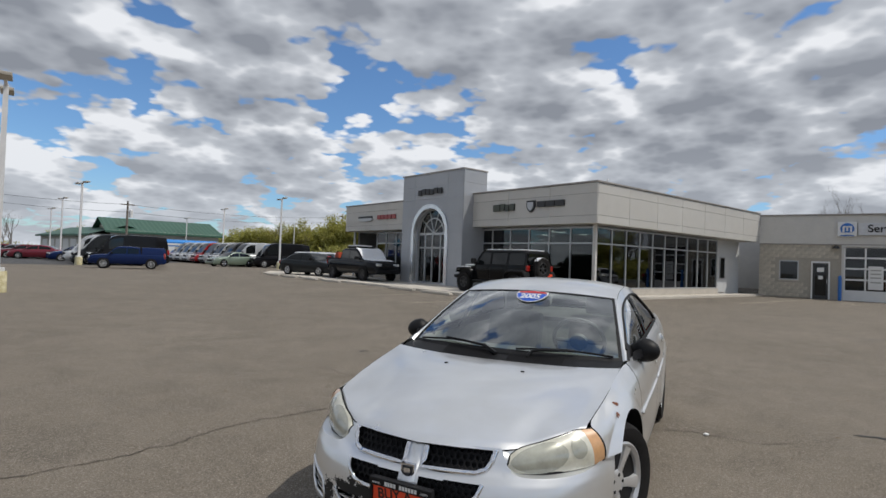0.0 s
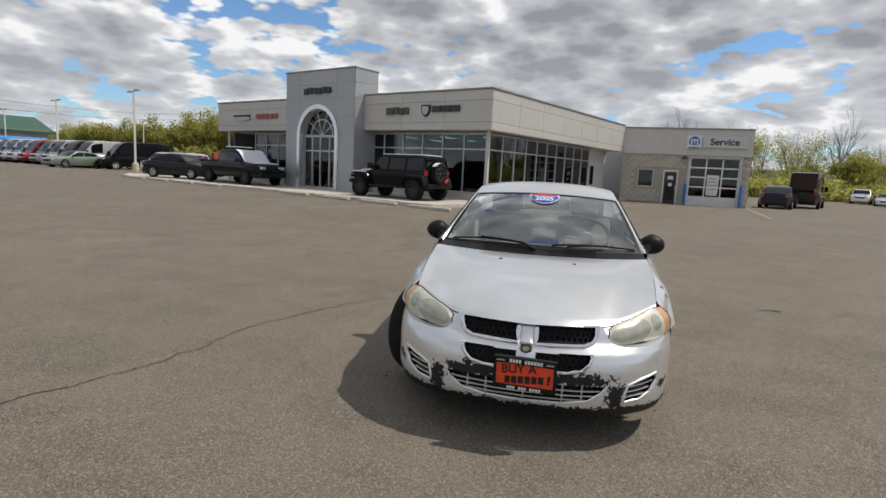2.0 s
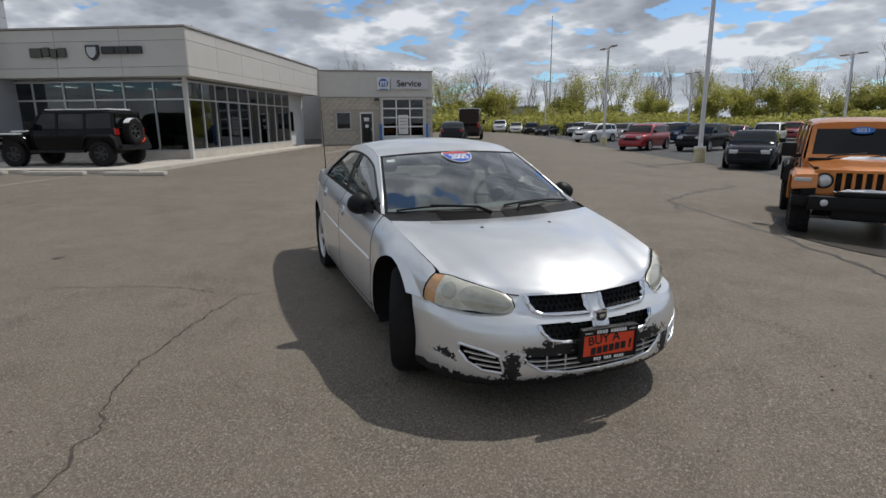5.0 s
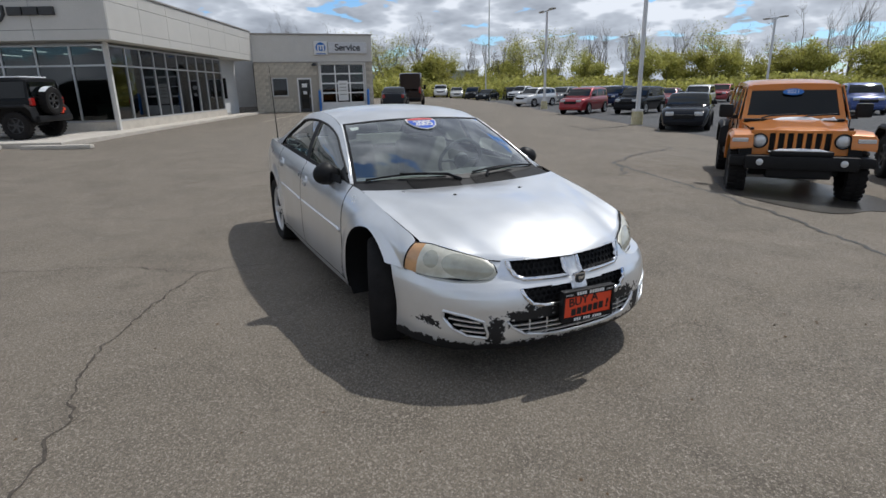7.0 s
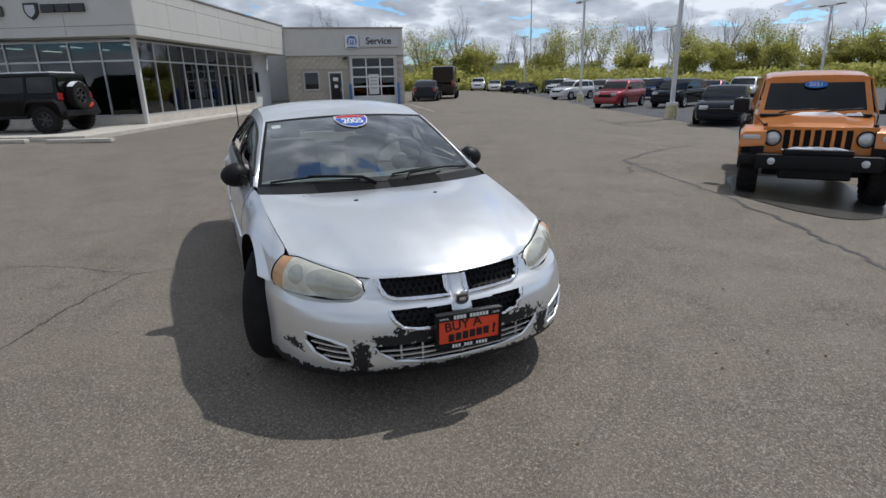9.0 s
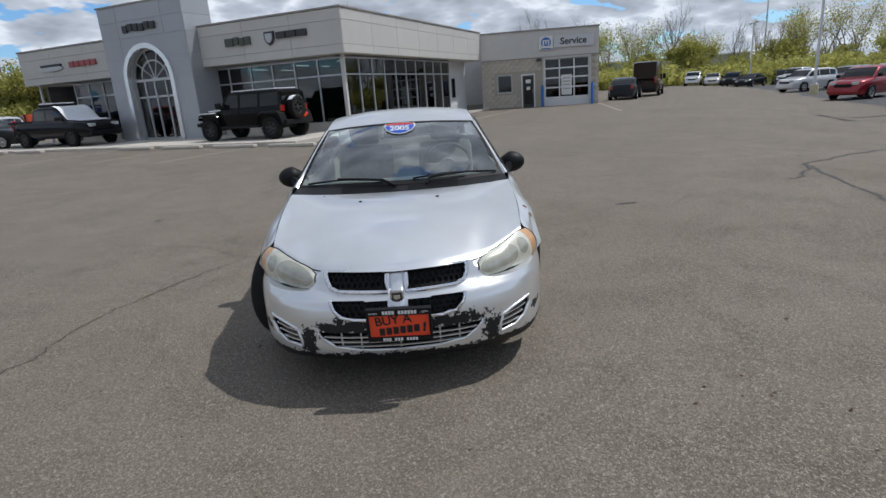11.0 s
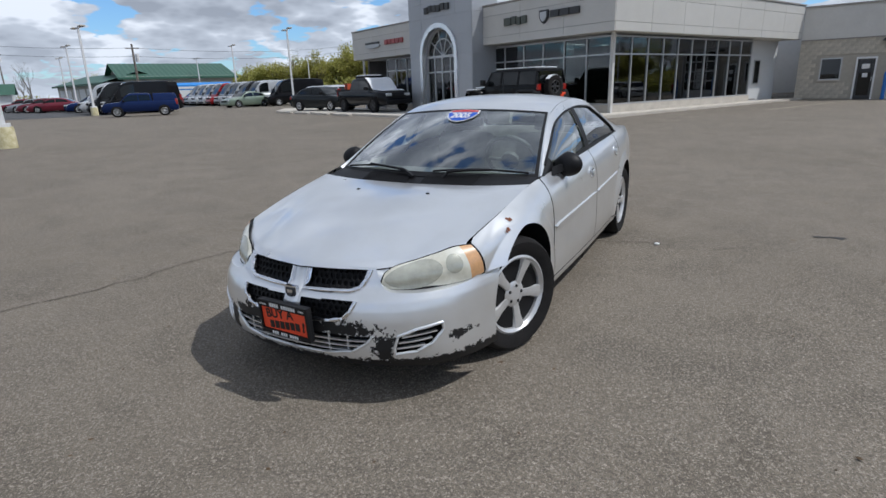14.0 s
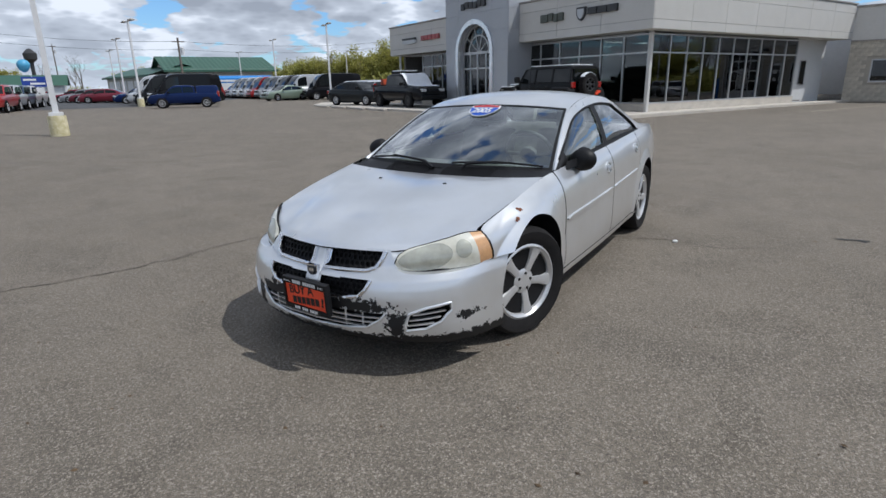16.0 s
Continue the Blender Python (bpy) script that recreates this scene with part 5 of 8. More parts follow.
# far parking lot
LOT = [
    ("sedan", (0.012, 0.014, 0.02), (23.2, 7.7), 190, "black sedan in the parking lot"),
    ("suv", (0.012, 0.013, 0.016), (34.9, 13.6), 176, "black sports utility car in the parking lot"),
    ("suv", (0.30, 0.010, 0.018), (34.1, 17.1), 180, "bright red sports utility car in the parking lot"),
    ("suv", (0.66, 0.66, 0.66), (45.3, 26.7), 170, "white crossover in the parking lot"),
    ("suv", (0.015, 0.03, 0.09), (46.8, 19.5), 178, "dark blue sports utility car in the parking lot"),
    ("suv", (0.65, 0.65, 0.65), (55.4, 23.5), 178, "white sports utility car in the parking lot"),
    ("suv", (0.20, 0.20, 0.20), (50.6, 26.4), 178, "grey sports utility car in the parking lot"),
    ("sedan", (0.22, 0.012, 0.02), (47.0, 15.2), 182, "dark red sedan in the parking lot"),
    ("suv", (0.60, 0.60, 0.60), (44.0, 12.1), 184, "white sports utility car in the parking lot"),
    ("suv", (0.02, 0.05, 0.20), (37.5, 2.0), 190, "blue sports utility car in the parking lot"),
    ("sedan", (0.05, 0.05, 0.055), (54.7, 18.7), 178, "charcoal sedan in the parking lot"),
    ("suv", (0.30, 0.31, 0.32), (55.3, 25.8), 178, "silver sports utility car in the parking lot"),
    ("pickup", (0.62, 0.62, 0.62), (63.7, 38.2), 178, "white pickup in the parking lot"),
    ("sedan", (0.03, 0.06, 0.12), (50.8, 13.6), 182, "navy sedan in the parking lot"),
    ("suv", (0.03, 0.035, 0.035), (46.0, 6.7), 184, "black crossover in the parking lot"),
    ("sedan", (0.45, 0.46, 0.47), (53.4, 9.0), 182, "silver sedan in the parking lot"),
    ("suv", (0.25, 0.015, 0.02), (57.9, 13.3), 182, "red crossover in the parking lot"),
    ("sedan", (0.02, 0.025, 0.03), (62.2, 42.8), 190, "dark sedan at the far edge of the lot"),
    ("suv", (0.03, 0.03, 0.03), (62.8, 45.5), 205, "black sports utility car at the far edge of the lot"),
    ("sedan", (0.60, 0.60, 0.57), (62.3, 47.9), 215, "cream sedan at the far edge of the lot"),
    ("suv", (0.65, 0.65, 0.65), (61.0, 49.7), 215, "white sports utility car at the far edge of the lot"),
    ("suv", (0.02, 0.02, 0.02), (66.4, 41.6), 220, "black crossover at the far edge of the lot"),
]
for kind, c, xy, face, label in LOT:
    vehicle(kind, c, put_car(xy=xy, face=face), label, "pickup truck" if kind == "pickup" else "car", "cars in the lot", wstyle="multi" if kind == "sedan" else "five")
vehicle("sedan", (0.030, 0.034, 0.042), put_car(xy=(29.6, 30.2), face=38), "dark grey sedan beside the service wing", "car")
vehicle("van", (0.045, 0.028, 0.020), put_car(xy=(34.4, 32.6), face=38), "dark brown delivery van behind the service wing", "van")

# ---- jeep-like off-roaders ----


def off_roader(colour, m, label, hood_snow=False, year="", top_mat=None, rim=None, wiper_snow=False, metallic=0.15):
    """A boxy four-door off-roader; x forward from the middle of the wheelbase."""
    t = thing("off_road_car", m, label, "off-road car")
    body, F = paint(colour, metallic), 1.50
    top = top_mat or body
    R, wr = 0.41, 0.78
    # tub: lofted sides with a slight lean
    bm = bmesh.new()
    rings = []
    for x, w, z0, z1 in ((-1.98, 0.76, 0.62, 1.18), (-1.90, 0.79, 0.52, 1.19), (0.62, 0.79, 0.50, 1.19), (0.90, 0.765, 0.52, 1.17)):
        pts = [(x, w * 0.96, z0), (x, w, z0 + 0.12), (x, w, z1 - 0.10), (x, w * 0.985, z1)]
        rings.append([bm.verts.new(p) for p in pts] + [bm.verts.new((p[0], -p[1], p[2])) for p in reversed(pts)])
    for a, c in zip(rings, rings[1:]):
        for k in range(8):
            bm.faces.new((a[k], a[(k + 1) % 8], c[(k + 1) % 8], c[k]))
    bm.faces.new(rings[0])
    bm.faces.new(rings[-1])
    part("tub", bm, body, t, smooth=True)
    for x in (-0.95, -0.02, 0.86):
        for sg in (1, -1):
            part("door_gap", boxes((x - 0.006, x + 0.006, sg * 0.79 - 0.008, sg * 0.79 + 0.008, 0.60, 1.18)), M_BLACK, t)
    for x in (-0.80, 0.12):
        for sg in (1, -1):
            part("door_handle", boxes((x, x + 0.16, sg * 0.79 - 0.03, sg * 0.79 + 0.03, 1.03, 1.07), bevel=0.01), M_BLACK, t)
    # bonnet, tapering forward
    bm = bmesh.new()

    def hood(p, q):
        x = lerp(0.88, 1.83, p)
        w = lerp(0.735, 0.60, p)
        y = lerp(-w, w, q)
        return (x, y, lerp(1.175, 1.085, p) - 0.035 * abs(2 * q - 1) ** 3 - (0.05 * max(0, (p - 0.9) / 0.1) ** 2) + (0.02 if abs(2 * q - 1) < 0.55 else 0))

    grid(bm, hood, 16, 24)
    part("bonnet", bm, body, t, smooth=25)
    bm = bmesh.new()
    for sg in (1, -1):
        vs = [bm.verts.new(p) for p in ((0.88, sg * 0.735, 1.14), (1.83, sg * 0.60, 1.0), (1.83, sg * 0.60, 0.62), (0.88, sg * 0.735, 0.55))]
        bm.faces.new(vs)
    part("bonnet_sides", bm, body, t)
    # grille: seven upright slots and round lamps
    bm = bmesh.new()
    gx, w = 1.87, 0.66
    slots = [(-0.405 + 0.119 * k, -0.405 + 0.119 * k + 0.078) for k in range(7)]
    edges = [-w] + [e for s_ in slots for e in s_] + [w]
    for k, (a, b) in enumerate(zip(edges, edges[1:])):
        if k % 2:
            box(bm, gx - 0.06, gx, a, b, 0.68, 0.73)
            box(bm, gx - 0.06, gx, a, b, 1.03, 1.07)
        else:
            box(bm, gx - 0.06, gx, a, b, 0.68, 1.07)
    part("grille_frame", bm, body, t)
    part("grille_back", boxes((gx - 0.10, gx - 0.062, -0.5, 0.5, 0.70, 1.05)), M_BLACK, t)
    for sg in (1, -1):
        hl = new("headlight")
        hl.parent = t
        mm = Matrix.Translation((gx, sg * 0.535, 0.915)) @ Matrix.Rotation(radians(90), 4, "Y")
        bm = bmesh.new()
        lathe(bm, [(0.112, -0.01), (0.112, 0.022), (0.096, 0.026), (0.092, 0.0)], 26, mm)
        part("bezel", bm, M_BLACK, hl, smooth=True)
        bm = bmesh.new()
        lathe(bm, [(0.096, 0.004), (0.08, 0.022), (0.045, 0.034), (0.008, 0.037)], 26, mm)
        part("lens", bm, M_LAMP, hl, smooth=True)
        # flares and arches
        for x in (-F, F):
            fl = bmesh.new()
            prof = [(-0.60, 0.62), (-0.52, 0.90), (-0.40, 1.00), (0.36, 1.00), (0.50, 0.92), (0.60, 0.66)] if x < 0 else [(-0.60, 0.60), (-0.46, 0.92), (-0.34, 1.02), (0.30, 1.03), (0.42, 0.98), (0.46, 0.86)]
            y0, y1 = 0.62, 0.935
            last = None
            for px, pz in prof:
                ring = [fl.verts.new((x + px, sg * y, pz + dz)) for y, dz in ((y0, 0.03), (y1 - 0.05, 0.02), (y1, -0.03), (y1 - 0.01, -0.07), (y0, -0.045))]
                if last:
                    for k in range(5):
                        fl.faces.new((last[k], last[(k + 1) % 5], ring[(k + 1) % 5], ring[k]))
                else:
                    fl.faces.new(ring)
                last = ring
            fl.faces.new(last)
            part("fender_flare", fl, body if x > 0 else M_BLACK, t, smooth=30)
            part("wheel_arch", boxes((x - 0.46, x + 0.42, sg * 0.70 - 0.09, sg * 0.70 + 0.075, 0.52, 0.97)), M_BLACK, t)
            add_wheel(t, x, sg * wr, R, 0.255, 0.235, "off_road", rim or M_DARKRIM, turn=20)
        bm = bmesh.new()
        box(bm, 1.88, 1.97, sg * 0.80 - 0.11, sg * 0.80 + 0.11, 0.90, 0.96, bevel=0.015)
        part("turn_lamp", bm, M_LAMP, t)
        part("rock_rail", boxes((-0.95, 0.95, sg * 0.80 - 0.05, sg * 0.80 + 0.06, 0.44, 0.54), bevel=0.02), M_BLACK, t)
        mr = new("mirror")
        mr.parent = t
        part("shell", boxes((0.72, 0.86, sg * 0.97 - 0.11, sg * 0.97 + 0.11, 1.20, 1.42), bevel=0.04), M_BLACK, mr, smooth=True)
        part("arm", boxes((0.77, 0.82, sg * 0.84 - 0.06, sg * 0.84 + 0.06, 1.18, 1.24)), M_BLACK, mr)
        part("tail_light", boxes((-2.03, -1.95, sg * 0.68 - 0.09, sg * 0.68 + 0.09, 0.98, 1.20), bevel=0.02), M_TAIL, t)
        part("bonnet_latch", boxes((1.62, 1.72, sg * 0.64 - 0.02, sg * 0.64 + 0.03, 1.0, 1.10), bevel=0.01), M_BLACK, t)
    # bumpers
    bm = bmesh.new()
    box(bm, 1.92, 2.16, -0.72, 0.72, 0.52, 0.72, bevel=0.03)
    for sg in (1, -1):
        box(bm, 1.86, 2.08, sg * 0.80 - 0.13, sg * 0.80 + 0.13, 0.56, 0.70, bevel=0.03)
    box(bm, 1.95, 2.13, -0.40, 0.40, 0.72, 0.79, bevel=0.02)
    part("front_bumper", bm, M_BLACK, t, smooth=True)
    for sg in (1, -1):
        bm = bmesh.new()
        lathe(bm, [(0.048, 0.0), (0.048, 0.012), (0.03, 0.02), (0.006, 0.022)], 16, Matrix.Translation((2.158, sg * 0.53, 0.63)) @ Matrix.Rotation(radians(90), 4, "Y"))
        part("fog_light", bm, M_LAMP, t, smooth=True)
    part("skid_plate", boxes((1.80, 2.06, -0.42, 0.42, 0.38, 0.54), bevel=0.03), M_BLACK, t)
    part("rear_bumper", boxes((-2.20, -1.98, -0.80, 0.80, 0.50, 0.68), bevel=0.03), M_BLACK, t, smooth=True)
    part("axle", boxes((F - 0.05, F + 0.05, -0.6, 0.6, 0.36, 0.46), (-F - 0.05, -F + 0.05, -0.6, 0.6, 0.36, 0.46), (-1.8, 1.8, -0.35, 0.35, 0.46, 0.60)), M_BLACK, t)
    # windscreen frame and glass
    ws = new("windscreen")
    ws.parent = t
    A, B = Vector((0.90, 0, 1.17)), Vector((0.52, 0, 1.70))

    def wp(y, f, out=0.0):
        p = A.lerp(B, f)
        return (p.x + out, y * lerp(0.735, 0.66, f), p.z + out * 0.6)

    bm = bmesh.new()
    for a, b, f0, f1 in ((-1, 1, 0.0, 0.13), (-1, 1, 0.91, 1.02), (-1, -0.90, 0.13, 0.91), (0.90, 1, 0.13, 0.91)):
        vs = [bm.verts.new(wp(y, f)) for y, f in ((a, f0), (b, f0), (b, f1), (a, f1))]
        f = bm.faces.new(vs)
        ex = bmesh.ops.extrude_face_region(bm, geom=[f])
        for v in ex["geom"]:
            if isinstance(v, bmesh.types.BMVert):
                v.co += Vector((-0.07, 0, -0.03))
    part("frame", bm, body, ws)
    bm = bmesh.new()
    bm.faces.new([bm.verts.new(wp(y, f, -0.015)) for y, f in ((-0.9, 0.13), (0.9, 0.13), (0.9, 0.91), (-0.9, 0.91))])
    part("pane", bm, M_DARKGLASS, ws)
    part("cowl", boxes((0.86, 1.0, -0.70, 0.70, 1.15, 1.19), bevel=0.01), M_BLACK, t)
    for y in (-0.45, 0.10):
        bm = bmesh.new()
        tube(bm, [(0.97, y, 1.20), (0.93, y + 0.12, 1.235), (0.90, y + 0.50, 1.26)], 0.012, 6)
        part("wiper", bm, M_BLACK, t)
    # hard top with side windows
    bm = bmesh.new()
    rings = []
    for x, z in ((0.55, 1.715), (0.30, 1.765), (-0.6, 1.79), (-1.70, 1.775), (-1.93, 1.73)):
        pts = [(x, 0.675, z - 0.09), (x, 0.655, z - 0.03), (x, 0.58, z + 0.005), (x, 0.25, z + 0.02)]
        rings.append([bm.verts.new(p) for p in pts] + [bm.verts.new((p[0], -p[1], p[2])) for p in reversed(pts)])
    for a, c in zip(rings, rings[1:]):
        for k in range(7):
            bm.faces.new((a[k], a[k + 1], c[k + 1], c[k]))
    for rg in (rings[0], rings[-1]):
        bm.faces.new(rg)
    part("hard_top", bm, top, t, smooth=35)
    for sg in (1, -1):
        def sw(x, f):
            return (x, sg * lerp(0.775, 0.68, f), lerp(1.18, 1.70, f))

        for x0, x1, x2, x3 in ((0.82, 0.0, 0.02, 0.50), (-0.06, -0.93, -0.93, -0.06), (-1.02, -1.90, -1.86, -1.02)):
            bm = bmesh.new()
            bm.faces.new([bm.verts.new(Vector(sw(x, f)) + Vector((0, -sg * 0.004, 0))) for x, f in ((x0, 0.04), (x1, 0.04), (x2, 0.95), (x3, 0.95))])
            part("side_window", bm, M_DARKGLASS, t)
        for xa, xb in ((-0.03, -0.03), (-0.975, -0.975), (-1.93, -1.90), (0.87, 0.53)):
            bm = bmesh.new()
            q = [sw(xa - 0.04, 0), sw(xa + 0.04, 0), sw(xb + 0.04, 1), sw(xb - 0.04, 1)]
            f = bm.faces.new([bm.verts.new(p) for p in q])
            for v in [v for v in bmesh.ops.extrude_face_region(bm, geom=[f])["geom"] if isinstance(v, bmesh.types.BMVert)]:
                v.co.y += sg * 0.015
            part("pillar", bm, top if xa < -0.5 else body, t)
    part("rear_glass", boxes((-1.955, -1.935, -0.60, 0.60, 1.25, 1.66)), M_DARKGLASS, t)
    part("tailgate", boxes((-1.99, -1.96, -0.62, 0.62, 0.66, 1.22), bevel=0.01), body, t)
    # spare wheel
    tyre, rimm, disc, nuts = wheel_meshes(R, 0.255, 0.235, "off_road", rim or M_DARKRIM)
    sp = new("spare_wheel")
    sp.parent = t
    sp.matrix_basis = Matrix.Translation((-2.15, 0.06, 1.10)) @ Matrix.Rotation(radians(-90), 4, "Y")
    for nm, me in (("tyre", tyre), ("rim", rimm)):
        piece(nm, me, sp)
    part("rear_plate", boxes((-2.06, -2.02, -0.72, -0.42, 0.72, 0.88)), M_ORANGE, t, "orange dealer plate")
    part("cabin_dark", boxes((-1.85, 0.45, -0.62, 0.62, 1.19, 1.62)), M_DASH, t)
    if year:
        st = new("year_sticker")
        st.parent = t
        n_ = (B - A).normalized()
        mm = Matrix.Translation(Vector(wp(0, 0.80, 0.0)) + Vector((0.012, 0, 0.008))) @ Matrix.Rotation(radians(90), 4, "Z") @ Matrix.Rotation(math.atan2(B.z - A.z, A.x - B.x), 4, "X")
        bm = bmesh.new()
        lathe(bm, [(0.008, 0), (0.15, 0), (0.15, 0.003), (0.008, 0.003)], 30, mm @ Matrix.Diagonal((1, 0.42, 1, 1)))
        part("oval", bm, M_BLUE, st)
        words(year, 0.095, M_WHITE, st, mm @ Matrix.Translation((0, 0, 0.005)), 0.001)
    if hood_snow:
        s_ = thing("snow_patch", m, "melting snow on the bonnet and wipers", "snow")
        for nm, x0, x1, y0, y1, zz in (("patch", 0.90, 1.06, -0.30, 0.38, 1.19), ("patch", 1.93, 2.08, -0.42, 0.38, 0.79), ("patch", 0.93, 1.02, 0.36, 0.60, 1.18)):
            bm = bmesh.new()

            def sn_(p, q):
                e = min(1, 5 * min(p, 1 - p, q, 1 - q))
                x, y = lerp(x0, x1, p), lerp(y0, y1, q)
                k = noise.noise(Vector((x * 9, y * 7, 3)))
                return (x + 0.03 * k, y, zz - 0.012 + 0.045 * e * (0.75 + 0.8 * k))

            grid(bm, sn_, 10, 26)
            part(nm, bm, M_SNOW, s_, smooth=True)
    return t


JX, JY, JF = 8.92, 2.61, 194.0
off_roader((0.62, 0.21, 0.035), pose(JX, JY, gz(JX, JY) - 0.01, 0, 0, JF), "bright orange four-door off-roader with black bumper", True, "2021", None)
off_roader((0.62, 0.64, 0.64), pose(JX + 1.1, JY - 2.75, gz(JX + 1.1, JY - 2.75) + 0.006, 0, 0, JF), "white four-door off-roader with black flares", False, "", M_BLACK)
bj = off_roader((0.010, 0.010, 0.011), BM @ pose(-2.05, 3.15, SLAB, 0, 0, 90), "black four-door off-roader with snow on its bonnet and roof", False, "", M_BLACK)
s_ = thing("snow_patch", BM @ pose(-2.05, 3.15, SLAB, 0, 0, 90), "snow lying on bonnet, roof edge and spare wheel", "snow")
part("bonnet_snow", boxes((1.15, 1.80, -0.52, 0.52, 1.09, 1.15), bevel=0.025), M_SNOW, s_, smooth=True)
part("roof_snow", boxes((-1.75, 0.40, -0.56, 0.62, 1.785, 1.825), bevel=0.018), M_SNOW, s_, smooth=True)
part("flare_snow", boxes((1.25, 1.9, 0.66, 0.90, 1.03, 1.07), bevel=0.018), M_SNOW, s_, smooth=True)
bm = bmesh.new()
lathe(bm, [(0.40, -0.10), (0.43, -0.10), (0.43, 0.10), (0.40, 0.10)], 36, Matrix.Translation((-2.15, 0.06, 1.10)) @ Matrix.Rotation(radians(-90), 4, "Y"), closed=True)
bmesh.ops.delete(bm, geom=[v for v in bm.verts if v.co.z < 1.36], context="VERTS")
part("spare_snow", bm, M_SNOW, s_, smooth=True)

# meltwater under the off-roader
bm = bmesh.new()
wet = []
for k in range(48):
    a = 2 * math.pi * k / 48
    w = 1 + 0.22 * noise.noise(Vector((1.6 * math.cos(a), 1.6 * math.sin(a), 4.0)))
    p = pose(JX, JY, 0, 0, 0, JF) @ Vector((1.15 + 1.75 * w * math.cos(a), 0.15 + 1.30 * w * math.sin(a), 0))
    wet.append(bm.verts.new((p.x, p.y, gz(p.x, p.y) + 0.010)))
bm.faces.new(wet)
bmesh.ops.triangulate(bm, faces=bm.faces)
tagged(part("wet_patch", bm, M_WET), "dark wet patch of meltwater on the asphalt", "puddle", kind="structure")

# wheel stops along the kerb
stop = thing("wheel_stop", pose(0, 0, -60), "pale concrete wheel stop along the kerb", "wheel stop", "wheel stops")
bm = bmesh.new()
box(bm, -0.10, 0.10, -0.95, 0.95, 0.0, 0.11, bevel=0.03)
part("bar", bm, M_CONC, stop, smooth=True)
first = True
for v in (-0.9, 1.6, 4.1, 6.6, 13.2, 15.8, 18.4, 21.0):
    x, y = to_world(-4.45, v + 0.5)
    mm = pose(x, y, gz(x, y), 0, 0, BROT)
    if first:
        stop.matrix_basis, first = mm, False
    else:
        copy_thing(stop, mm)

# ---- lamp posts ----


def lamp_post(x, y, h, turn=0.0, base=0.62, thick=0.085):
    t = thing("lamp_post", pose(x, y, gz(x, y), 0, 0, turn), "white parking-lot lamp post on a faded yellow concrete base", "lamp post", "lamp posts")
    bm = bmesh.new()
    lathe(bm, [(0.26, -0.1), (0.26, base * 0.9), (0.245, base), (0.02, base)], 20)
    part("base", bm, M_YELLOW, t, "faded yellow concrete base", True)
    bm = bmesh.new()
    box(bm, -0.19, 0.19, -0.19, 0.19, base, base + 0.10, bevel=0.01)
    part("base_cover", bm, M_POLE, t)
    bm = bmesh.new()
    rings = [[bm.verts.new((sx * k, sy * k, z)) for sx, sy in ((-1, -1), (1, -1), (1, 1), (-1, 1))] for k, z in ((thick * 0.9, base + 0.1), (thick * 0.75, h))]
    for k in range(4):
        bm.faces.new((rings[0][k], rings[0][(k + 1) % 4], rings[1][(k + 1) % 4], rings[1][k]))
    bm.faces.new(rings[1])
    part("pole", bm, M_POLE, t)
    part("arm", boxes((-0.75, 0.75, -0.04, 0.04, h - 0.02, h + 0.06)), M_POLE, t)
    for sg in (1, -1):
        bm = bmesh.new()
        box(bm, sg * 0.95 - 0.36, sg * 0.95 + 0.36, -0.17, 0.17, h - 0.01, h + 0.10, bevel=0.03)
        part("lamp_head", bm, material("lamp_head_grey", (0.42, 0.38, 0.32), 0.5), t)
    return t


for x, y, h, a in ((-12.9, 16.35, 6.1, 126), (-14.9, 52.8, 6.65, 120), (-27.66, 43.16, 6.35, 138), (-40.1, 59.5, 6.5, 138), (-53.9, 77.8, 6.6, 138), (-27.9, 72.6, 7.0, 125), (-40.0, 88.8, 6.6, 130), (-26.3, 102.2, 7.0, 120), (24.2, 10.2, 7.35, 50), (39.4, 22.8, 7.4, 50), (65.5, 45.2, 7.2, 50), (58.0, 9.6, 7.25, 50), (66.5, 26.0, 7.2, 50), (104, 2.0, 7.0, 50)):
    lamp_post(x, y, h, a)

# ---- far buildings ----


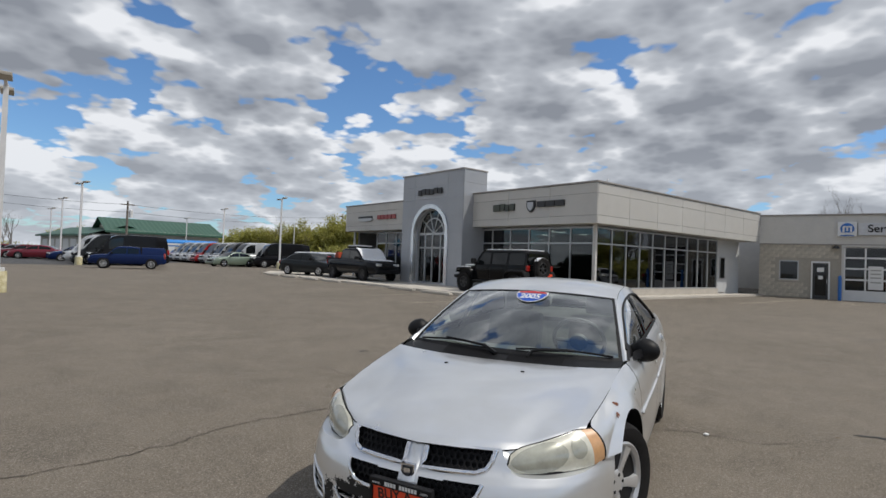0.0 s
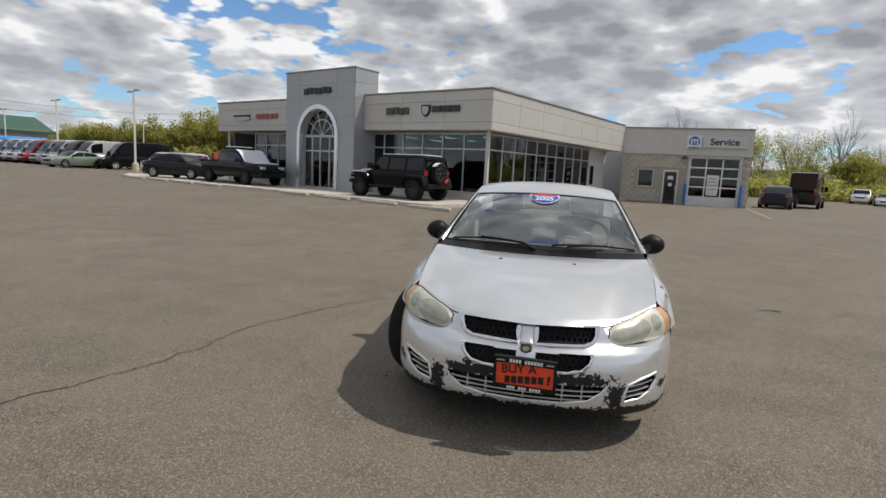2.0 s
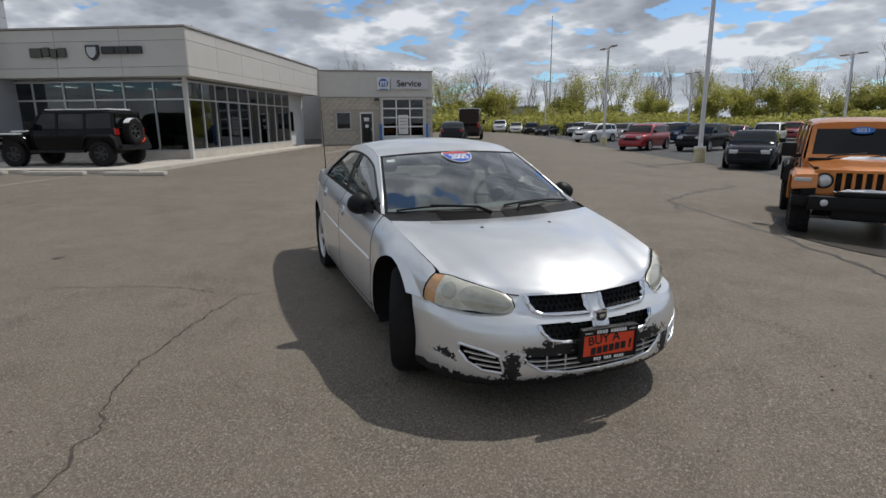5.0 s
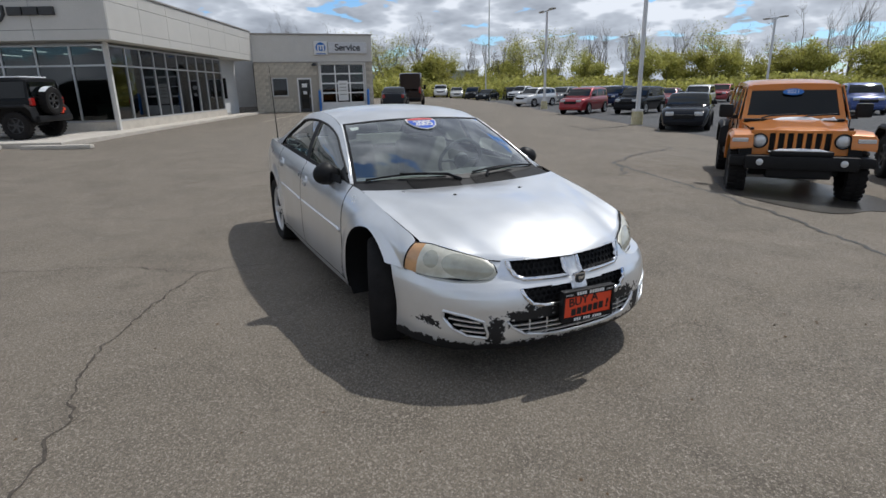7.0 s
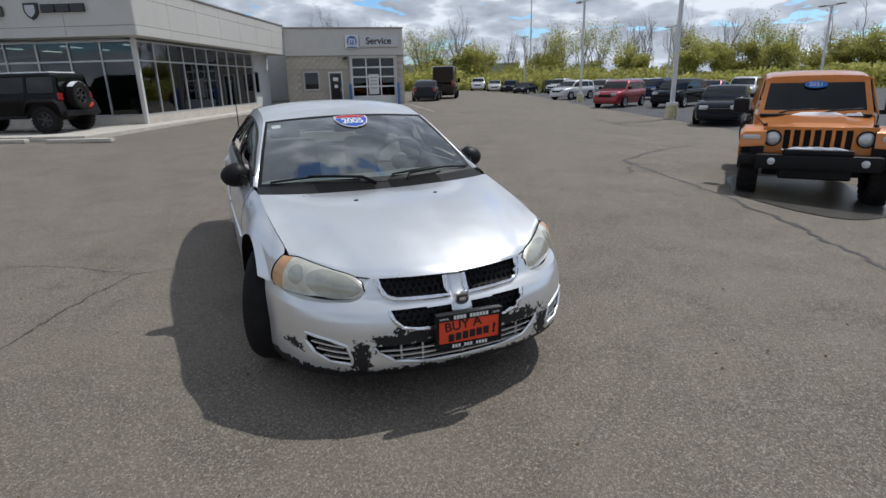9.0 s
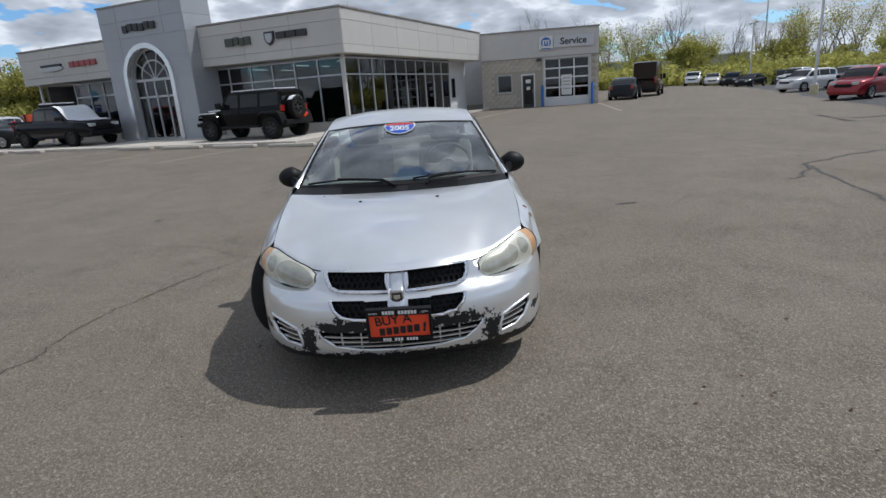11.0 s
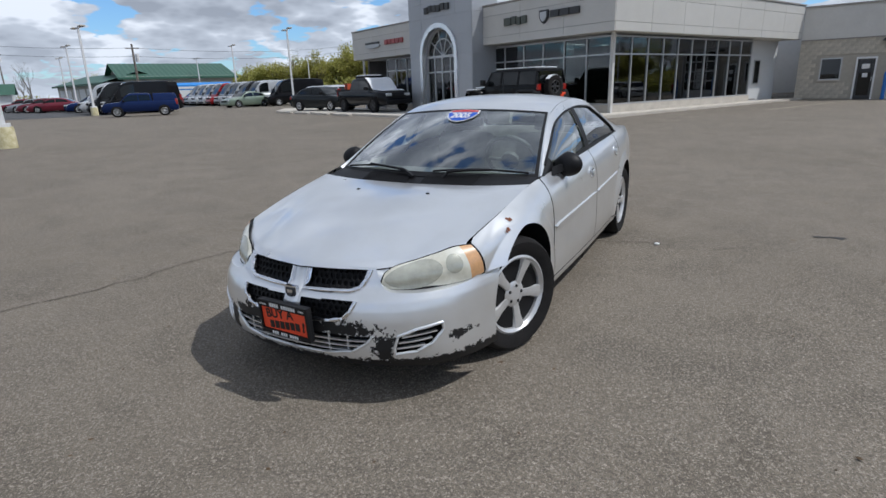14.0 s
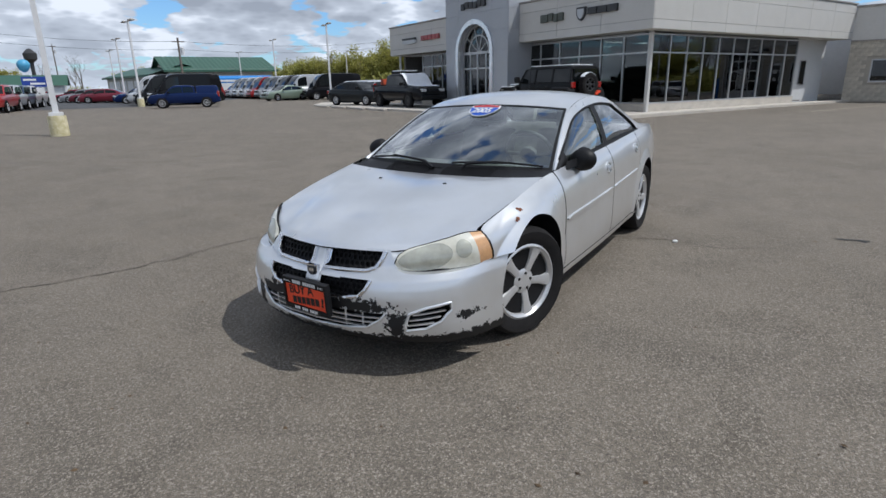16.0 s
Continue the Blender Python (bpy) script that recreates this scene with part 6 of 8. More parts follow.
def barn():
    t = thing("barn", pose(-36.4, 92.7, 0.1, 0, 0, 218.8), "long cream metal barn with a green roof", "building")
    Lb, Wb, e, r = 15.6, 15.0, 4.2, 6.3
    # x along the ridge, near wall at y = 0
    part("long_wall", boxes((0, Lb, -0.2, 0.0, 0, e)), M_BARN, t)
    bm = bmesh.new()
    for x in (0.1, Lb - 0.1):
        bm.faces.new([bm.verts.new((x, y, z)) for y, z in ((0, 0), (0, e), (-Wb / 2, r), (-Wb, e), (-Wb, 0))])
    part("gable_wall", bm, M_BARN, t)
    for sg in (1, -1):
        bm = bmesh.new()
        y0, y1 = (0.7, -Wb / 2) if sg > 0 else (-Wb - 0.7, -Wb / 2)
        n = 50
        vs = []
        for k in range(n + 1):
            x = lerp(-0.8, Lb + 0.8, k / n)
            lift = 0.05 if k % 2 else 0.0
            vs.append([bm.verts.new((x, y0, e - 0.25 + lift)), bm.verts.new((x, y1, r + lift))])
        for a, b in zip(vs, vs[1:]):
            bm.faces.new((a[0], b[0], b[1], a[1]))
        part("roof_slope", bm, M_ROOFGREEN, t, "ribbed green metal roof")
    part("eave_trim", boxes((-0.8, Lb + 0.8, 0.62, 0.75, e - 0.45, e - 0.18)), M_ROOFGREEN, t)
    for k in range(4):
        part("overhead_door", boxes((1.5 + 2.6 * k, 3.3 + 2.6 * k, -0.02, 0.05, 0, 2.6)), M_WHITE, t)
    # lower front building with the gable porch
    lo = thing("sales_office", pose(-50.9, 82.3, 0.1, 0, 0, 137.9), "cream office with green gabled roof and garage doors", "building")
    part("wall", boxes((0, 28, -9, 0, 0, 3.5)), M_BARN, lo)
    bm = bmesh.new()
    for y0, y1 in ((0.7, -4.5), (-9.7, -4.5)):
        vs = [bm.verts.new(p) for p in ((-0.5, y0, 3.4), (28.5, y0, 3.4), (28.5, y1, 5.0), (-0.5, y1, 5.0))]
        bm.faces.new(vs)
    part("roof", bm, M_ROOFGREEN, lo)
    part("eave_board", boxes((-0.5, 28.5, 0.62, 0.74, 3.15, 3.45)), M_ROOFGREEN, lo)
    for k in range(6):
        part("garage_door", boxes((3 + 4.1 * k, 6.0 + 4.1 * k, -0.02, 0.05, 0, 2.7)), M_WHITE, lo)
    aw = thing("blue_awning", pose(-33.5, 84.6, 0.1, 0, 0, 217), "bright blue awning sign with pale unreadable bars", "awning")
    bm = bmesh.new()
    vs = [[bm.verts.new((x, y, z)) for y, z in ((0.0, 2.0), (0.25, 2.0), (0.25, 2.65), (-0.1, 3.0), (-0.4, 3.0), (-0.4, 2.0))] for x in (0, 11.2)]
    for k in range(6):
        bm.faces.new((vs[0][k], vs[0][(k + 1) % 6], vs[1][(k + 1) % 6], vs[1][k]))
    bm.faces.new(vs[0])
    bm.faces.new(vs[1])
    part("canopy", bm, M_BANNER, aw)
    part("caption_bar", boxes((2.2, 4.4, 0.25, 0.28, 2.16, 2.46), (4.8, 7.6, 0.25, 0.28, 2.16, 2.46)), M_WHITE, aw)
    for x in (0.2, 3.8, 7.4, 11.0):
        part("post", boxes((x - 0.06, x + 0.06, 0.0, 0.12, 0, 2.0)), M_DARK, aw)


barn()
# low white building across the road
wb = thing("low_house", pose(-70, 88, 0.1, 0, 0, 215), "low white house with grey-green roof", "building")
part("wall", boxes((0, 17, -6, 0, 0, 2.3)), M_WHITE, wb)
bm = bmesh.new()
bm.faces.new([bm.verts.new(p) for p in ((-0.6, 0.5, 2.2), (17.6, 0.5, 2.2), (17.6, -3, 3.9), (-0.6, -3, 3.9))])
bm.faces.new([bm.verts.new(p) for p in ((-0.6, -6.5, 2.2), (17.6, -6.5, 2.2), (17.6, -3, 3.9), (-0.6, -3, 3.9))])
part("roof", bm, M_ROOFGREEN, wb)
bm = bmesh.new()
for x in (0.05, 16.95):
    bm.faces.new([bm.verts.new((x, y, z)) for y, z in ((0, 2.2), (-3, 3.8), (-6, 2.2))])
part("gable", bm, M_WHITE, wb)
# roadside pole sign with balloon
ps = thing("pole_sign", pose(-38.4, 45.4, -1.0, 0, 0, 38), "blue roadside sign panel with white bars on a post", "sign")
part("post", boxes((-0.1, 0.1, -0.1, 0.1, 1.0, 3.0)), M_DARK, ps)
part("panel", boxes((-0.88, 0.88, -0.12, 0.12, 2.8, 3.62), bevel=0.02), M_SIGNBLUE, ps)
part("caption_bar", boxes((-0.75, 0.15, -0.14, -0.121, 3.30, 3.46), (-0.3, 0.75, -0.14, -0.121, 2.98, 3.14)), M_WHITE, ps)
part("lower_panel", boxes((-0.6, 0.6, -0.12, 0.12, 2.15, 2.72)), M_WHITE, ps)
bl = thing("balloon", pose(-38.9, 45.2, 3.55), "round pale blue balloon above the roadside sign", "balloon")
bm = bmesh.new()
bmesh.ops.create_uvsphere(bm, u_segments=20, v_segments=14, radius=0.48)
for v in bm.verts:
    if v.co.z < 0:
        v.co.x *= 1 + v.co.z * 0.35
        v.co.y *= 1 + v.co.z * 0.35
        v.co.z *= 1.2
part("envelope", bm, material("pale_blue_vinyl", (0.10, 0.38, 0.60), 0.4), bl, smooth=True)
bm = bmesh.new()
tube(bm, [(0, 0, -0.5), (0.45, 0.18, -0.95)], 0.02)
part("tether", bm, M_WHITE, bl)
# utility poles and wires
for x, y, h in ((-36.3, 65.1, 7.0), (-62.0, 58.0, 9.0), (-95, 118, 11), (-18, 105, 9.5)):
    u = thing("utility_pole", pose(x, y, 0.1, 0, 0, 30), "grey wooden utility pole with transformer", "utility pole", "utility poles")
    bm = bmesh.new()
    tube(bm, [(0, 0, 0), (0, 0, h)], [0.16, 0.10], 8)
    part("pole", bm, M_BARK, u, smooth=True)
    part("crossarm", boxes((-0.7, 0.7, -0.06, 0.06, h - 0.5, h - 0.38)), M_BARK, u)
    bm = bmesh.new()
    lathe(bm, [(0.2, 0), (0.2, 0.8), (0.05, 0.9)], 12, Matrix.Translation((0.36, 0, h - 1.9)))
    part("transformer", bm, M_POLE, u, smooth=True)
bm = bmesh.new()
for dz in (0, -0.9):
    tube(bm, [(lerp(-36.3, -18, k / 12), lerp(65.1, 105, k / 12), 6.7 + 2.4 * k / 12 + dz - 3.0 * (k / 12) * (1 - k / 12)) for k in range(13)], 0.022, 4)
    tube(bm, [(lerp(-62, -36.3, k / 12), lerp(58, 65.1, k / 12), 8.7 - 2.0 * k / 12 + dz - 2.4 * (k / 12) * (1 - k / 12)) for k in range(13)], 0.022, 4)
tagged(part("overhead_wire", bm, M_DARK), "slack overhead wires between utility poles", "wire", kind="stuff")
for x, y, h in ((118, 78, 26), (-118, 118, 24)):
    m_ = thing("radio_mast", pose(x, y, 0), "thin grey radio mast on the skyline", "mast", "masts")
    bm = bmesh.new()
    tube(bm, [(0, 0, 0), (0, 0, h)], [0.22, 0.10], 5)
    part("shaft", bm, M_POLE, m_)
tw = thing("water_tower", pose(-128, 150, 0), "dark round water tower on the skyline", "tower")
bm = bmesh.new()
lathe(bm, [(0.5, 0), (0.5, 9), (1.6, 10), (1.7, 11.5), (0.6, 12.6), (0.1, 12.8)], 14)
part("tank", bm, M_DARK, tw, smooth=True)
fb = thing("far_warehouse", pose(112, 96, 0.1, 0, 0, -44), "low dark warehouse beyond the trees", "building")
part("wall", boxes((-16, 16, 0, 12, 0, 5.2)), M_CABIN, fb)
part("roof_edge", boxes((-16.2, 16.2, -0.3, 12, 5.2, 5.5)), M_WHITE, fb)

# ---- trees ----


def branch(bm, rng, p, d, length, rad, depth, tips, spread=0.55, droop=0.0, sides=5):
    n = 3
    pts, rads = [p.copy()], [rad]
    for k in range(n):
        d = (d + Vector((rng.gauss(0, 0.13), rng.gauss(0, 0.13), rng.gauss(0.03, 0.08) - droop))).normalized()
        p = p + d * (length / n)
        pts.append(p.copy())
        rads.append(rad * (1 - 0.12 * (k + 1)))
    tube(bm, pts, rads, max(3, sides), cap=False)
    tips.extend(pts[2:])
    if depth == 0:
        return
    for k in range(rng.choice((2, 3, 3))):
        q = pts[rng.choice((1, 2, 3))] if k else pts[-1]
        a = rng.uniform(0, 6.28)
        side = d.orthogonal().normalized()
        side = Matrix.Rotation(a, 3, d) @ side
        nd = (d + side * rng.uniform(spread * 0.6, spread * 1.4) + Vector((0, 0, 0.18))).normalized()
        branch(bm, rng, q, nd, length * rng.uniform(0.6, 0.82), rads[-1] * 0.80, depth - 1, tips, spread, droop, sides - 1)


def leaf_mesh(name, rng, tips, per, size, spread, mat):
    vs, fs = [], []
    for p in tips:
        for _ in range(per):
            c = p + Vector((rng.gauss(0, spread), rng.gauss(0, spread), rng.gauss(0, spread * 0.8)))
            s = size * rng.uniform(0.6, 1.4)
            a = Vector((rng.gauss(0, 1), rng.gauss(0, 1), rng.gauss(0, 1))).normalized()
            b = a.orthogonal().normalized() * s * 0.55
            b = Matrix.Rotation(rng.uniform(0, 6.28), 3, a) @ b
            c2 = a.cross(b).normalized() * s
            i = len(vs)
            vs += [c - c2, c + b, c + c2, c - b]
            fs.append((i, i + 1, i + 2, i + 3))
    return mesh_of(name, vs, fs, mat)


def tree(seed, height, depth, leafy, m, label, group, mat=None, spread=0.55, stems=1, size=0.16, per=10):
    rng = random.Random(seed)
    t = thing("tree", m, label, "tree", group)
    bm, tips = bmesh.new(), []
    for s in range(stems):
        d = Vector((rng.gauss(0, 0.10 + 0.22 * (stems > 1)), rng.gauss(0, 0.10 + 0.22 * (stems > 1)), 1)).normalized()
        branch(bm, rng, Vector((rng.gauss(0, 0.2), rng.gauss(0, 0.2), -0.2)), d, height * 0.36, height * (0.016 if leafy else 0.021), depth, tips, spread)
    part("trunk", bm, M_BARK, t)
    if leafy:
        ob = new("crown", leaf_mesh("crown", rng, tips[:: max(1, len(tips) // 380)], per, size, height * 0.055, mat or M_LEAF))
        ob.parent = t
    return t


far = pose(0, 0, -90)
green = [tree(11 + k, 6.5, 4, True, far, "young tree in yellow-green spring leaf", "trees behind the lot", M_LEAF if k % 2 == 0 else M_LEAF2, 0.5, 3 + k % 2, 0.15, 9) for k in range(4)]
bare = [tree(41 + k, 9.5, 6, False, far, "bare tree with fine branching twigs", "trees behind the lot", None, 0.36) for k in range(3)]
sparse = [tree(61 + k, 8.0, 4, True, far, "tall tree with the first sparse leaves", "trees behind the lot", M_LEAF, 0.42, 2, 0.085, 7) for k in range(2)]
used = set()
rng = random.Random(77)


def plant(src, x, y, k, turn=None):
    m = pose(x, y, gz(x, y) - 0.05, 0, 0, rng.uniform(0, 360) if turn is None else turn)
    if src.name not in used:
        used.add(src.name)
        src.matrix_basis = m @ Matrix.Scale(k, 4)
        return src
    c = copy_thing(src, m)
    c.scale = (k, k, k)
    return c


# wood along the right: an arc behind the lot
for k in range(64):
    a = lerp(58, -22, k / 63) + rng.uniform(-0.8, 0.8)
    r = 90 + rng.uniform(-3, 7) + 8 * math.sin(radians(a * 2))
    x, y = r * math.cos(radians(a)), r * math.sin(radians(a))
    if k % 3 != 1:
        plant(green[k % 4], x, y, rng.uniform(0.55, 1.1))
    plant(bare[k % 3] if k % 5 else sparse[(k // 5) % 2], x * 1.08 + rng.uniform(-2, 2), y * 1.08, rng.uniform(0.8, 1.35))
# taller bare trees stand behind them
for k in range(24):
    a = lerp(57, -20, k / 23) + rng.uniform(-1, 1)
    r = 102 + rng.uniform(-3, 5)
    plant((bare + sparse)[k % 5], r * math.cos(radians(a)), r * math.sin(radians(a)), rng.uniform(1.0, 1.5))
# wood behind the showroom's left end
for k in range(30):
    f = k / 29
    x, y = lerp(-46, 6, f) + rng.uniform(-1.5, 1.5), lerp(118, 92, f) + rng.uniform(-3, 3)
    plant(green[(k * 3) % 4], x, y, rng.uniform(0.9, 1.2) * lerp(0.75, 1.55, f))
    if k % 2:
        plant(sparse[k // 2 % 2] if k % 4 == 1 else bare[k % 3], x + 2, y - 2, rng.uniform(0.75, 1.1) * lerp(0.65, 1.25, f))
# trees far off on the left skyline
for k in range(16):
    x, y = lerp(-170, -95, k / 15), lerp(95, 150, k / 15) + rng.uniform(-6, 6)
    plant((green + bare)[k % 7], x, y, rng.uniform(0.8, 1.3))


def hedge(name, pts, height, depth, count, mat, label, seed):
    """A ragged belt of scrub: many small leaves heaped in uneven clumps."""
    rng = random.Random(seed)
    vs, fs = [], []
    for _ in range(count):
        s = rng.random() * (len(pts) - 1)
        i = int(s)
        p = Vector((*pts[i], 0)).lerp(Vector((*pts[i + 1], 0)), s - i)
        h = height * (0.55 + 0.5 * noise.noise(Vector((p.x * 0.16, p.y * 0.16, seed))) + 0.35 * noise.noise(Vector((p.x * 0.5, p.y * 0.5, seed + 3))))
        z = max(0.02, abs(rng.random() ** 0.7) * max(0.6, h))
        c = p + Vector((rng.gauss(0, depth), rng.gauss(0, depth), z + gz(p.x, p.y)))
        q = rng.uniform(0.16, 0.36)
        a = Vector((rng.gauss(0, 1), rng.gauss(0, 1), rng.gauss(0, 1))).normalized()
        b = a.orthogonal().normalized() * q * 0.6
        e = a.cross(b).normalized() * q
        j = len(vs)
        vs += [c - e, c + b, c + e, c - b]
        fs.append((j, j + 1, j + 2, j + 3))
    tagged(new(name, mesh_of(name, vs, fs, mat)), label, "shrubs", kind="stuff")


arc = [(86 * math.cos(radians(a)), 86 * math.sin(radians(a))) for a in range(60, -26, -6)]
hedge("scrub", arc, 3.9, 2.0, 30000, M_LEAF, "ragged yellow-green scrub along the lot's edge", 4)
hedge("scrub", [(x * 1.06, y * 1.06) for x, y in arc], 4.6, 2.2, 18000, M_LEAF2, "darker scrub behind the edge of the lot", 9)
hedge("scrub", [(-46, 112), (-30, 104), (-14, 97), (0, 90), (8, 86)], 4.0, 2.0, 9000, M_LEAF, "scrub behind the far row of vans", 15)
hedge("scrub", [(-190, 110), (-150, 125), (-110, 150)], 4.0, 3.0, 3000, M_LEAF2, "dark scrub on the skyline", 19)

# ---- the silver sedan ----
# Car space: X runs back from the nose badge, Y to the car's left, Z up.
HERO = pose(-0.128, 2.472, 0.0, 0, 0, math.degrees(math.atan2(-0.8995, -0.437)))
hero = thing("silver_sedan", HERO, "silver four-door sedan with peeling bumper paint and hazed headlights", "car")


def silver_paint(name, chips=False):
    mat = bpy.data.materials.new(name)
    mat.use_nodes = True
    nt = mat.node_tree
    N, K = nt.nodes.new, nt.links.new
    b = nt.nodes["Principled BSDF"]
    tc = N("ShaderNodeTexCoord")

    def noise_(s, d, r=0.6):
        n = N("ShaderNodeTexNoise")
        n.inputs["Scale"].default_value, n.inputs["Detail"].default_value, n.inputs["Roughness"].default_value = s, d, r
        K(tc.outputs["Object"], n.inputs["Vector"])
        return n.outputs["Fac"]

    def calc(op, a, c=0.0, clamp=False):
        n = N("ShaderNodeMath")
        n.operation, n.use_clamp = op, clamp
        for k, v in enumerate((a, c)):
            if isinstance(v, (int, float)):
                n.inputs[k].default_value = v
            else:
                K(v, n.inputs[k])
        return n.outputs[0]

    def ramp(v, a, c, p0, p1):
        r = N("ShaderNodeValToRGB")
        r.color_ramp.elements[0].position, r.color_ramp.elements[1].position = p0, p1
        r.color_ramp.elements[0].color, r.color_ramp.elements[1].color = (*a, 1), (*c, 1)
        K(v, r.inputs[0])
        return r.outputs[0]

    flake = ramp(noise_(1.1, 3), (0.77, 0.785, 0.80), (0.81, 0.825, 0.84), 0.35, 0.65)
    dust = ramp(noise_(3.5, 6), (0.95, 0.945, 0.93), (1.0, 1.0, 1.0), 0.35, 0.6)
    m = N("ShaderNodeMix")
    m.data_type, m.blend_type = "RGBA", "MULTIPLY"
    m.inputs[0].default_value = 1.0
    K(flake, m.inputs[6])
    K(dust, m.inputs[7])
    col = m.outputs[2]
    rough = ramp(noise_(2.2, 5), (0.27, 0.27, 0.27), (0.36, 0.36, 0.36), 0.3, 0.7)
    metal, coat = 0.72, 0.8
    if chips:
        sep = N("ShaderNodeSeparateXYZ")
        K(tc.outputs["Object"], sep.inputs[0])
        z, y = sep.outputs[2], calc("ABSOLUTE", sep.outputs[1])
        n1 = calc("SUBTRACT", noise_(24, 7, 0.68), 0.5)
        n2 = calc("SUBTRACT", noise_(60, 5, 0.7), 0.5)
        both = calc("ADD", calc("MULTIPLY", n1, 0.22), calc("MULTIPLY", n2, 0.10))
        # the worn band round the lower opening, the scraped lip, and scuffs by the side vents
        band = calc("SUBTRACT", calc("SUBTRACT", calc("ADD", both, 0.050), calc("ABSOLUTE", calc("SUBTRACT", z, 0.378))), calc("MULTIPLY", calc("MAXIMUM", calc("SUBTRACT", y, 0.31), 0.0), 0.36))
        lip = calc("SUBTRACT", calc("ADD", calc("MULTIPLY", both, 0.55), 0.232), z)
        dy, dz = calc("MULTIPLY", calc("SUBTRACT", y, 0.472), 1.35), calc("MULTIPLY", calc("SUBTRACT", z, 0.288), 0.8)
        scuff = calc("SUBTRACT", calc("ADD", both, 0.060), calc("SQRT", calc("ADD", calc("MULTIPLY", dy, dy), calc("MULTIPLY", dz, dz))))
        ey, ez = calc("MULTIPLY", calc("SUBTRACT", y, 0.735), 0.8), calc("MULTIPLY", calc("SUBTRACT", z, 0.325), 1.3)
        scuff2 = calc("SUBTRACT", calc("ADD", calc("MULTIPLY", both, 0.7), 0.024), calc("SQRT", calc("ADD", calc("MULTIPLY", ey, ey), calc("MULTIPLY", ez, ez))))
        speck = calc("SUBTRACT", calc("MULTIPLY", n2, 0.5), calc("ADD", calc("MULTIPLY", calc("ABSOLUTE", calc("SUBTRACT", z, 0.38)), 1.2), 0.100))
        worst = calc("MAXIMUM", calc("MAXIMUM", band, lip), calc("MAXIMUM", calc("MAXIMUM", scuff, scuff2), speck))
        mask = calc("MULTIPLY", worst, 400.0, True)
        mc = N("ShaderNodeMix")
        mc.data_type = "RGBA"
        mc.inputs[7].default_value = (0.008, 0.008, 0.009, 1)
        K(mask, mc.inputs[0])
        K(col, mc.inputs[6])
        col = mc.outputs[2]
        mr = N("ShaderNodeMix")
        mr.data_type = "FLOAT"
        mr.inputs[3].default_value = 0.6
        K(mask, mr.inputs[0])
        K(rough, mr.inputs[2])
        rough = mr.outputs[0]
        keep = calc("SUBTRACT", 1.0, mask)
        K(calc("MULTIPLY", keep, metal), b.inputs["Metallic"])
        K(calc("MULTIPLY", keep, coat), b.inputs["Coat Weight"])
        bu = N("ShaderNodeBump")
        bu.inputs["Strength"].default_value, bu.inputs["Distance"].default_value = 0.4, 0.002
        K(keep, bu.inputs["Height"])
        K(bu.outputs[0], b.inputs["Normal"])
    else:
        b.inputs["Metallic"].default_value, b.inputs["Coat Weight"].default_value = metal, coat
    b.inputs["Coat Roughness"].default_value = 0.08
    K(col, b.inputs["Base Color"])
    K(rough, b.inputs["Roughness"])
    return mat


M_SILVER = silver_paint("silver_metallic_paint")
M_BUMPER = silver_paint("peeling_silver_paint", True)
M_LENS = material("hazed_lens", (0.56, 0.54, 0.43), 0.30, vary=0.14, scale=9, coat=1.0, tint=(0.66, 0.65, 0.57), detail_mix=0.1)
M_LENS2 = material("hazed_reflector", (0.44, 0.44, 0.37), 0.24, metal=0.2, vary=0.22, scale=9, coat=1.0, detail_mix=0.1)
M_LENSAMB = material("faded_amber_lens", (0.64, 0.36, 0.17), 0.28, vary=0.18, scale=20, coat=1.0)
M_RUST = material("rust", (0.16, 0.055, 0.025), 0.9, vary=0.4, scale=60)
M_HEADLINER = material("grey_headliner", (0.30, 0.29, 0.27), 0.95, vary=0.06, scale=20)


def C(X, Y, Z):
    return Vector((-X, Y, Z))


def path3(pts):
    """A smooth curve through rows of (parameter, X, Y, Z)."""
    fs = [curve1([(p[0], p[k]) for p in pts]) for k in (1, 2, 3)]
    return lambda t: tuple(f(t) for f in fs)


# shared lines of the body
zbelt = curve1([(0.449, 0.708), (0.80, 0.790), (1.216, 0.867), (1.40, 0.890), (1.70, 0.905), (2.40, 0.935), (3.0, 0.962), (3.5, 0.980), (4.0, 0.985), (4.4, 0.970), (4.62, 0.945)])
yseam = curve1([(0.449, 0.700), (0.80, 0.735), (1.216, 0.750), (1.40, 0.772), (2.40, 0.792), (3.2, 0.785), (3.7, 0.765), (4.3, 0.71), (4.62, 0.65)])
ywide = curve1([(0.449, 0.785), (0.60, 0.832), (0.90, 0.862), (1.30, 0.868), (2.30, 0.878), (3.10, 0.868), (3.62, 0.855), (4.10, 0.812), (4.4, 0.76), (4.62, 0.72)])
AXF, AXR, ARC, AZ = 0.90, 3.62, 0.375, 0.335


def side(X, Z, lift=0.0):
    """The flank of the body."""
    u = max(0.0, zbelt(X) - Z)
    y = yseam(X) + (ywide(X) - yseam(X)) * (1 - math.exp(-(u / 0.085) ** 1.1))
    low = max(0.0, min(1.0, (0.40 - Z) / 0.24))
    y -= 0.045 * low * low
    for ax in (AXF, AXR):
        r = math.hypot(X - ax, Z - AZ)
        k = max(0.0, 1 - (r - ARC) / 0.085) if r >= ARC else 1.0
        y += 0.020 * min(1.0, k) ** 0.7 * (1 if Z > 0.24 else 0.4) if k > 0 else 0
    return C(X, y + lift, Z)


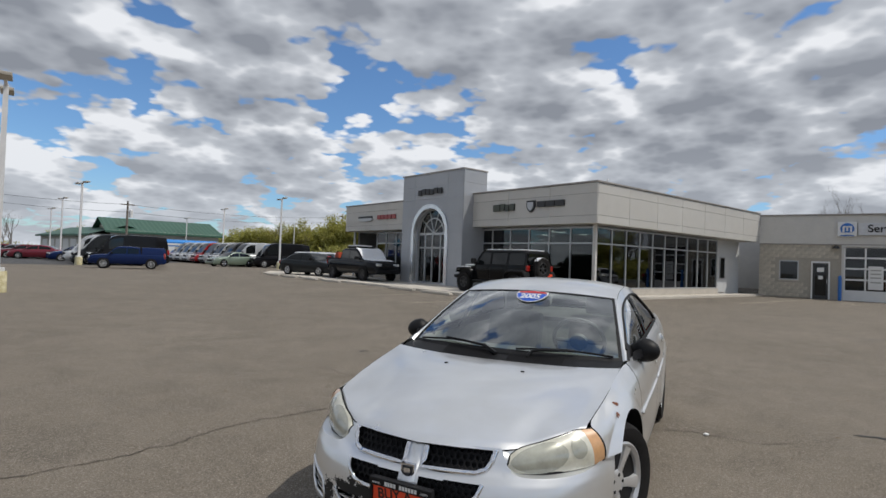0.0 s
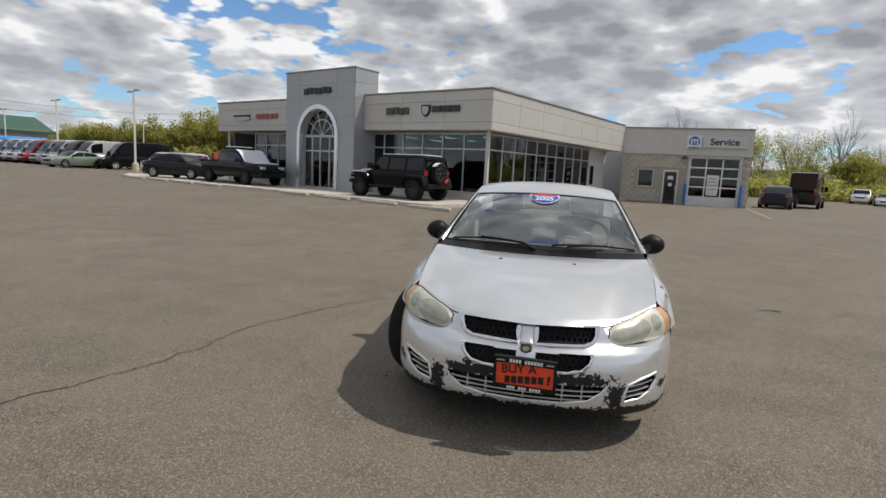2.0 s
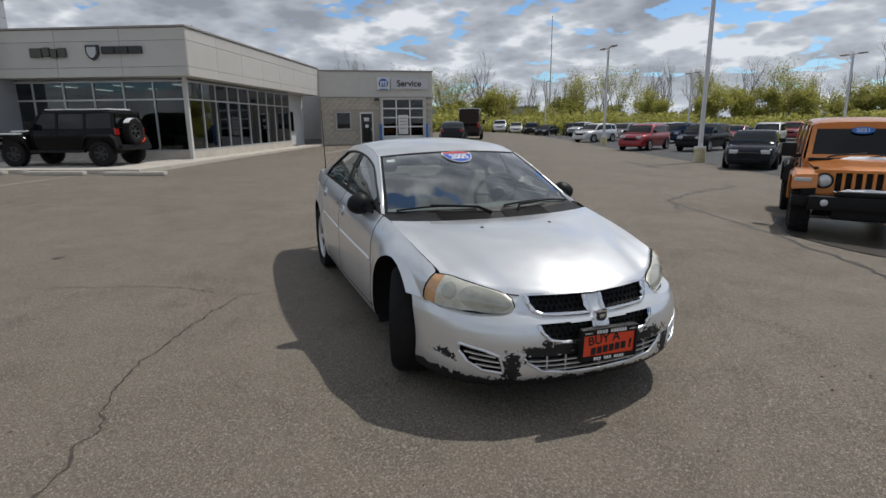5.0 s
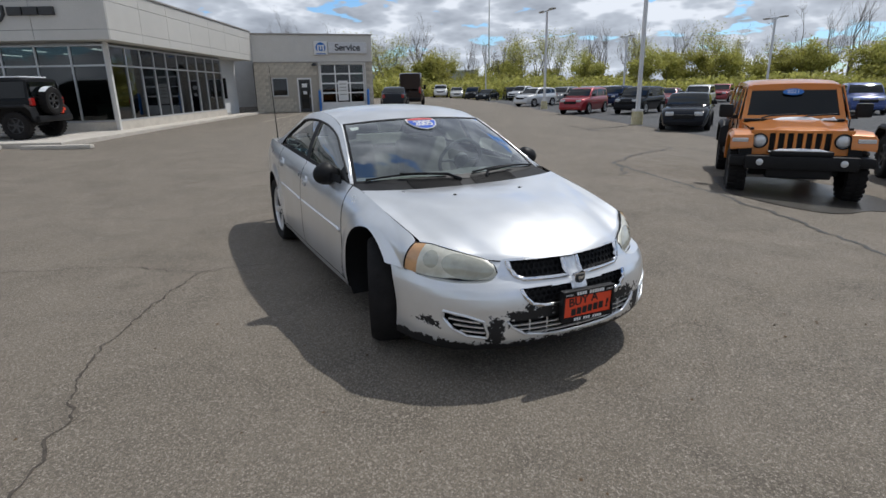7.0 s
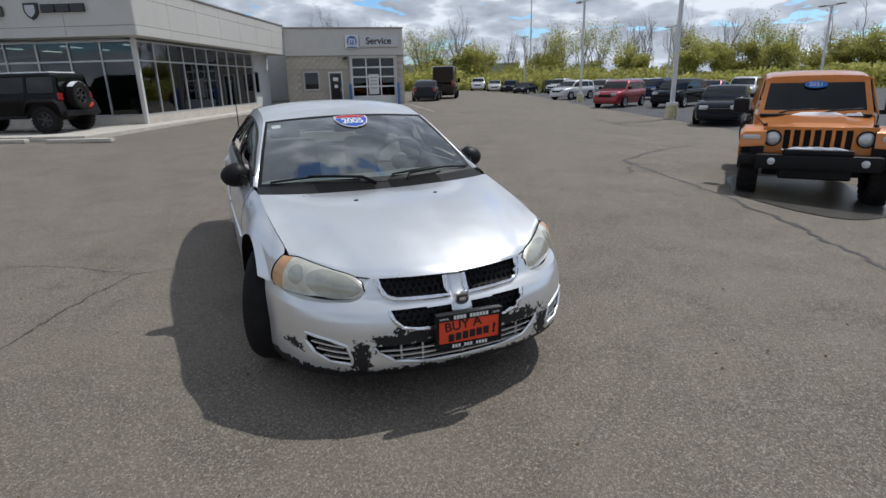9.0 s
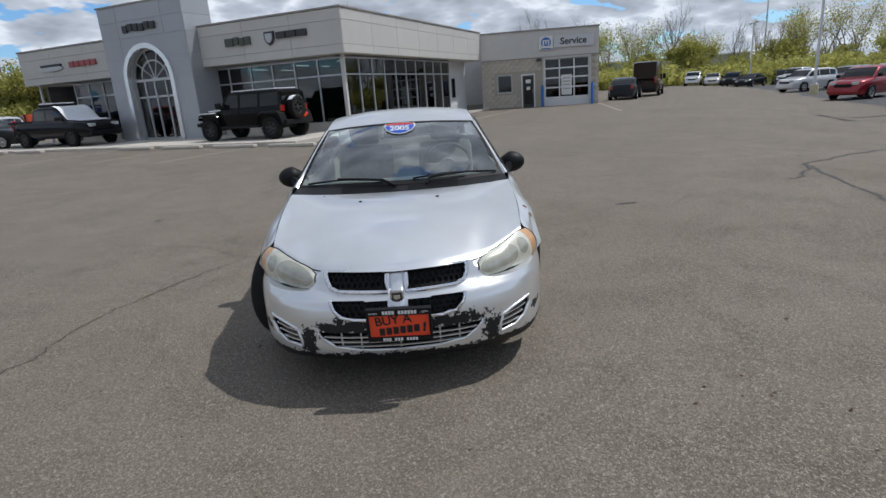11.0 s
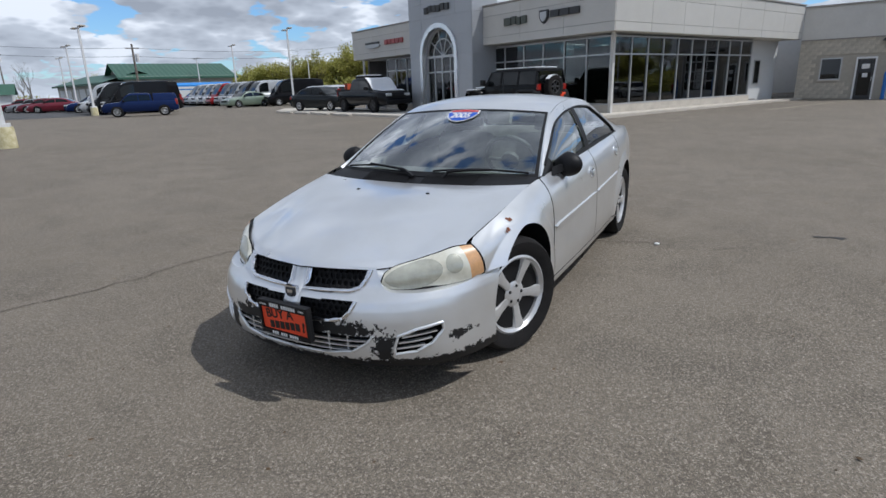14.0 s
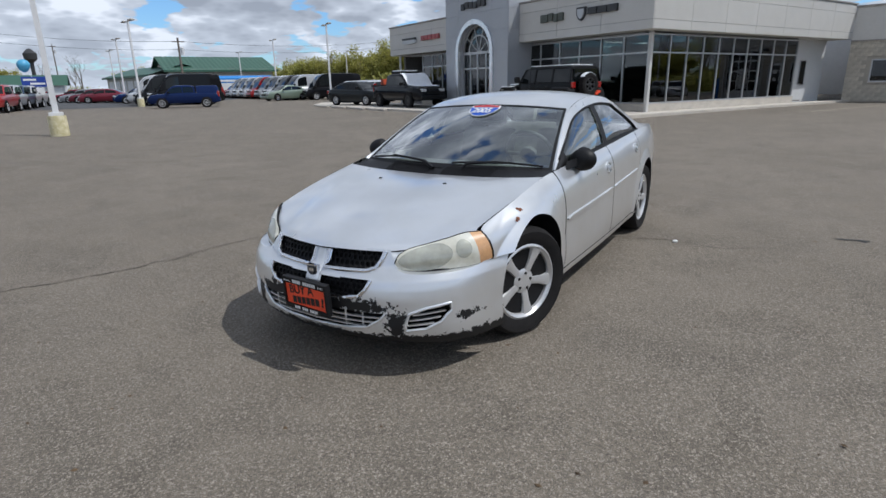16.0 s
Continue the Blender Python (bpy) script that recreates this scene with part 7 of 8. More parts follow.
def both_sides(name, fn, nu, nv, mat, label="", parent=None, smooth=40, thick=0.0):
    """A panel and its mirror image on the other side."""
    out = []
    for sg in (1, -1):
        bm = bmesh.new()

        def f(a, b, sg=sg):
            p = Vector(fn(a, b))
            return (p.x, p.y * sg, p.z)

        grid(bm, f, nu, nv)
        if thick:
            solidify(bm, thick)
        out.append(part(name, bm, mat, parent or hero, label, smooth))
    return out


# bonnet
hood_front = path3([(0, 0.062, 0.0, 0.640), (0.25, 0.085, 0.18, 0.642), (0.5, 0.145, 0.363, 0.641), (0.62, 0.195, 0.443, 0.646), (0.8, 0.300, 0.57, 0.677), (1, 0.449, 0.697, 0.708)])
hood_rear = path3([(0, 1.13, 0.0, 0.850), (0.5, 1.14, 0.37, 0.855), (0.8, 1.17, 0.60, 0.862), (1, 1.216, 0.747, 0.868)])


def hood(p, b):
    s = 2 * p - 1
    a, sg = abs(s), (1 if s >= 0 else -1)
    f, r = hood_front(a), hood_rear(a)
    X = lerp(f[0], r[0], b)
    Y = lerp(f[1], r[1], b) + 0.012 * a * math.sin(math.pi * b)
    Z = f[2] + (r[2] - f[2]) * lerp(1 - (1 - b) ** 2.2, b**0.86, a * a)
    ridge = lerp(0.50, 0.74, b)
    Z -= 0.012 * max(0.0, min(1.0, (a - ridge) / 0.16)) * math.sin(math.pi * min(1, b + 0.12)) * (1 - max(0, (a - 0.9) / 0.1))
    Z -= 0.010 * max(0.0, 1 - b / 0.025) ** 2
    return C(X, Y * sg, Z)


bm = bmesh.new()
grid(bm, hood, 56, 40)
part("bonnet", bm, M_SILVER, hero, smooth=40)
for Y in (0.244, -0.244):
    bm = bmesh.new()
    lathe(bm, [(0.014, 0), (0.012, 0.008), (0.004, 0.011)], 10, Matrix.Translation(C(0.90, Y, 0.836)))
    part("washer_nozzle", bm, M_BLACK, hero)

# front bumper
plan = path3([(0, -0.030, 0.0, 0), (0.14, -0.024, 0.15, 0), (0.29, -0.006, 0.30, 0), (0.43, 0.032, 0.43, 0), (0.56, 0.090, 0.55, 0), (0.68, 0.170, 0.65, 0), (0.79, 0.275, 0.728, 0), (0.90, 0.41, 0.785, 0), (1, 0.64, 0.842, 0)])
inset = curve1([(0.17, 0.070), (0.20, 0.034), (0.24, 0.008), (0.29, 0.0), (0.40, 0.0), (0.46, 0.008), (0.50, 0.024), (0.53, 0.052), (0.56, 0.084), (0.60, 0.104), (0.65, 0.132)])
ease = curve1([(0, 1.0), (0.35, 1.0), (0.50, 0.92), (0.65, 0.60), (0.80, 0.30)])
btop = curve1([(0, 0.640), (0.36, 0.641), (0.425, 0.641), (0.448, 0.590), (0.485, 0.550), (0.53, 0.540), (0.60, 0.539), (0.72, 0.543), (0.77, 0.549), (0.80, 0.566), (0.84, 0.574)])


def bumper(s, Z, depth=0.0):
    a, sg = abs(s), (1 if s >= 0 else -1)
    p, q = plan(max(0, a - 0.01)), plan(min(1, a + 0.01))
    n = Vector((q[1] - p[1], -(q[0] - p[0]))).normalized()  # inward in (X, Y)
    c = plan(a)
    d = inset(Z) * ease(c[1]) + depth
    return C(c[0] + n.x * d, (c[1] + n.y * d) * sg, Z)


def s_of(Y):
    """The place along the bumper that lies at this Y."""
    lo, hi = 0.0, 1.0
    for _ in range(30):
        mid = (lo + hi) / 2
        lo, hi = (mid, hi) if plan(mid)[1] < abs(Y) else (lo, mid)
    return lo if Y >= 0 else -lo


def on_bumper(Y, Z, depth=0.0):
    return bumper(s_of(Y), Z, depth)


UPPER = [(0.050, 0.632), (0.402, 0.632), (0.385, 0.590), (0.358, 0.556), (0.305, 0.542), (0.050, 0.534)]
LOWER = [(0.052, 0.504), (0.346, 0.508), (0.326, 0.466), (0.288, 0.430), (0.220, 0.416), (0.052, 0.412)]
LIP = [(-0.425, 0.352), (-0.30, 0.350), (0, 0.348), (0.30, 0.350), (0.425, 0.352), (0.395, 0.315), (0.33, 0.272), (0.20, 0.252), (0, 0.247), (-0.20, 0.252), (-0.33, 0.272), (-0.395, 0.315)]
FOG = [(0.530, 0.352), (0.600, 0.380), (0.688, 0.398), (0.690, 0.360), (0.655, 0.305), (0.600, 0.272), (0.515, 0.262), (0.512, 0.290)]


def inside(poly, y, z):
    hit = False
    for (y0, z0), (y1, z1) in zip(poly, poly[1:] + poly[:1]):
        if (z0 > z) != (z1 > z) and y < (y1 - y0) * (z - z0) / (z1 - z0) + y0:
            hit = not hit
    return hit


def in_opening(y, z):
    return inside(UPPER, abs(y), z) or inside(LOWER, abs(y), z) or inside(LIP, y, z) or inside(FOG, abs(y), z)


bm = bmesh.new()
NS, NT = 340, 92


def s_end(Z):
    """Where the cover meets the wheel arch at this height."""
    X = AXF - math.sqrt(max(0.0, ARC**2 - (Z - AZ) ** 2)) + 0.004
    lo, hi = 0.0, 1.0
    for _ in range(24):
        mid = (lo + hi) / 2
        lo, hi = (mid, hi) if plan(mid)[0] < X else (lo, mid)
    return lo


def bump_at(p, t):
    s = 2 * p - 1
    Y = plan(abs(s))[1]
    Z = lerp(0.172, btop(Y), t)
    return bumper(s * lerp(1.0, s_end(Z), (abs(s) - 0.6) / 0.4) if abs(s) > 0.6 else s, Z)


grid(bm, bump_at, NS, NT)
cut = []
for k, f in enumerate(bm.faces):
    s_ = 2 * (k // NT + 0.5) / NS - 1
    z_ = lerp(0.172, btop(plan(abs(s_))[1]), (k % NT + 0.5) / NT)
    e_ = abs(s_) * lerp(1.0, s_end(z_), (abs(s_) - 0.6) / 0.4) if 0.6 < abs(s_) < 0.85 else abs(s_)
    if in_opening(plan(e_)[1] * (1 if s_ >= 0 else -1), z_):
        cut.append(f)
bmesh.ops.delete(bm, geom=cut, context="FACES")
front = part("front_bumper", bm, M_BUMPER, hero, "silver bumper cover with peeled patches showing black", 40)
bm = bmesh.new()
grid(bm, lambda p, t: bumper(0.80 * (2 * p - 1), lerp(0.20, 0.63, t), 0.045), 60, 20)
part("bumper_core", bm, M_BLACK, hero, smooth=40)


def rim_loop(poly, sg, rad, depth, name, mat, parent, skip=()):
    """A moulding along the edge of an opening."""
    pts = []
    n = len(poly)
    for k in range(n):
        if k in skip:
            if pts:
                bm_ = bmesh.new()
                tube(bm_, pts, rad, 6)
                part(name, bm_, mat, parent, smooth=60)
                pts = []
            continue
        (y0, z0), (y1, z1) = poly[k], poly[(k + 1) % n]
        for q in range(5 if k != n - 1 else 6):
            y, z = lerp(y0, y1, q / 5), lerp(z0, z1, q / 5)
            pts.append(on_bumper(y * sg, z, depth))
        if (k + 1) % n in skip:
            pts.append(on_bumper(y1 * sg, z1, depth))
    if pts:
        bm_ = bmesh.new()
        tube(bm_, pts, rad, 6)
        part(name, bm_, mat, parent, smooth=60)


def honeycomb(poly, sg, r, depth, parent, name="mesh"):
    """Hexagon cells filling an opening."""
    bm_ = bmesh.new()
    ys, zs = [p[0] for p in poly], [p[1] for p in poly]
    dy, dz = r * 1.75, r * 1.52
    row, z = 0, min(zs)
    while z < max(zs) + r:
        y = min(ys) + (row % 2) * dy / 2
        while y < max(ys) + r:
            if inside(poly, y, z) or any(inside(poly, y + r * 0.8 * math.cos(a), z + r * 0.8 * math.sin(a)) for a in (0.5, 1.57, 2.6, 3.7, 4.7, 5.8)):
                rings = []
                for k, d in ((1.0, 0.0), (0.80, 0.0), (0.76, 0.012)):
                    ring = []
                    for q in range(6):
                        a = math.pi / 6 + q * math.pi / 3
                        yy, zz = y + r * k * math.cos(a), z + r * k * math.sin(a) * 0.95
                        ring.append(bm_.verts.new(on_bumper(max(0.03, yy) * sg, min(zz, 0.634), depth + d)))
                    rings.append(ring)
                for a_, b_ in zip(rings, rings[1:]):
                    for q in range(6):
                        bm_.faces.new((a_[q], a_[(q + 1) % 6], b_[(q + 1) % 6], b_[q]))
            y += dy
        z += dz
        row += 1
    part(name, bm_, M_BLACK, parent)


grille = new("grille")
grille.parent = hero
grille["label"] = "black honeycomb grille split by a silver crossbar"
for sg in (1, -1):
    honeycomb(UPPER, sg, 0.0185, 0.018, grille, "upper_mesh")
    honeycomb(LOWER, sg, 0.0185, 0.022, grille, "lower_mesh")
    rim_loop(UPPER, sg, 0.014, 0.000, "chrome_trim", M_CHROME, grille, (0,))
    rim_loop(LOWER, sg, 0.011, 0.001, "chrome_trim", M_CHROME, grille, (0, 5))
    rim_loop(FOG, sg, 0.008, 0.0, "vent_trim", M_SILVER, hero)
    vent = new("side_vent")
    vent.parent = hero
    for k, (ya, za, yb, zb_) in enumerate(((0.545, 0.342, 0.672, 0.358), (0.530, 0.315, 0.655, 0.328), (0.522, 0.288, 0.630, 0.298))):
        bm = bmesh.new()
        n = 8
        vs = []
        for q in range(n + 1):
            y, z = lerp(ya, yb, q / n), lerp(za, zb_, q / n)
            vs.append([bm.verts.new(on_bumper(y * sg, z + dz_, d)) for dz_, d in ((0.004, 0.006), (-0.004, 0.006), (-0.010, 0.030), (0.0, 0.030))])
        for a_, b_ in zip(vs, vs[1:]):
            for q in range(4):
                bm.faces.new((a_[q], a_[(q + 1) % 4], b_[(q + 1) % 4], b_[q]))
        part("slat", bm, M_SILVER, vent)
rim_loop(LIP, 1, 0.008, 0.0, "lip_trim", M_BUMPER, hero, (0, 1, 2, 3))
lipg = new("lower_grille")
lipg.parent = hero
for z, w in ((0.322, 0.395), (0.296, 0.365), (0.272, 0.325)):
    bm = bmesh.new()
    vs = []
    for q in range(41):
        y = lerp(-w, w, q / 40)
        vs.append([bm.verts.new(on_bumper(y, z - 0.004 * (1 - (y / w) ** 2) + dz_, d)) for dz_, d in ((0.0035, 0.008), (-0.0035, 0.008), (-0.008, 0.03), (0.0, 0.03))])
    for a_, b_ in zip(vs, vs[1:]):
        for q in range(4):
            bm.faces.new((a_[q], a_[(q + 1) % 4], b_[(q + 1) % 4], b_[q]))
    part("slat", bm, M_RIM, lipg)
for y in (-0.30, -0.20, 0.0, 0.20, 0.30):
    bm = bmesh.new()
    tube(bm, [on_bumper(y, z, 0.014) for z in (0.258, 0.30, 0.345)], 0.005, 5)
    part("upright", bm, M_RIM, lipg)
# crossbar upright and badge
bm = bmesh.new()


def post_at(p, t):
    z = lerp(0.640, 0.478, t)
    w = lerp(0.044, 0.036, t)
    y = lerp(-w, w, p)
    return on_bumper(y, z, -0.016 * (1 - abs(2 * p - 1) ** 4) + 0.004)


grid(bm, post_at, 12, 18)
part("grille_post", bm, M_SILVER, grille, "silver upright of the crossbar", 40)
bd = new("nose_badge")
bd.parent = hero
for k, d, mat, nm in ((1.0, -0.026, M_CHROME, "shield"), (0.74, -0.030, M_DARK, "field"), (0.48, -0.034, M_CHROME, "mark")):
    bm = bmesh.new()
    f = bm.faces.new([bm.verts.new(on_bumper(0, 0.52, d) + Vector((0, y * 0.034 * k, z * 0.036 * k - 0.0))) for y, z in ((-1, 0.9), (1, 0.9), (1, -0.1), (0.5, -0.75), (0, -1), (-0.5, -0.75), (-1, -0.1))])
    for v in [v for v in bmesh.ops.extrude_face_region(bm, geom=[f])["geom"] if isinstance(v, bmesh.types.BMVert)]:
        v.co.x -= 0.02
    part(nm, bm, mat, bd)

# number plate with dealer card
plate = thing("dealer_plate", HERO @ Matrix.Translation(C(-0.072, 0.004, 0.404)) @ Matrix.Rotation(radians(-4), 4, "Z") @ Matrix.Rotation(radians(3), 4, "Y"), "black plate frame holding an orange dealer card", "plate")
part("frame", boxes((0.0, 0.016, -0.160, 0.160, 0.052, 0.086), (0.0, 0.016, -0.160, 0.160, -0.086, -0.062), (0.0, 0.016, -0.160, -0.146, -0.062, 0.052), (0.0, 0.016, 0.146, 0.160, -0.062, 0.052), (-0.02, 0.004, -0.158, 0.158, -0.084, 0.084), bevel=0.003), M_BLACK, plate)
part("card", boxes((0.004, 0.0075, -0.147, 0.147, -0.063, 0.053)), M_ORANGE, plate, "orange card")
M_INK = material("black_ink", (0.012, 0.010, 0.010), 0.6)
FACE = Matrix(((0, 0, 1, 0), (1, 0, 0, 0), (0, 1, 0, 0), (0, 0, 0, 1)))
words("BUY A", 0.064, M_INK, plate, Matrix.Translation((0.009, -0.030, 0.024)) @ FACE @ Matrix.Rotation(radians(5), 4, "Z"), 0.0006, bold=0.0010)
for k in range(6):
    part("name_bar", boxes((0.008, 0.0095, -0.100 + 0.034 * k, -0.073 + 0.034 * k, -0.055 + 0.003 * k, -0.017 + 0.003 * k)), M_INK, plate, "black hand-lettered bar")
words("!", 0.064, M_INK, plate, Matrix.Translation((0.009, 0.122, -0.018)) @ FACE @ Matrix.Rotation(radians(-6), 4, "Z"), 0.0006, bold=0.003)
words("www.", 0.020, M_WHITE, plate, Matrix.Translation((0.0175, -0.122, 0.068)) @ FACE, 0.0004)
words(".com", 0.020, M_WHITE, plate, Matrix.Translation((0.0175, 0.125, 0.070)) @ FACE, 0.0004)
for k in range(12):
    if k not in (4, 11):
        part("name_bar", boxes((0.016, 0.0172, -0.078 + 0.0155 * k, -0.066 + 0.0155 * k, 0.060, 0.078)), M_WHITE, plate, "small white bar")
    if k not in (3, 7):
        part("number_bar", boxes((0.016, 0.0172, -0.085 + 0.0145 * k, -0.074 + 0.0145 * k, -0.082, -0.066)), M_WHITE, plate, "small white bar")

# headlights
hb = path3([(0, 0.126, 0.412, 0.560), (0.12, 0.146, 0.455, 0.543), (0.3, 0.196, 0.538, 0.538), (0.6, 0.295, 0.652, 0.540), (0.85, 0.405, 0.744, 0.550), (1, 0.480, 0.784, 0.566)])
ht = path3([(0, 0.160, 0.418, 0.612), (0.12, 0.196, 0.452, 0.640), (0.3, 0.258, 0.53, 0.664), (0.6, 0.338, 0.61, 0.688), (0.85, 0.412, 0.675, 0.706), (1, 0.462, 0.722, 0.706)])


def lamp_pt(a, b, out=0.0):
    p, q = Vector(hb(a)), Vector(ht(a))
    m = p.lerp(q, b)
    bulge = 0.030 * 4 * b * (1 - b) * (0.5 + 0.5 * min(1, a * 3)) + out
    n = Vector((-0.75 + 0.35 * a, 0.45 + 0.35 * a, 0.42)).normalized()
    m += n * bulge
    return C(*m)


def lamp_part(name, a0, a1, b0, b1, out, mat, label=""):
    return both_sides(name, lambda p, q: lamp_pt(lerp(a0, a1, p), lerp(b0, b1, q), out), 22, 14, mat, label)


lamp_part("headlight", 0.012, 0.86, 0.02, 0.98, 0.0, M_LENS, "hazed yellowed headlight lens")
lamp_part("turn_lens", 0.86, 0.99, 0.02, 0.98, 0.0, M_LENSAMB, "faded amber corner lens")


def shelf(p, q):
    """The ledge that closes the bumper's top edge against the lamp."""
    Y = lerp(0.455, 0.80, p)
    return on_bumper(Y, btop(Y) - 0.003, 0.0).lerp(lamp_pt(lerp(0.10, 1.0, p), 0.02, -0.006), q)


both_sides("bumper_ledge", shelf, 24, 3, M_SILVER)


def brow(p, q):
    """The painted lip that closes the nose between the lamp, the bonnet and the grille."""
    if p < 0.5:
        b = p / 0.5
        return lamp_pt(0.0, b, -0.003).lerp(on_bumper(0.398, lerp(0.556, 0.636, b), 0.004), q)
    a = lerp(0.0, 0.34, (p - 0.5) / 0.5)
    top = lamp_pt(a, 1.0, -0.003)
    lo, hi = 0.0, 1.0
    for _ in range(24):
        mid = (lo + hi) / 2
        lo, hi = (mid, hi) if hood_front(mid)[1] < top.y - 0.02 * (1 - (p - 0.5) / 0.5) else (lo, mid)
    edge = hood_front(lo)
    return top.lerp(C(edge[0] + 0.004, edge[1], edge[2] - 0.013), q)


both_sides("lamp_brow", brow, 28, 4, M_SILVER)
bm = bmesh.new()
edge = [hood_front(k / 40) for k in range(41)]
tube(bm, [C(e[0] + 0.001, e[1], e[2] - 0.0125) for e in reversed(edge)] + [C(e[0] + 0.001, -e[1], e[2] - 0.0125) for e in edge[1:]], 0.0032, 5)
part("bonnet_gap", bm, M_BLACK, hero)


def disc_lamp(name, ca, cb, ra, rb, out, mat):
    def f(p, q):
        t = 2 * math.pi * p
        return lamp_pt(ca + ra * q * math.cos(t), cb + rb * q * math.sin(t), out - 0.002 * q)

    both_sides(name, f, 28, 6, mat)


disc_lamp("main_reflector", 0.315, 0.48, 0.285, 0.46, 0.0035, M_LENS2)
disc_lamp("side_reflector", 0.72, 0.54, 0.085, 0.28, 0.0035, M_LENS2)
for sg in (1, -1):
    bm = bmesh.new()
    loop = [lamp_pt(a / 20, 0.0, -0.004) for a in range(21)] + [lamp_pt(1.0, b / 8, -0.004) for b in range(1, 9)] + [lamp_pt(1 - a / 20, 1.0, -0.004) for a in range(1, 21)] + [lamp_pt(0.0, 1 - b / 6, -0.004) for b in range(1, 7)]
    tube(bm, [(p.x, p.y * sg, p.z) for p in loop], 0.0030, 5, cap=False)
    part("headlight_gap", bm, M_BLACK, hero)
    # a dark bed behind the lamp closes the nose
    bm = bmesh.new()
    grid(bm, lambda p, q: (lambda v: (v.x - 0.03, v.y * sg * 0.95, v.z))(lamp_pt(lerp(0.05, 0.88, p), lerp(0.1, 0.9, q))), 8, 4)
    part("lamp_housing", bm, M_BLACK, hero)

# front wings
def wing(p, q):
    if p < 0.78:
        t = radians(lerp(141, -22, p / 0.78))
        Xb, Zb = AXF + ARC * math.cos(t), AZ + ARC * math.sin(t)
    else:
        Xb, Zb = lerp(AXF + ARC * math.cos(radians(-22)), 1.325, (p - 0.78) / 0.22), lerp(AZ + ARC * math.sin(radians(-22)), 0.212, (p - 0.78) / 0.22)
    Xt = lerp(0.462, 1.335, p**0.95)
    Zt = zbelt(Xt)
    X = lerp(Xb, Xt, q)
    Z = lerp(Zb, Zt, q)
    v = side(X, Z)
    if p < 0.24:  # the nose corner meets the bumper seam and the lamp's outer edge
        a0 = side(AXF + ARC * math.cos(radians(141)), AZ + ARC * math.sin(radians(141)))
        edge = a0.lerp(lamp_pt(1, 0), q / 0.35) if q < 0.35 else lamp_pt(1, (q - 0.35) / 0.65)
        edge = edge + Vector((-0.004, 0.003, 0))
        k = p / 0.24
        v = edge.lerp(v, k * k * (3 - 2 * k)) if q < 0.98 else v.lerp(edge, max(0, 1 - k * 4))
    return v


both_sides("front_wing", wing, 54, 26, M_SILVER)


def door_panel(x0, x1, z0, arch=None):
    def f(p, q):
        X = lerp(x0, x1, p)
        zb_ = z0
        if arch:
            d = ARC**2 - (X - arch) ** 2
            if abs(X - arch) < ARC + 0.012:
                zb_ = max(z0, AZ + math.sqrt(max(0, (ARC + 0.012) ** 2 - (X - arch) ** 2)))
        return side(X, lerp(zb_, zbelt(X), q))

    return f


both_sides("front_door", door_panel(1.345, 2.405, 0.262), 34, 26, M_SILVER)
both_sides("rear_door", door_panel(2.417, 3.32, 0.262, AXR), 34, 26, M_SILVER)
both_sides("sill", lambda p, q: side(lerp(1.30, 3.28, p), lerp(0.205, 0.254, q)), 30, 5, M_SILVER)


def quarter(p, q):
    if p < 0.6:
        t = radians(lerp(152, -22, p / 0.6))
        Xb, Zb = AXR + ARC * math.cos(t), AZ + ARC * math.sin(t)
    else:
        Xb, Zb = lerp(AXR + ARC * math.cos(radians(-22)), 4.62, (p - 0.6) / 0.4), lerp(AZ + ARC * math.sin(radians(-22)), 0.25, (p - 0.6) / 0.4)
    Xt = lerp(3.332, 4.62, p)
    X, Z = lerp(Xb, Xt, q), lerp(Zb, zbelt(Xt), q)
    return side(X, Z)


both_sides("rear_wing", quarter, 44, 24, M_SILVER)
# dark inner arches, underbody and door gaps
for sg in (1, -1):
    for ax in (AXF, AXR):
        bm = bmesh.new()
        n = 26
        vs = []
        for k in range(n + 1):
            t = radians(lerp(205, -25, k / n))
            x, z = ax + (ARC + 0.004) * math.cos(t), AZ + (ARC + 0.004) * math.sin(t)
            yo = side(x, max(z, 0.2)).y - 0.004 - (0.06 * max(0.0, min(1.0, (AXF - 0.10 - x) / 0.18)) if ax == AXF else 0.0)
            vs.append([bm.verts.new(C(x, y * sg, z)) for y in (yo, yo - 0.025, 0.50)])
        for a_, b_ in zip(vs, vs[1:]):
            for q in range(2):
                bm.faces.new((a_[q], a_[q + 1], b_[q + 1], b_[q]))
        bm.faces.new([v[2] for v in vs])
        part("arch_liner", bm, M_BLACK, hero, smooth=40)
        add_wheel(hero, -(0.88 if ax == AXF else 3.62), sg * (0.735 if ax == AXF else 0.752), 0.322, 0.205, 0.226, "five", M_RIM, -21 if ax == AXF else 0, turn=9 if sg > 0 else 30)
part("underbody", boxes((-4.5, -0.30, -0.48, 0.48, 0.20, 0.34), (-3.2, -1.35, -0.76, 0.76, 0.20, 0.30)), M_BLACK, hero)
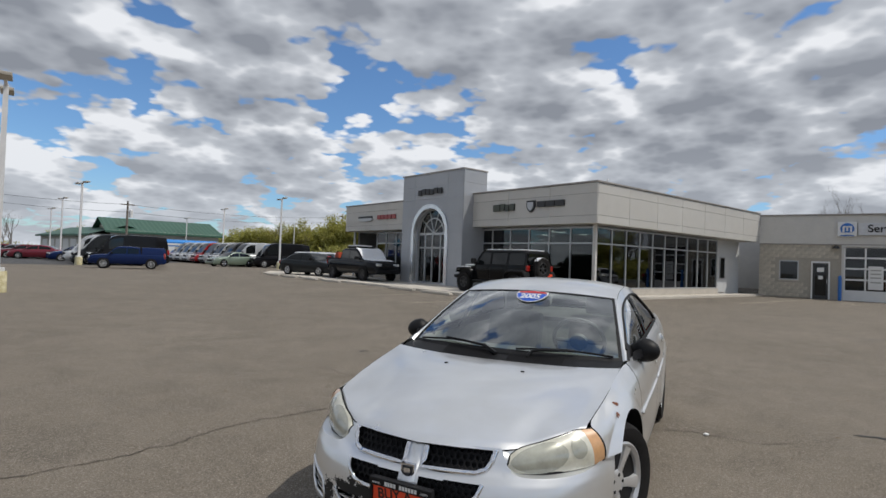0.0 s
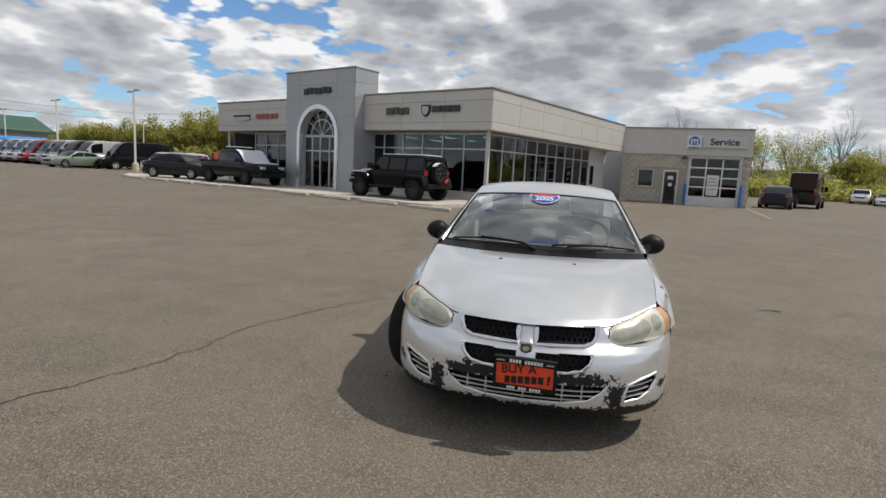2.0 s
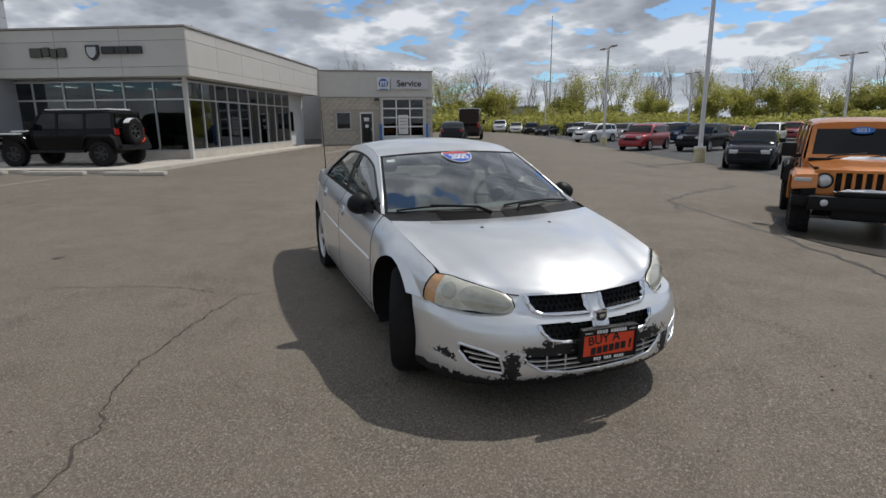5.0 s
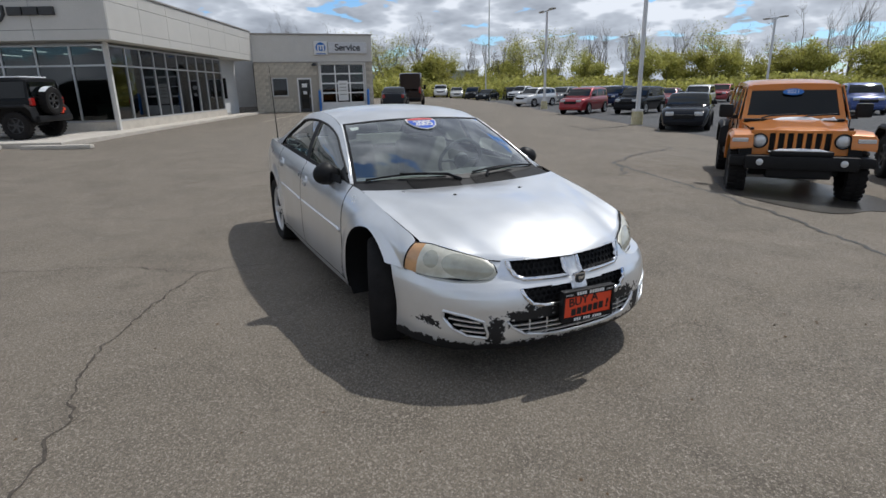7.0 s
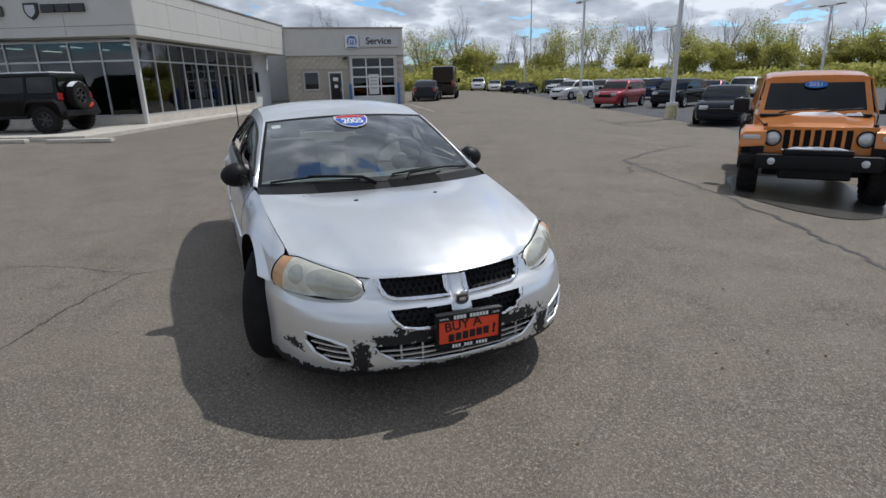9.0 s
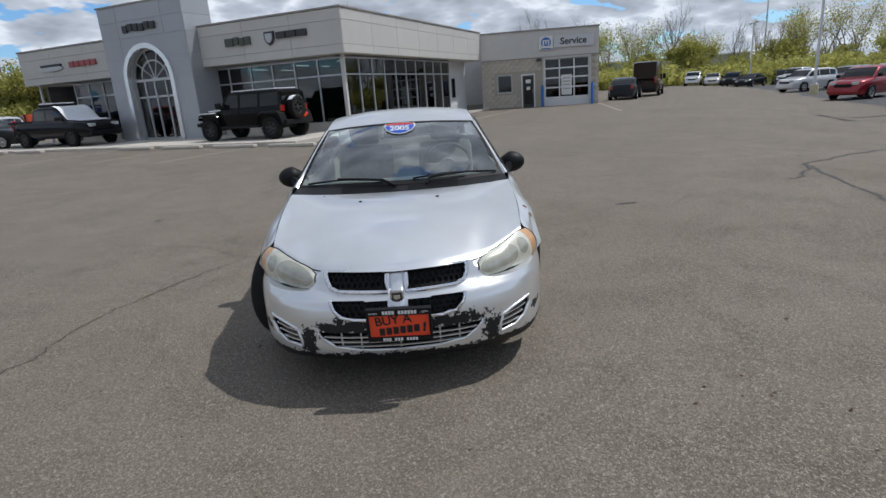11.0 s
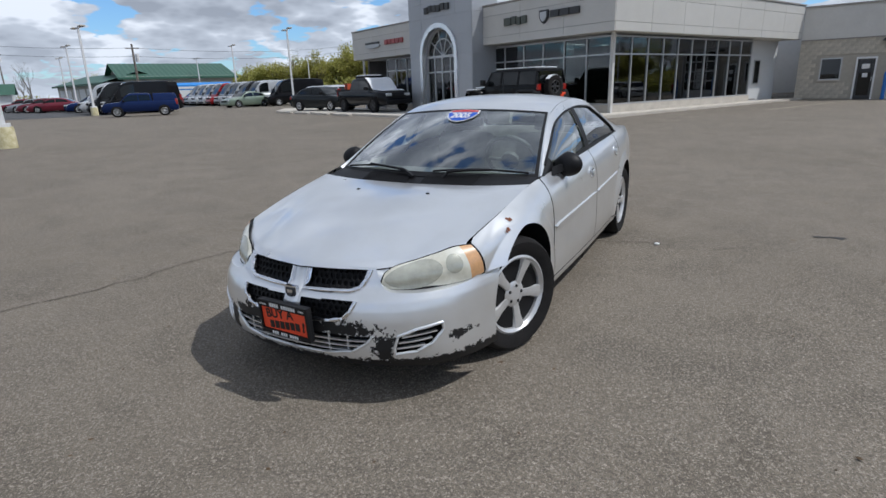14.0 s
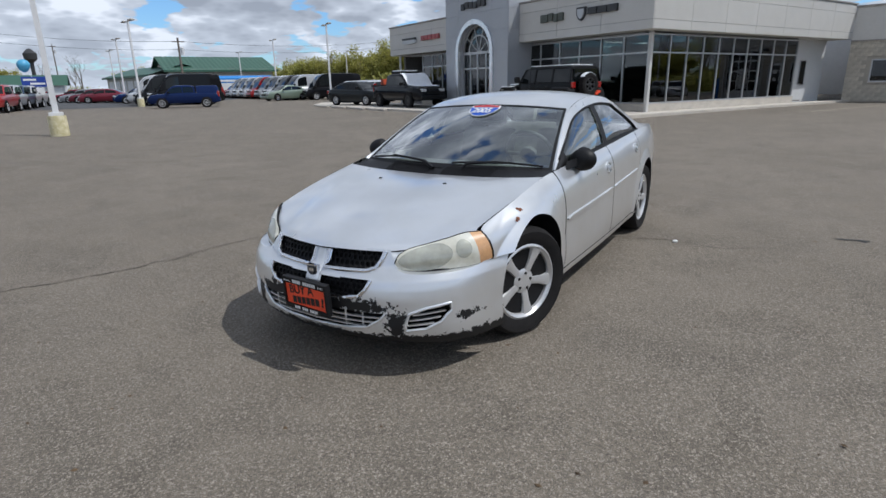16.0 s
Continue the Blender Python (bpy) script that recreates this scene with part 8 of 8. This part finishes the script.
for sg in (1, -1):
    for X, z0 in ((1.338, 0.2), (2.411, 0.262), (3.326, 0.60)):
        bm = bmesh.new()
        tube(bm, [(lambda v: (v.x, v.y * sg, v.z))(side(X, lerp(z0, zbelt(X), k / 12), -0.006)) for k in range(13)], 0.007, 5)
        part("door_gap", bm, M_BLACK, hero)
    bm = bmesh.new()
    tube(bm, [(lambda v: (v.x, v.y * sg, v.z))(side(lerp(1.34, 3.26, k / 20), 0.258, -0.004)) for k in range(21)], 0.006, 5)
    part("sill_gap", bm, M_BLACK, hero)
    # side moulding in two lengths, door handles
    for xa, xb in ((1.365, 2.39), (2.43, 3.235)):
        bm = bmesh.new()
        vs = []
        for k in range(17):
            X = lerp(xa, xb, k / 16)
            z = lerp(0.588, 0.650, (X - 1.36) / 1.88)
            e = 1.0 if 0 < k < 16 else 0.3
            vs.append([bm.verts.new((lambda v: (v.x, v.y * sg, v.z))(side(X, z + dz_ * e, l_))) for dz_, l_ in ((0.017, 0.0), (0.012, 0.011), (-0.012, 0.011), (-0.017, 0.0))])
        for a_, b_ in zip(vs, vs[1:]):
            for q in range(3):
                bm.faces.new((a_[q], a_[q + 1], b_[q + 1], b_[q]))
        part("side_moulding", bm, M_SILVER, hero, smooth=30)
    for X, z in ((2.27, 0.795), (3.17, 0.848)):
        dh = new("door_handle")
        dh.parent = hero
        c = side(X, z)
        up = (side(X, z + 0.03) - side(X, z - 0.03)).normalized()
        up = Vector((up.x, up.y * sg, up.z))
        out = Vector((0, sg, 0.25)).normalized()
        fwd = Vector((1, 0, 0))
        m3 = Matrix.Translation((c.x, c.y * sg, c.z)) @ Matrix((fwd, up, Vector(fwd).cross(up) * (1 if Vector(fwd).cross(up).y * sg > 0 else -1))).transposed().to_4x4()
        bm = bmesh.new()
        lathe(bm, [(0.052, -0.004), (0.050, 0.010), (0.042, 0.010), (0.038, 0.001), (0.004, 0.0)], 24, m3 @ Matrix.Diagonal((1.0, 0.82, 1, 1)))
        part("cup", bm, M_SILVER, dh, smooth=40)
        bm = bmesh.new()
        box(bm, -0.044, 0.044, -0.012, 0.012, 0.008, 0.022, m3, bevel=0.005)
        part("grip", bm, M_SILVER, dh, smooth=True)

# cabin: roof rail, screens, pillars
rail = path3([(1.38, 1.38, 0.755, 0.888), (1.72, 1.72, 0.678, 1.062), (2.06, 2.06, 0.606, 1.226), (2.35, 2.35, 0.592, 1.288), (2.65, 2.65, 0.588, 1.307), (2.95, 2.95, 0.588, 1.290), (3.25, 3.25, 0.600, 1.232), (3.55, 3.55, 0.624, 1.138), (3.92, 3.92, 0.662, 1.005)])


def flank(X, f, lift=0.0):
    """The cabin's side: f from the belt to the roof rail."""
    r = rail(X)
    b = (X, yseam(X) - 0.006, zbelt(X) - 0.004)
    y = lerp(b[1], r[1], f) + 0.020 * math.sin(math.pi * f) + lift
    return C(X, y, lerp(b[2], r[2], f))


G0, G1 = 0.085, 0.835
both_sides("belt_trim", lambda p, q: flank(lerp(1.42, 3.55, p), lerp(0.0, G0, q), 0.003), 40, 2, M_BLACK)
both_sides("roof_rail", lambda p, q: flank(lerp(1.385, 3.90, p), lerp(G1, 1.0, q)), 60, 4, M_SILVER)
both_sides("front_quarter_trim", lambda p, q: flank(lerp(1.40, 1.60, p), lerp(0.0, G1, q), 0.002), 8, 8, M_BLACK)
both_sides("centre_pillar", lambda p, q: flank(lerp(2.385, 2.485, p) + 0.05 * q, lerp(G0, G1, q), 0.003), 4, 12, M_BLACK)
rear_edge = curve1([(0.0, 3.48), (0.3, 3.43), (0.6, 3.27), (0.85, 3.02)])
both_sides("rear_pillar", lambda p, q: flank(lerp(rear_edge(lerp(0, G1, q)), 3.90, p), lerp(0.0, G1, q)), 14, 16, M_SILVER)
for o in both_sides("front_door_glass", lambda p, q: flank(lerp(1.595, 2.388, p) + 0.05 * q * p, lerp(G0, G1, q), -0.006), 16, 10, M_SIDEGLASS):
    o.visible_shadow = False
for o in both_sides("rear_door_glass", lambda p, q: flank(lerp(2.482 + 0.05 * q, rear_edge(lerp(G0, G1, q)) + 0.004, p), lerp(G0, G1, q), -0.006), 16, 10, M_SIDEGLASS):
    o.visible_shadow = False
for sg in (1, -1):
    bm = bmesh.new()
    tube(bm, [(lambda v: (v.x, v.y * sg, v.z))(flank(lerp(1.50, 3.05, k / 30), G1, 0.002)) for k in range(31)] + [(lambda v: (v.x, v.y * sg, v.z))(flank(rear_edge(lerp(G1, G0, k / 12)), lerp(G1, G0, k / 12), 0.002)) for k in range(1, 13)], 0.009, 6)
    part("window_seal", bm, M_BLACK, hero)

wsb = lambda a: (1.22 + 0.165 * a * a, 0.742 * a, 0.880 - 0.010 * a * a)
wst = lambda a: (1.985 + 0.072 * a * a, 0.586 * a, 1.262 - 0.030 * a * a)


def screen(p, b, out=0.0):
    a = 2 * p - 1
    v = Vector(wsb(a)).lerp(Vector(wst(a)), b)
    v += Vector((-0.45, 0, 0.89)) * (0.020 * 4 * b * (1 - b) + out)
    return C(*v)


bm = bmesh.new()
grid(bm, lambda p, b: screen(lerp(0.012, 0.988, p), lerp(0.03, 0.985, b)), 32, 20)
part("windscreen", bm, M_CARGLASS, hero, smooth=True).visible_shadow = False
bm = bmesh.new()
for pa, pb, ba, bb in ((0.0, 0.014, 0, 1), (0.986, 1.0, 0, 1), (0.014, 0.986, 0.975, 1.0), (0.014, 0.986, 0.0, 0.055)):
    grid(bm, lambda p, b: screen(lerp(pa, pb, p), lerp(ba, bb, b), 0.003), 24, 12)
part("windscreen_surround", bm, M_BLACK, hero, "black windscreen surround", True)
# A-pillar outer skin between the screen and the rail
both_sides("front_pillar", lambda p, q: (lambda s_, r_: s_.lerp(r_, q) + Vector((0, 0.006, 0.004)) * math.sin(math.pi * q))(screen(1.0, lerp(0.02, 1.0, p), 0.001), C(*rail(lerp(1.385, 2.06, p)))), 20, 6, M_SILVER)

roof_mid = curve1([(1.98, 1.262), (2.2, 1.318), (2.45, 1.350), (2.7, 1.354), (2.95, 1.335), (3.12, 1.300)])


def roof(p, b, down=0.0):
    a = 2 * p - 1
    X = lerp(1.985 + 0.072 * a * a, 3.12 - 0.05 * a * a, b)
    r = rail(X)
    k = 1 - abs(a) ** 2.4
    z = lerp(r[2], roof_mid(X), k)
    return C(X, a * (r[1] - 0.004), z - down)


bm = bmesh.new()
grid(bm, roof, 40, 30)
part("roof", bm, M_SILVER, hero, smooth=40)
bm = bmesh.new()
grid(bm, lambda p, b: roof(lerp(0.04, 0.96, p), lerp(0.03, 0.97, b), 0.03), 16, 12)
part("headliner", bm, M_HEADLINER, hero, smooth=True)


def back_screen(p, b):
    a = 2 * p - 1
    top = Vector((3.12 - 0.05 * a * a, a * 0.585, lerp(1.255, 1.300, 1 - a * a)))
    low = Vector((3.80 + 0.03 * (1 - a * a), a * 0.640, 1.01))
    v = top.lerp(low, b) + Vector((0.3, 0, 0.9)) * 0.025 * 4 * b * (1 - b)
    return C(*v)


bm = bmesh.new()
grid(bm, lambda p, b: back_screen(lerp(0.05, 0.95, p), lerp(0.04, 0.96, b)), 20, 12)
part("rear_screen", bm, M_CARGLASS, hero, smooth=True).visible_shadow = False
bm = bmesh.new()
for pa, pb, ba, bb in ((0, 0.05, 0, 1), (0.95, 1, 0, 1), (0.05, 0.95, 0, 0.04), (0.05, 0.95, 0.96, 1)):
    grid(bm, lambda p, b: back_screen(lerp(pa, pb, p), lerp(ba, bb, b)), 10, 10)
part("rear_screen_surround", bm, M_BLACK, hero, smooth=True)


def deck(p, b):
    a = 2 * p - 1
    X = lerp(3.74 + 0.06 * (1 - a * a), 4.62, b)
    return C(X, a * yseam(X), zbelt(X) + 0.022 * (1 - a * a))


bm = bmesh.new()
grid(bm, deck, 24, 14)
part("boot_lid", bm, M_SILVER, hero, smooth=40)
bm = bmesh.new()


def tail(p, b):
    a = 2 * p - 1
    z = lerp(0.25, 0.945, b)
    return C(4.62 + 0.085 * (1 - a * a) + 0.05 * math.sin(math.pi * min(1, b * 1.3)) * (1 - abs(a) ** 3), a * (ywide(4.62) if b < 0.7 else lerp(ywide(4.62), yseam(4.62), (b - 0.7) / 0.3)), z)


grid(bm, tail, 24, 14)
part("rear_bumper", bm, M_SILVER, hero, smooth=40)
for sg in (1, -1):
    bm = bmesh.new()
    box(bm, -4.72, -4.58, sg * 0.58 - 0.11, sg * 0.58 + 0.10, 0.70, 0.86, bevel=0.03)
    part("tail_light", bm, M_TAIL, hero, smooth=True)
bm = bmesh.new()
tube(bm, [C(4.28, -0.655, 0.985), C(4.28, -0.655, 1.01), C(4.36, -0.66, 1.75)], [0.012, 0.006, 0.0025], 6)
part("aerial", bm, M_BLACK, hero, "thin black aerial")

# cowl, wipers
bm = bmesh.new()


def cowl(p, b):
    a = 2 * p - 1
    h = hood_rear(abs(a))
    h = Vector((h[0] - 0.03, h[1] * (1 if a >= 0 else -1), h[2] - 0.018))
    w = Vector(wsb(a)) + Vector((0.05, 0, 0.018))
    return C(*h.lerp(w, b))


grid(bm, cowl, 32, 5)
part("cowl", bm, M_BLACK, hero, smooth=True)
for sg in (1, -1):
    bm = bmesh.new()
    for k in range(26):
        y = sg * lerp(0.06, 0.40, k / 25)
        p0 = cowl((y / 0.745 + 1) / 2, 0.15)
        p1 = cowl((y / 0.745 + 1) / 2, 0.85)
        tube(bm, [p0 + Vector((0, 0, 0.006)), p1 + Vector((0, 0, 0.008))], 0.0035, 4)
    part("cowl_vent", bm, M_BLACK, hero)
for pts in ([(0.48, -0.02), (0.42, 0.030), (0.20, 0.075), (0.06, 0.085)], [(0.62, -0.02), (0.64, 0.028), (0.82, 0.055), (0.965, 0.05)]):
    wp_ = new("wiper")
    wp_.parent = hero
    (a0, b0), (a1, b1), (a2, b2), (a3, b3) = pts
    bm = bmesh.new()
    tube(bm, [screen(a0, b0, 0.01), screen(a1, b1, 0.030), screen((a1 + a2) / 2, (b1 + b2) / 2, 0.034), screen(a2, b2, 0.030)], [0.013, 0.010, 0.008, 0.007], 6)
    part("arm", bm, M_BLACK, wp_, smooth=60)
    bm = bmesh.new()
    lo_a, hi_a = (0.05, 0.42) if a3 < 0.5 else (0.56, 0.965)
    tube(bm, [screen(lerp(lo_a, hi_a, k / 14), lerp(0.060, 0.085, math.sin(math.pi * k / 14)) - 0.01 * abs(2 * k / 14 - 1), 0.014) for k in range(15)], 0.007, 5)
    part("blade", bm, M_BLACK, wp_)

# mirrors
for sg in (1, -1):
    mi = new("door_mirror")
    mi.parent = hero
    bm = bmesh.new()
    bmesh.ops.create_uvsphere(bm, u_segments=24, v_segments=16, radius=1.0)
    for v in bm.verts:
        x, y, z = v.co
        k = 1 - 0.42 * max(0, -y) if y < 0 else 1.0
        fx = 0.085 if x > 0 else 0.035
        v.co = Vector((x * fx * k, y * 0.112, z * 0.080 * k - 0.022 * max(0, -y)))
        v.co = Matrix.Rotation(radians(-16), 3, "Z") @ v.co
        v.co += C(1.70, 0.832, 0.926)
        v.co.y *= sg
    part("shell", bm, M_BLACK, mi, smooth=60)
    bm = bmesh.new()
    q = [C(1.50, 0.79, 0.872), C(1.55, 0.78, 0.925), C(1.66, 0.79, 0.925), C(1.64, 0.80, 0.872)]
    r_ = [C(1.62, 0.84, 0.895), C(1.64, 0.84, 0.945), C(1.72, 0.84, 0.945), C(1.71, 0.84, 0.895)]
    a_, b_ = [[bm.verts.new((p.x, p.y * sg, p.z)) for p in w_] for w_ in (q, r_)]
    for k in range(4):
        bm.faces.new((a_[k], a_[(k + 1) % 4], b_[(k + 1) % 4], b_[k]))
    bm.faces.new(a_)
    bm.faces.new(b_)
    part("arm", bm, M_BLACK, mi, smooth=60)

# rust spots on the wing
for X, Z, r_ in ((0.80, 0.757, 0.016), (0.74, 0.720, 0.013), (0.72, 0.712, 0.008)):
    bm = bmesh.new()
    c = side(X, Z, 0.0)
    ring = []
    for k in range(11):
        a = 2 * math.pi * k / 11
        rr = r_ * (0.7 + 0.5 * noise.noise(Vector((math.cos(a) * 1.3, math.sin(a) * 1.3, X * 9))))
        ring.append(bm.verts.new(side(X + rr * 1.5 * math.cos(a), Z + rr * math.sin(a), 0.0022)))
    bm.faces.new(ring)
    part("rust_spot", bm, M_RUST, hero, "brown rust spot")

# year sticker and small stickers on the screen
sk = new("year_sticker")
sk.parent = hero
sk["label"] = "white-edged blue oval sticker with red top reading 2005"


def sticker(y, b, r_=0.004):
    return screen((y / lerp(0.742, 0.586, b) + 1) / 2, b, r_)


def patch(outline, b0, lift, mat, name, y0=0.0):
    bm = bmesh.new()
    bm.faces.new([bm.verts.new(sticker(y0 + y * 1.15, b0 + z * 2.1, lift)) for y, z in outline])
    part(name, bm, mat, sk)


SHIELD = [(-0.102, 0.040), (0.0, 0.050), (0.102, 0.040), (0.108, 0.012), (0.085, -0.028), (0.045, -0.052), (0.0, -0.060), (-0.045, -0.052), (-0.085, -0.028), (-0.108, 0.012)]
SB0 = 0.872
patch(SHIELD, SB0, 0.009, M_WHITE, "white_edge")
patch([(y * 0.93, z * 0.90 if z < 0.03 else 0.018) for y, z in SHIELD], SB0, 0.012, material("sticker_blue", (0.02, 0.10, 0.55), 0.4), "blue_field")
patch([(-0.094, 0.024), (0.094, 0.024), (0.092, 0.036), (0.0, 0.045), (-0.092, 0.036)], SB0, 0.012, material("sticker_red", (0.55, 0.03, 0.04), 0.4), "red_band")
ax_y = (sticker(0.05, SB0) - sticker(-0.05, SB0)).normalized()
ax_z = (sticker(0, SB0 + 0.02) - sticker(0, SB0 - 0.02)).normalized()
mm = Matrix((ax_y, ax_z, ax_y.cross(ax_z))).transposed().to_4x4()
mm.translation = sticker(0, SB0 - 0.026, 0.014)
mm = mm @ Matrix.Diagonal((1, 1.35, 1, 1))
words("2005", 0.078, M_WHITE, sk, mm, 0.0006, bold=0.0022)
bm = bmesh.new()
bm.faces.new([bm.verts.new(sticker(-y, b, -0.004)) for y, b in ((0.50, 0.86), (0.56, 0.86), (0.555, 0.92), (0.495, 0.92))])
part("inspection_sticker", bm, M_WHITE, hero, "small white sticker")

# inside
part("dashboard", boxes((-1.80, -1.24, -0.70, 0.70, 0.52, 0.86), bevel=0.05), M_DASH, hero, smooth=True)
bm = bmesh.new()
grid(bm, lambda p, b: C(lerp(1.22, 1.78, b), lerp(-0.70, 0.70, p), 0.845 + 0.025 * math.sin(math.pi * b) + 0.02 * math.exp(-((lerp(-0.7, 0.7, p) - 0.37) / 0.2) ** 2) * b), 20, 10)
part("dash_top", bm, M_DASH, hero, smooth=True)
part("cabin_floor", boxes((-3.6, -1.4, -0.74, 0.74, 0.30, 0.34)), M_DASH, hero)
part("door_card", boxes((-3.4, -1.5, 0.735, 0.75, 0.34, 0.90)), M_CABIN, hero)
part("door_card", boxes((-3.4, -1.5, -0.75, -0.735, 0.34, 0.90)), M_CABIN, hero)
part("parcel_shelf", boxes((-3.85, -3.35, -0.62, 0.62, 0.90, 0.94)), M_DASH, hero)
bm = bmesh.new()
n = 28
mw = Matrix.Translation(C(1.93, 0.36, 0.915)) @ Matrix.Rotation(radians(-62), 4, "Y")
tube(bm, [mw @ Vector((0.185 * math.cos(2 * math.pi * k / n), 0.185 * math.sin(2 * math.pi * k / n), 0)) for k in range(n + 1)], 0.015, 8, cap=False)
for a in (0, 180, 270):
    tube(bm, [mw @ Vector((0, 0, -0.02)), mw @ Vector((0.18 * math.sin(radians(a)), 0.18 * math.cos(radians(a)), 0))], 0.014, 6)
lathe(bm, [(0.065, -0.03), (0.065, 0.0), (0.04, 0.012)], 16, mw)
part("steering_wheel", bm, M_DASH, hero, smooth=60)


def seat(y, X, w):
    st = new("seat")
    st.parent = hero
    bm = bmesh.new()
    box(bm, -0.26, 0.26, -w, w, 0.34, 0.56, Matrix.Translation(C(X, y, 0)), bevel=0.07)
    part("cushion", bm, M_CABIN, st, smooth=True)
    bm = bmesh.new()
    box(bm, -0.08, 0.08, -w, w, 0.0, 0.58, Matrix.Translation(C(X + 0.28, y, 0.48)) @ Matrix.Rotation(radians(-18), 4, "Y"), bevel=0.06)
    part("backrest", bm, M_CABIN, st, smooth=True)
    for yy in ([0.0] if w < 0.4 else [-0.38, 0.38]):
        bm = bmesh.new()
        box(bm, -0.05, 0.05, -0.13, 0.13, 0.0, 0.17, Matrix.Translation(C(X + 0.50, y + yy, 1.045)) @ Matrix.Rotation(radians(-14), 4, "Y"), bevel=0.045)
        part("headrest", bm, M_CABIN, st, smooth=True)


seat(0.37, 2.28, 0.25)
seat(-0.37, 2.28, 0.25)
seat(0.0, 3.02, 0.62)
bm = bmesh.new()
box(bm, -0.03, 0.03, -0.12, 0.12, -0.03, 0.03, Matrix.Translation(C(1.96, 0.0, 1.175)), bevel=0.015)
tube(bm, [C(1.96, 0, 1.19), C(1.98, 0, 1.235)], 0.008)
part("rear_view_mirror", bm, M_BLACK, hero, smooth=True)

# ---- wall blocks, laid last ----
block = bpy.data.meshes.new("block")
bm = bmesh.new()
box(bm, 0.005, 0.395, 0.03, 0.062, 0.005, 0.195)
bm.to_mesh(block)
bm.free()
block.materials.append(M_BLOCK)
half = bpy.data.meshes.new("block")
bm = bmesh.new()
box(bm, 0.005, 0.195, 0.03, 0.062, 0.005, 0.195)
bm.to_mesh(half)
bm.free()
half.materials.append(M_BLOCK)
for row in range(15):
    z = SB + 0.11 + row * 0.2
    x = -0.2 * (row % 2)
    while x < SL - 0.19:
        lo, hi = x, x + 0.4
        me, px = block, x
        if lo < 0:
            me, px, lo = half, 0.0, 0.0
        if hi > SL:
            me, hi = half, lo + 0.2
        clear = all(hi <= o[0] - 0.08 or lo >= o[1] + 0.08 or z + 0.2 <= o[2] or z >= o[3] + 0.08 for o in openings)
        if clear:
            piece("block", me, service, Matrix.Translation((px, 0, z)))
        x += 0.4
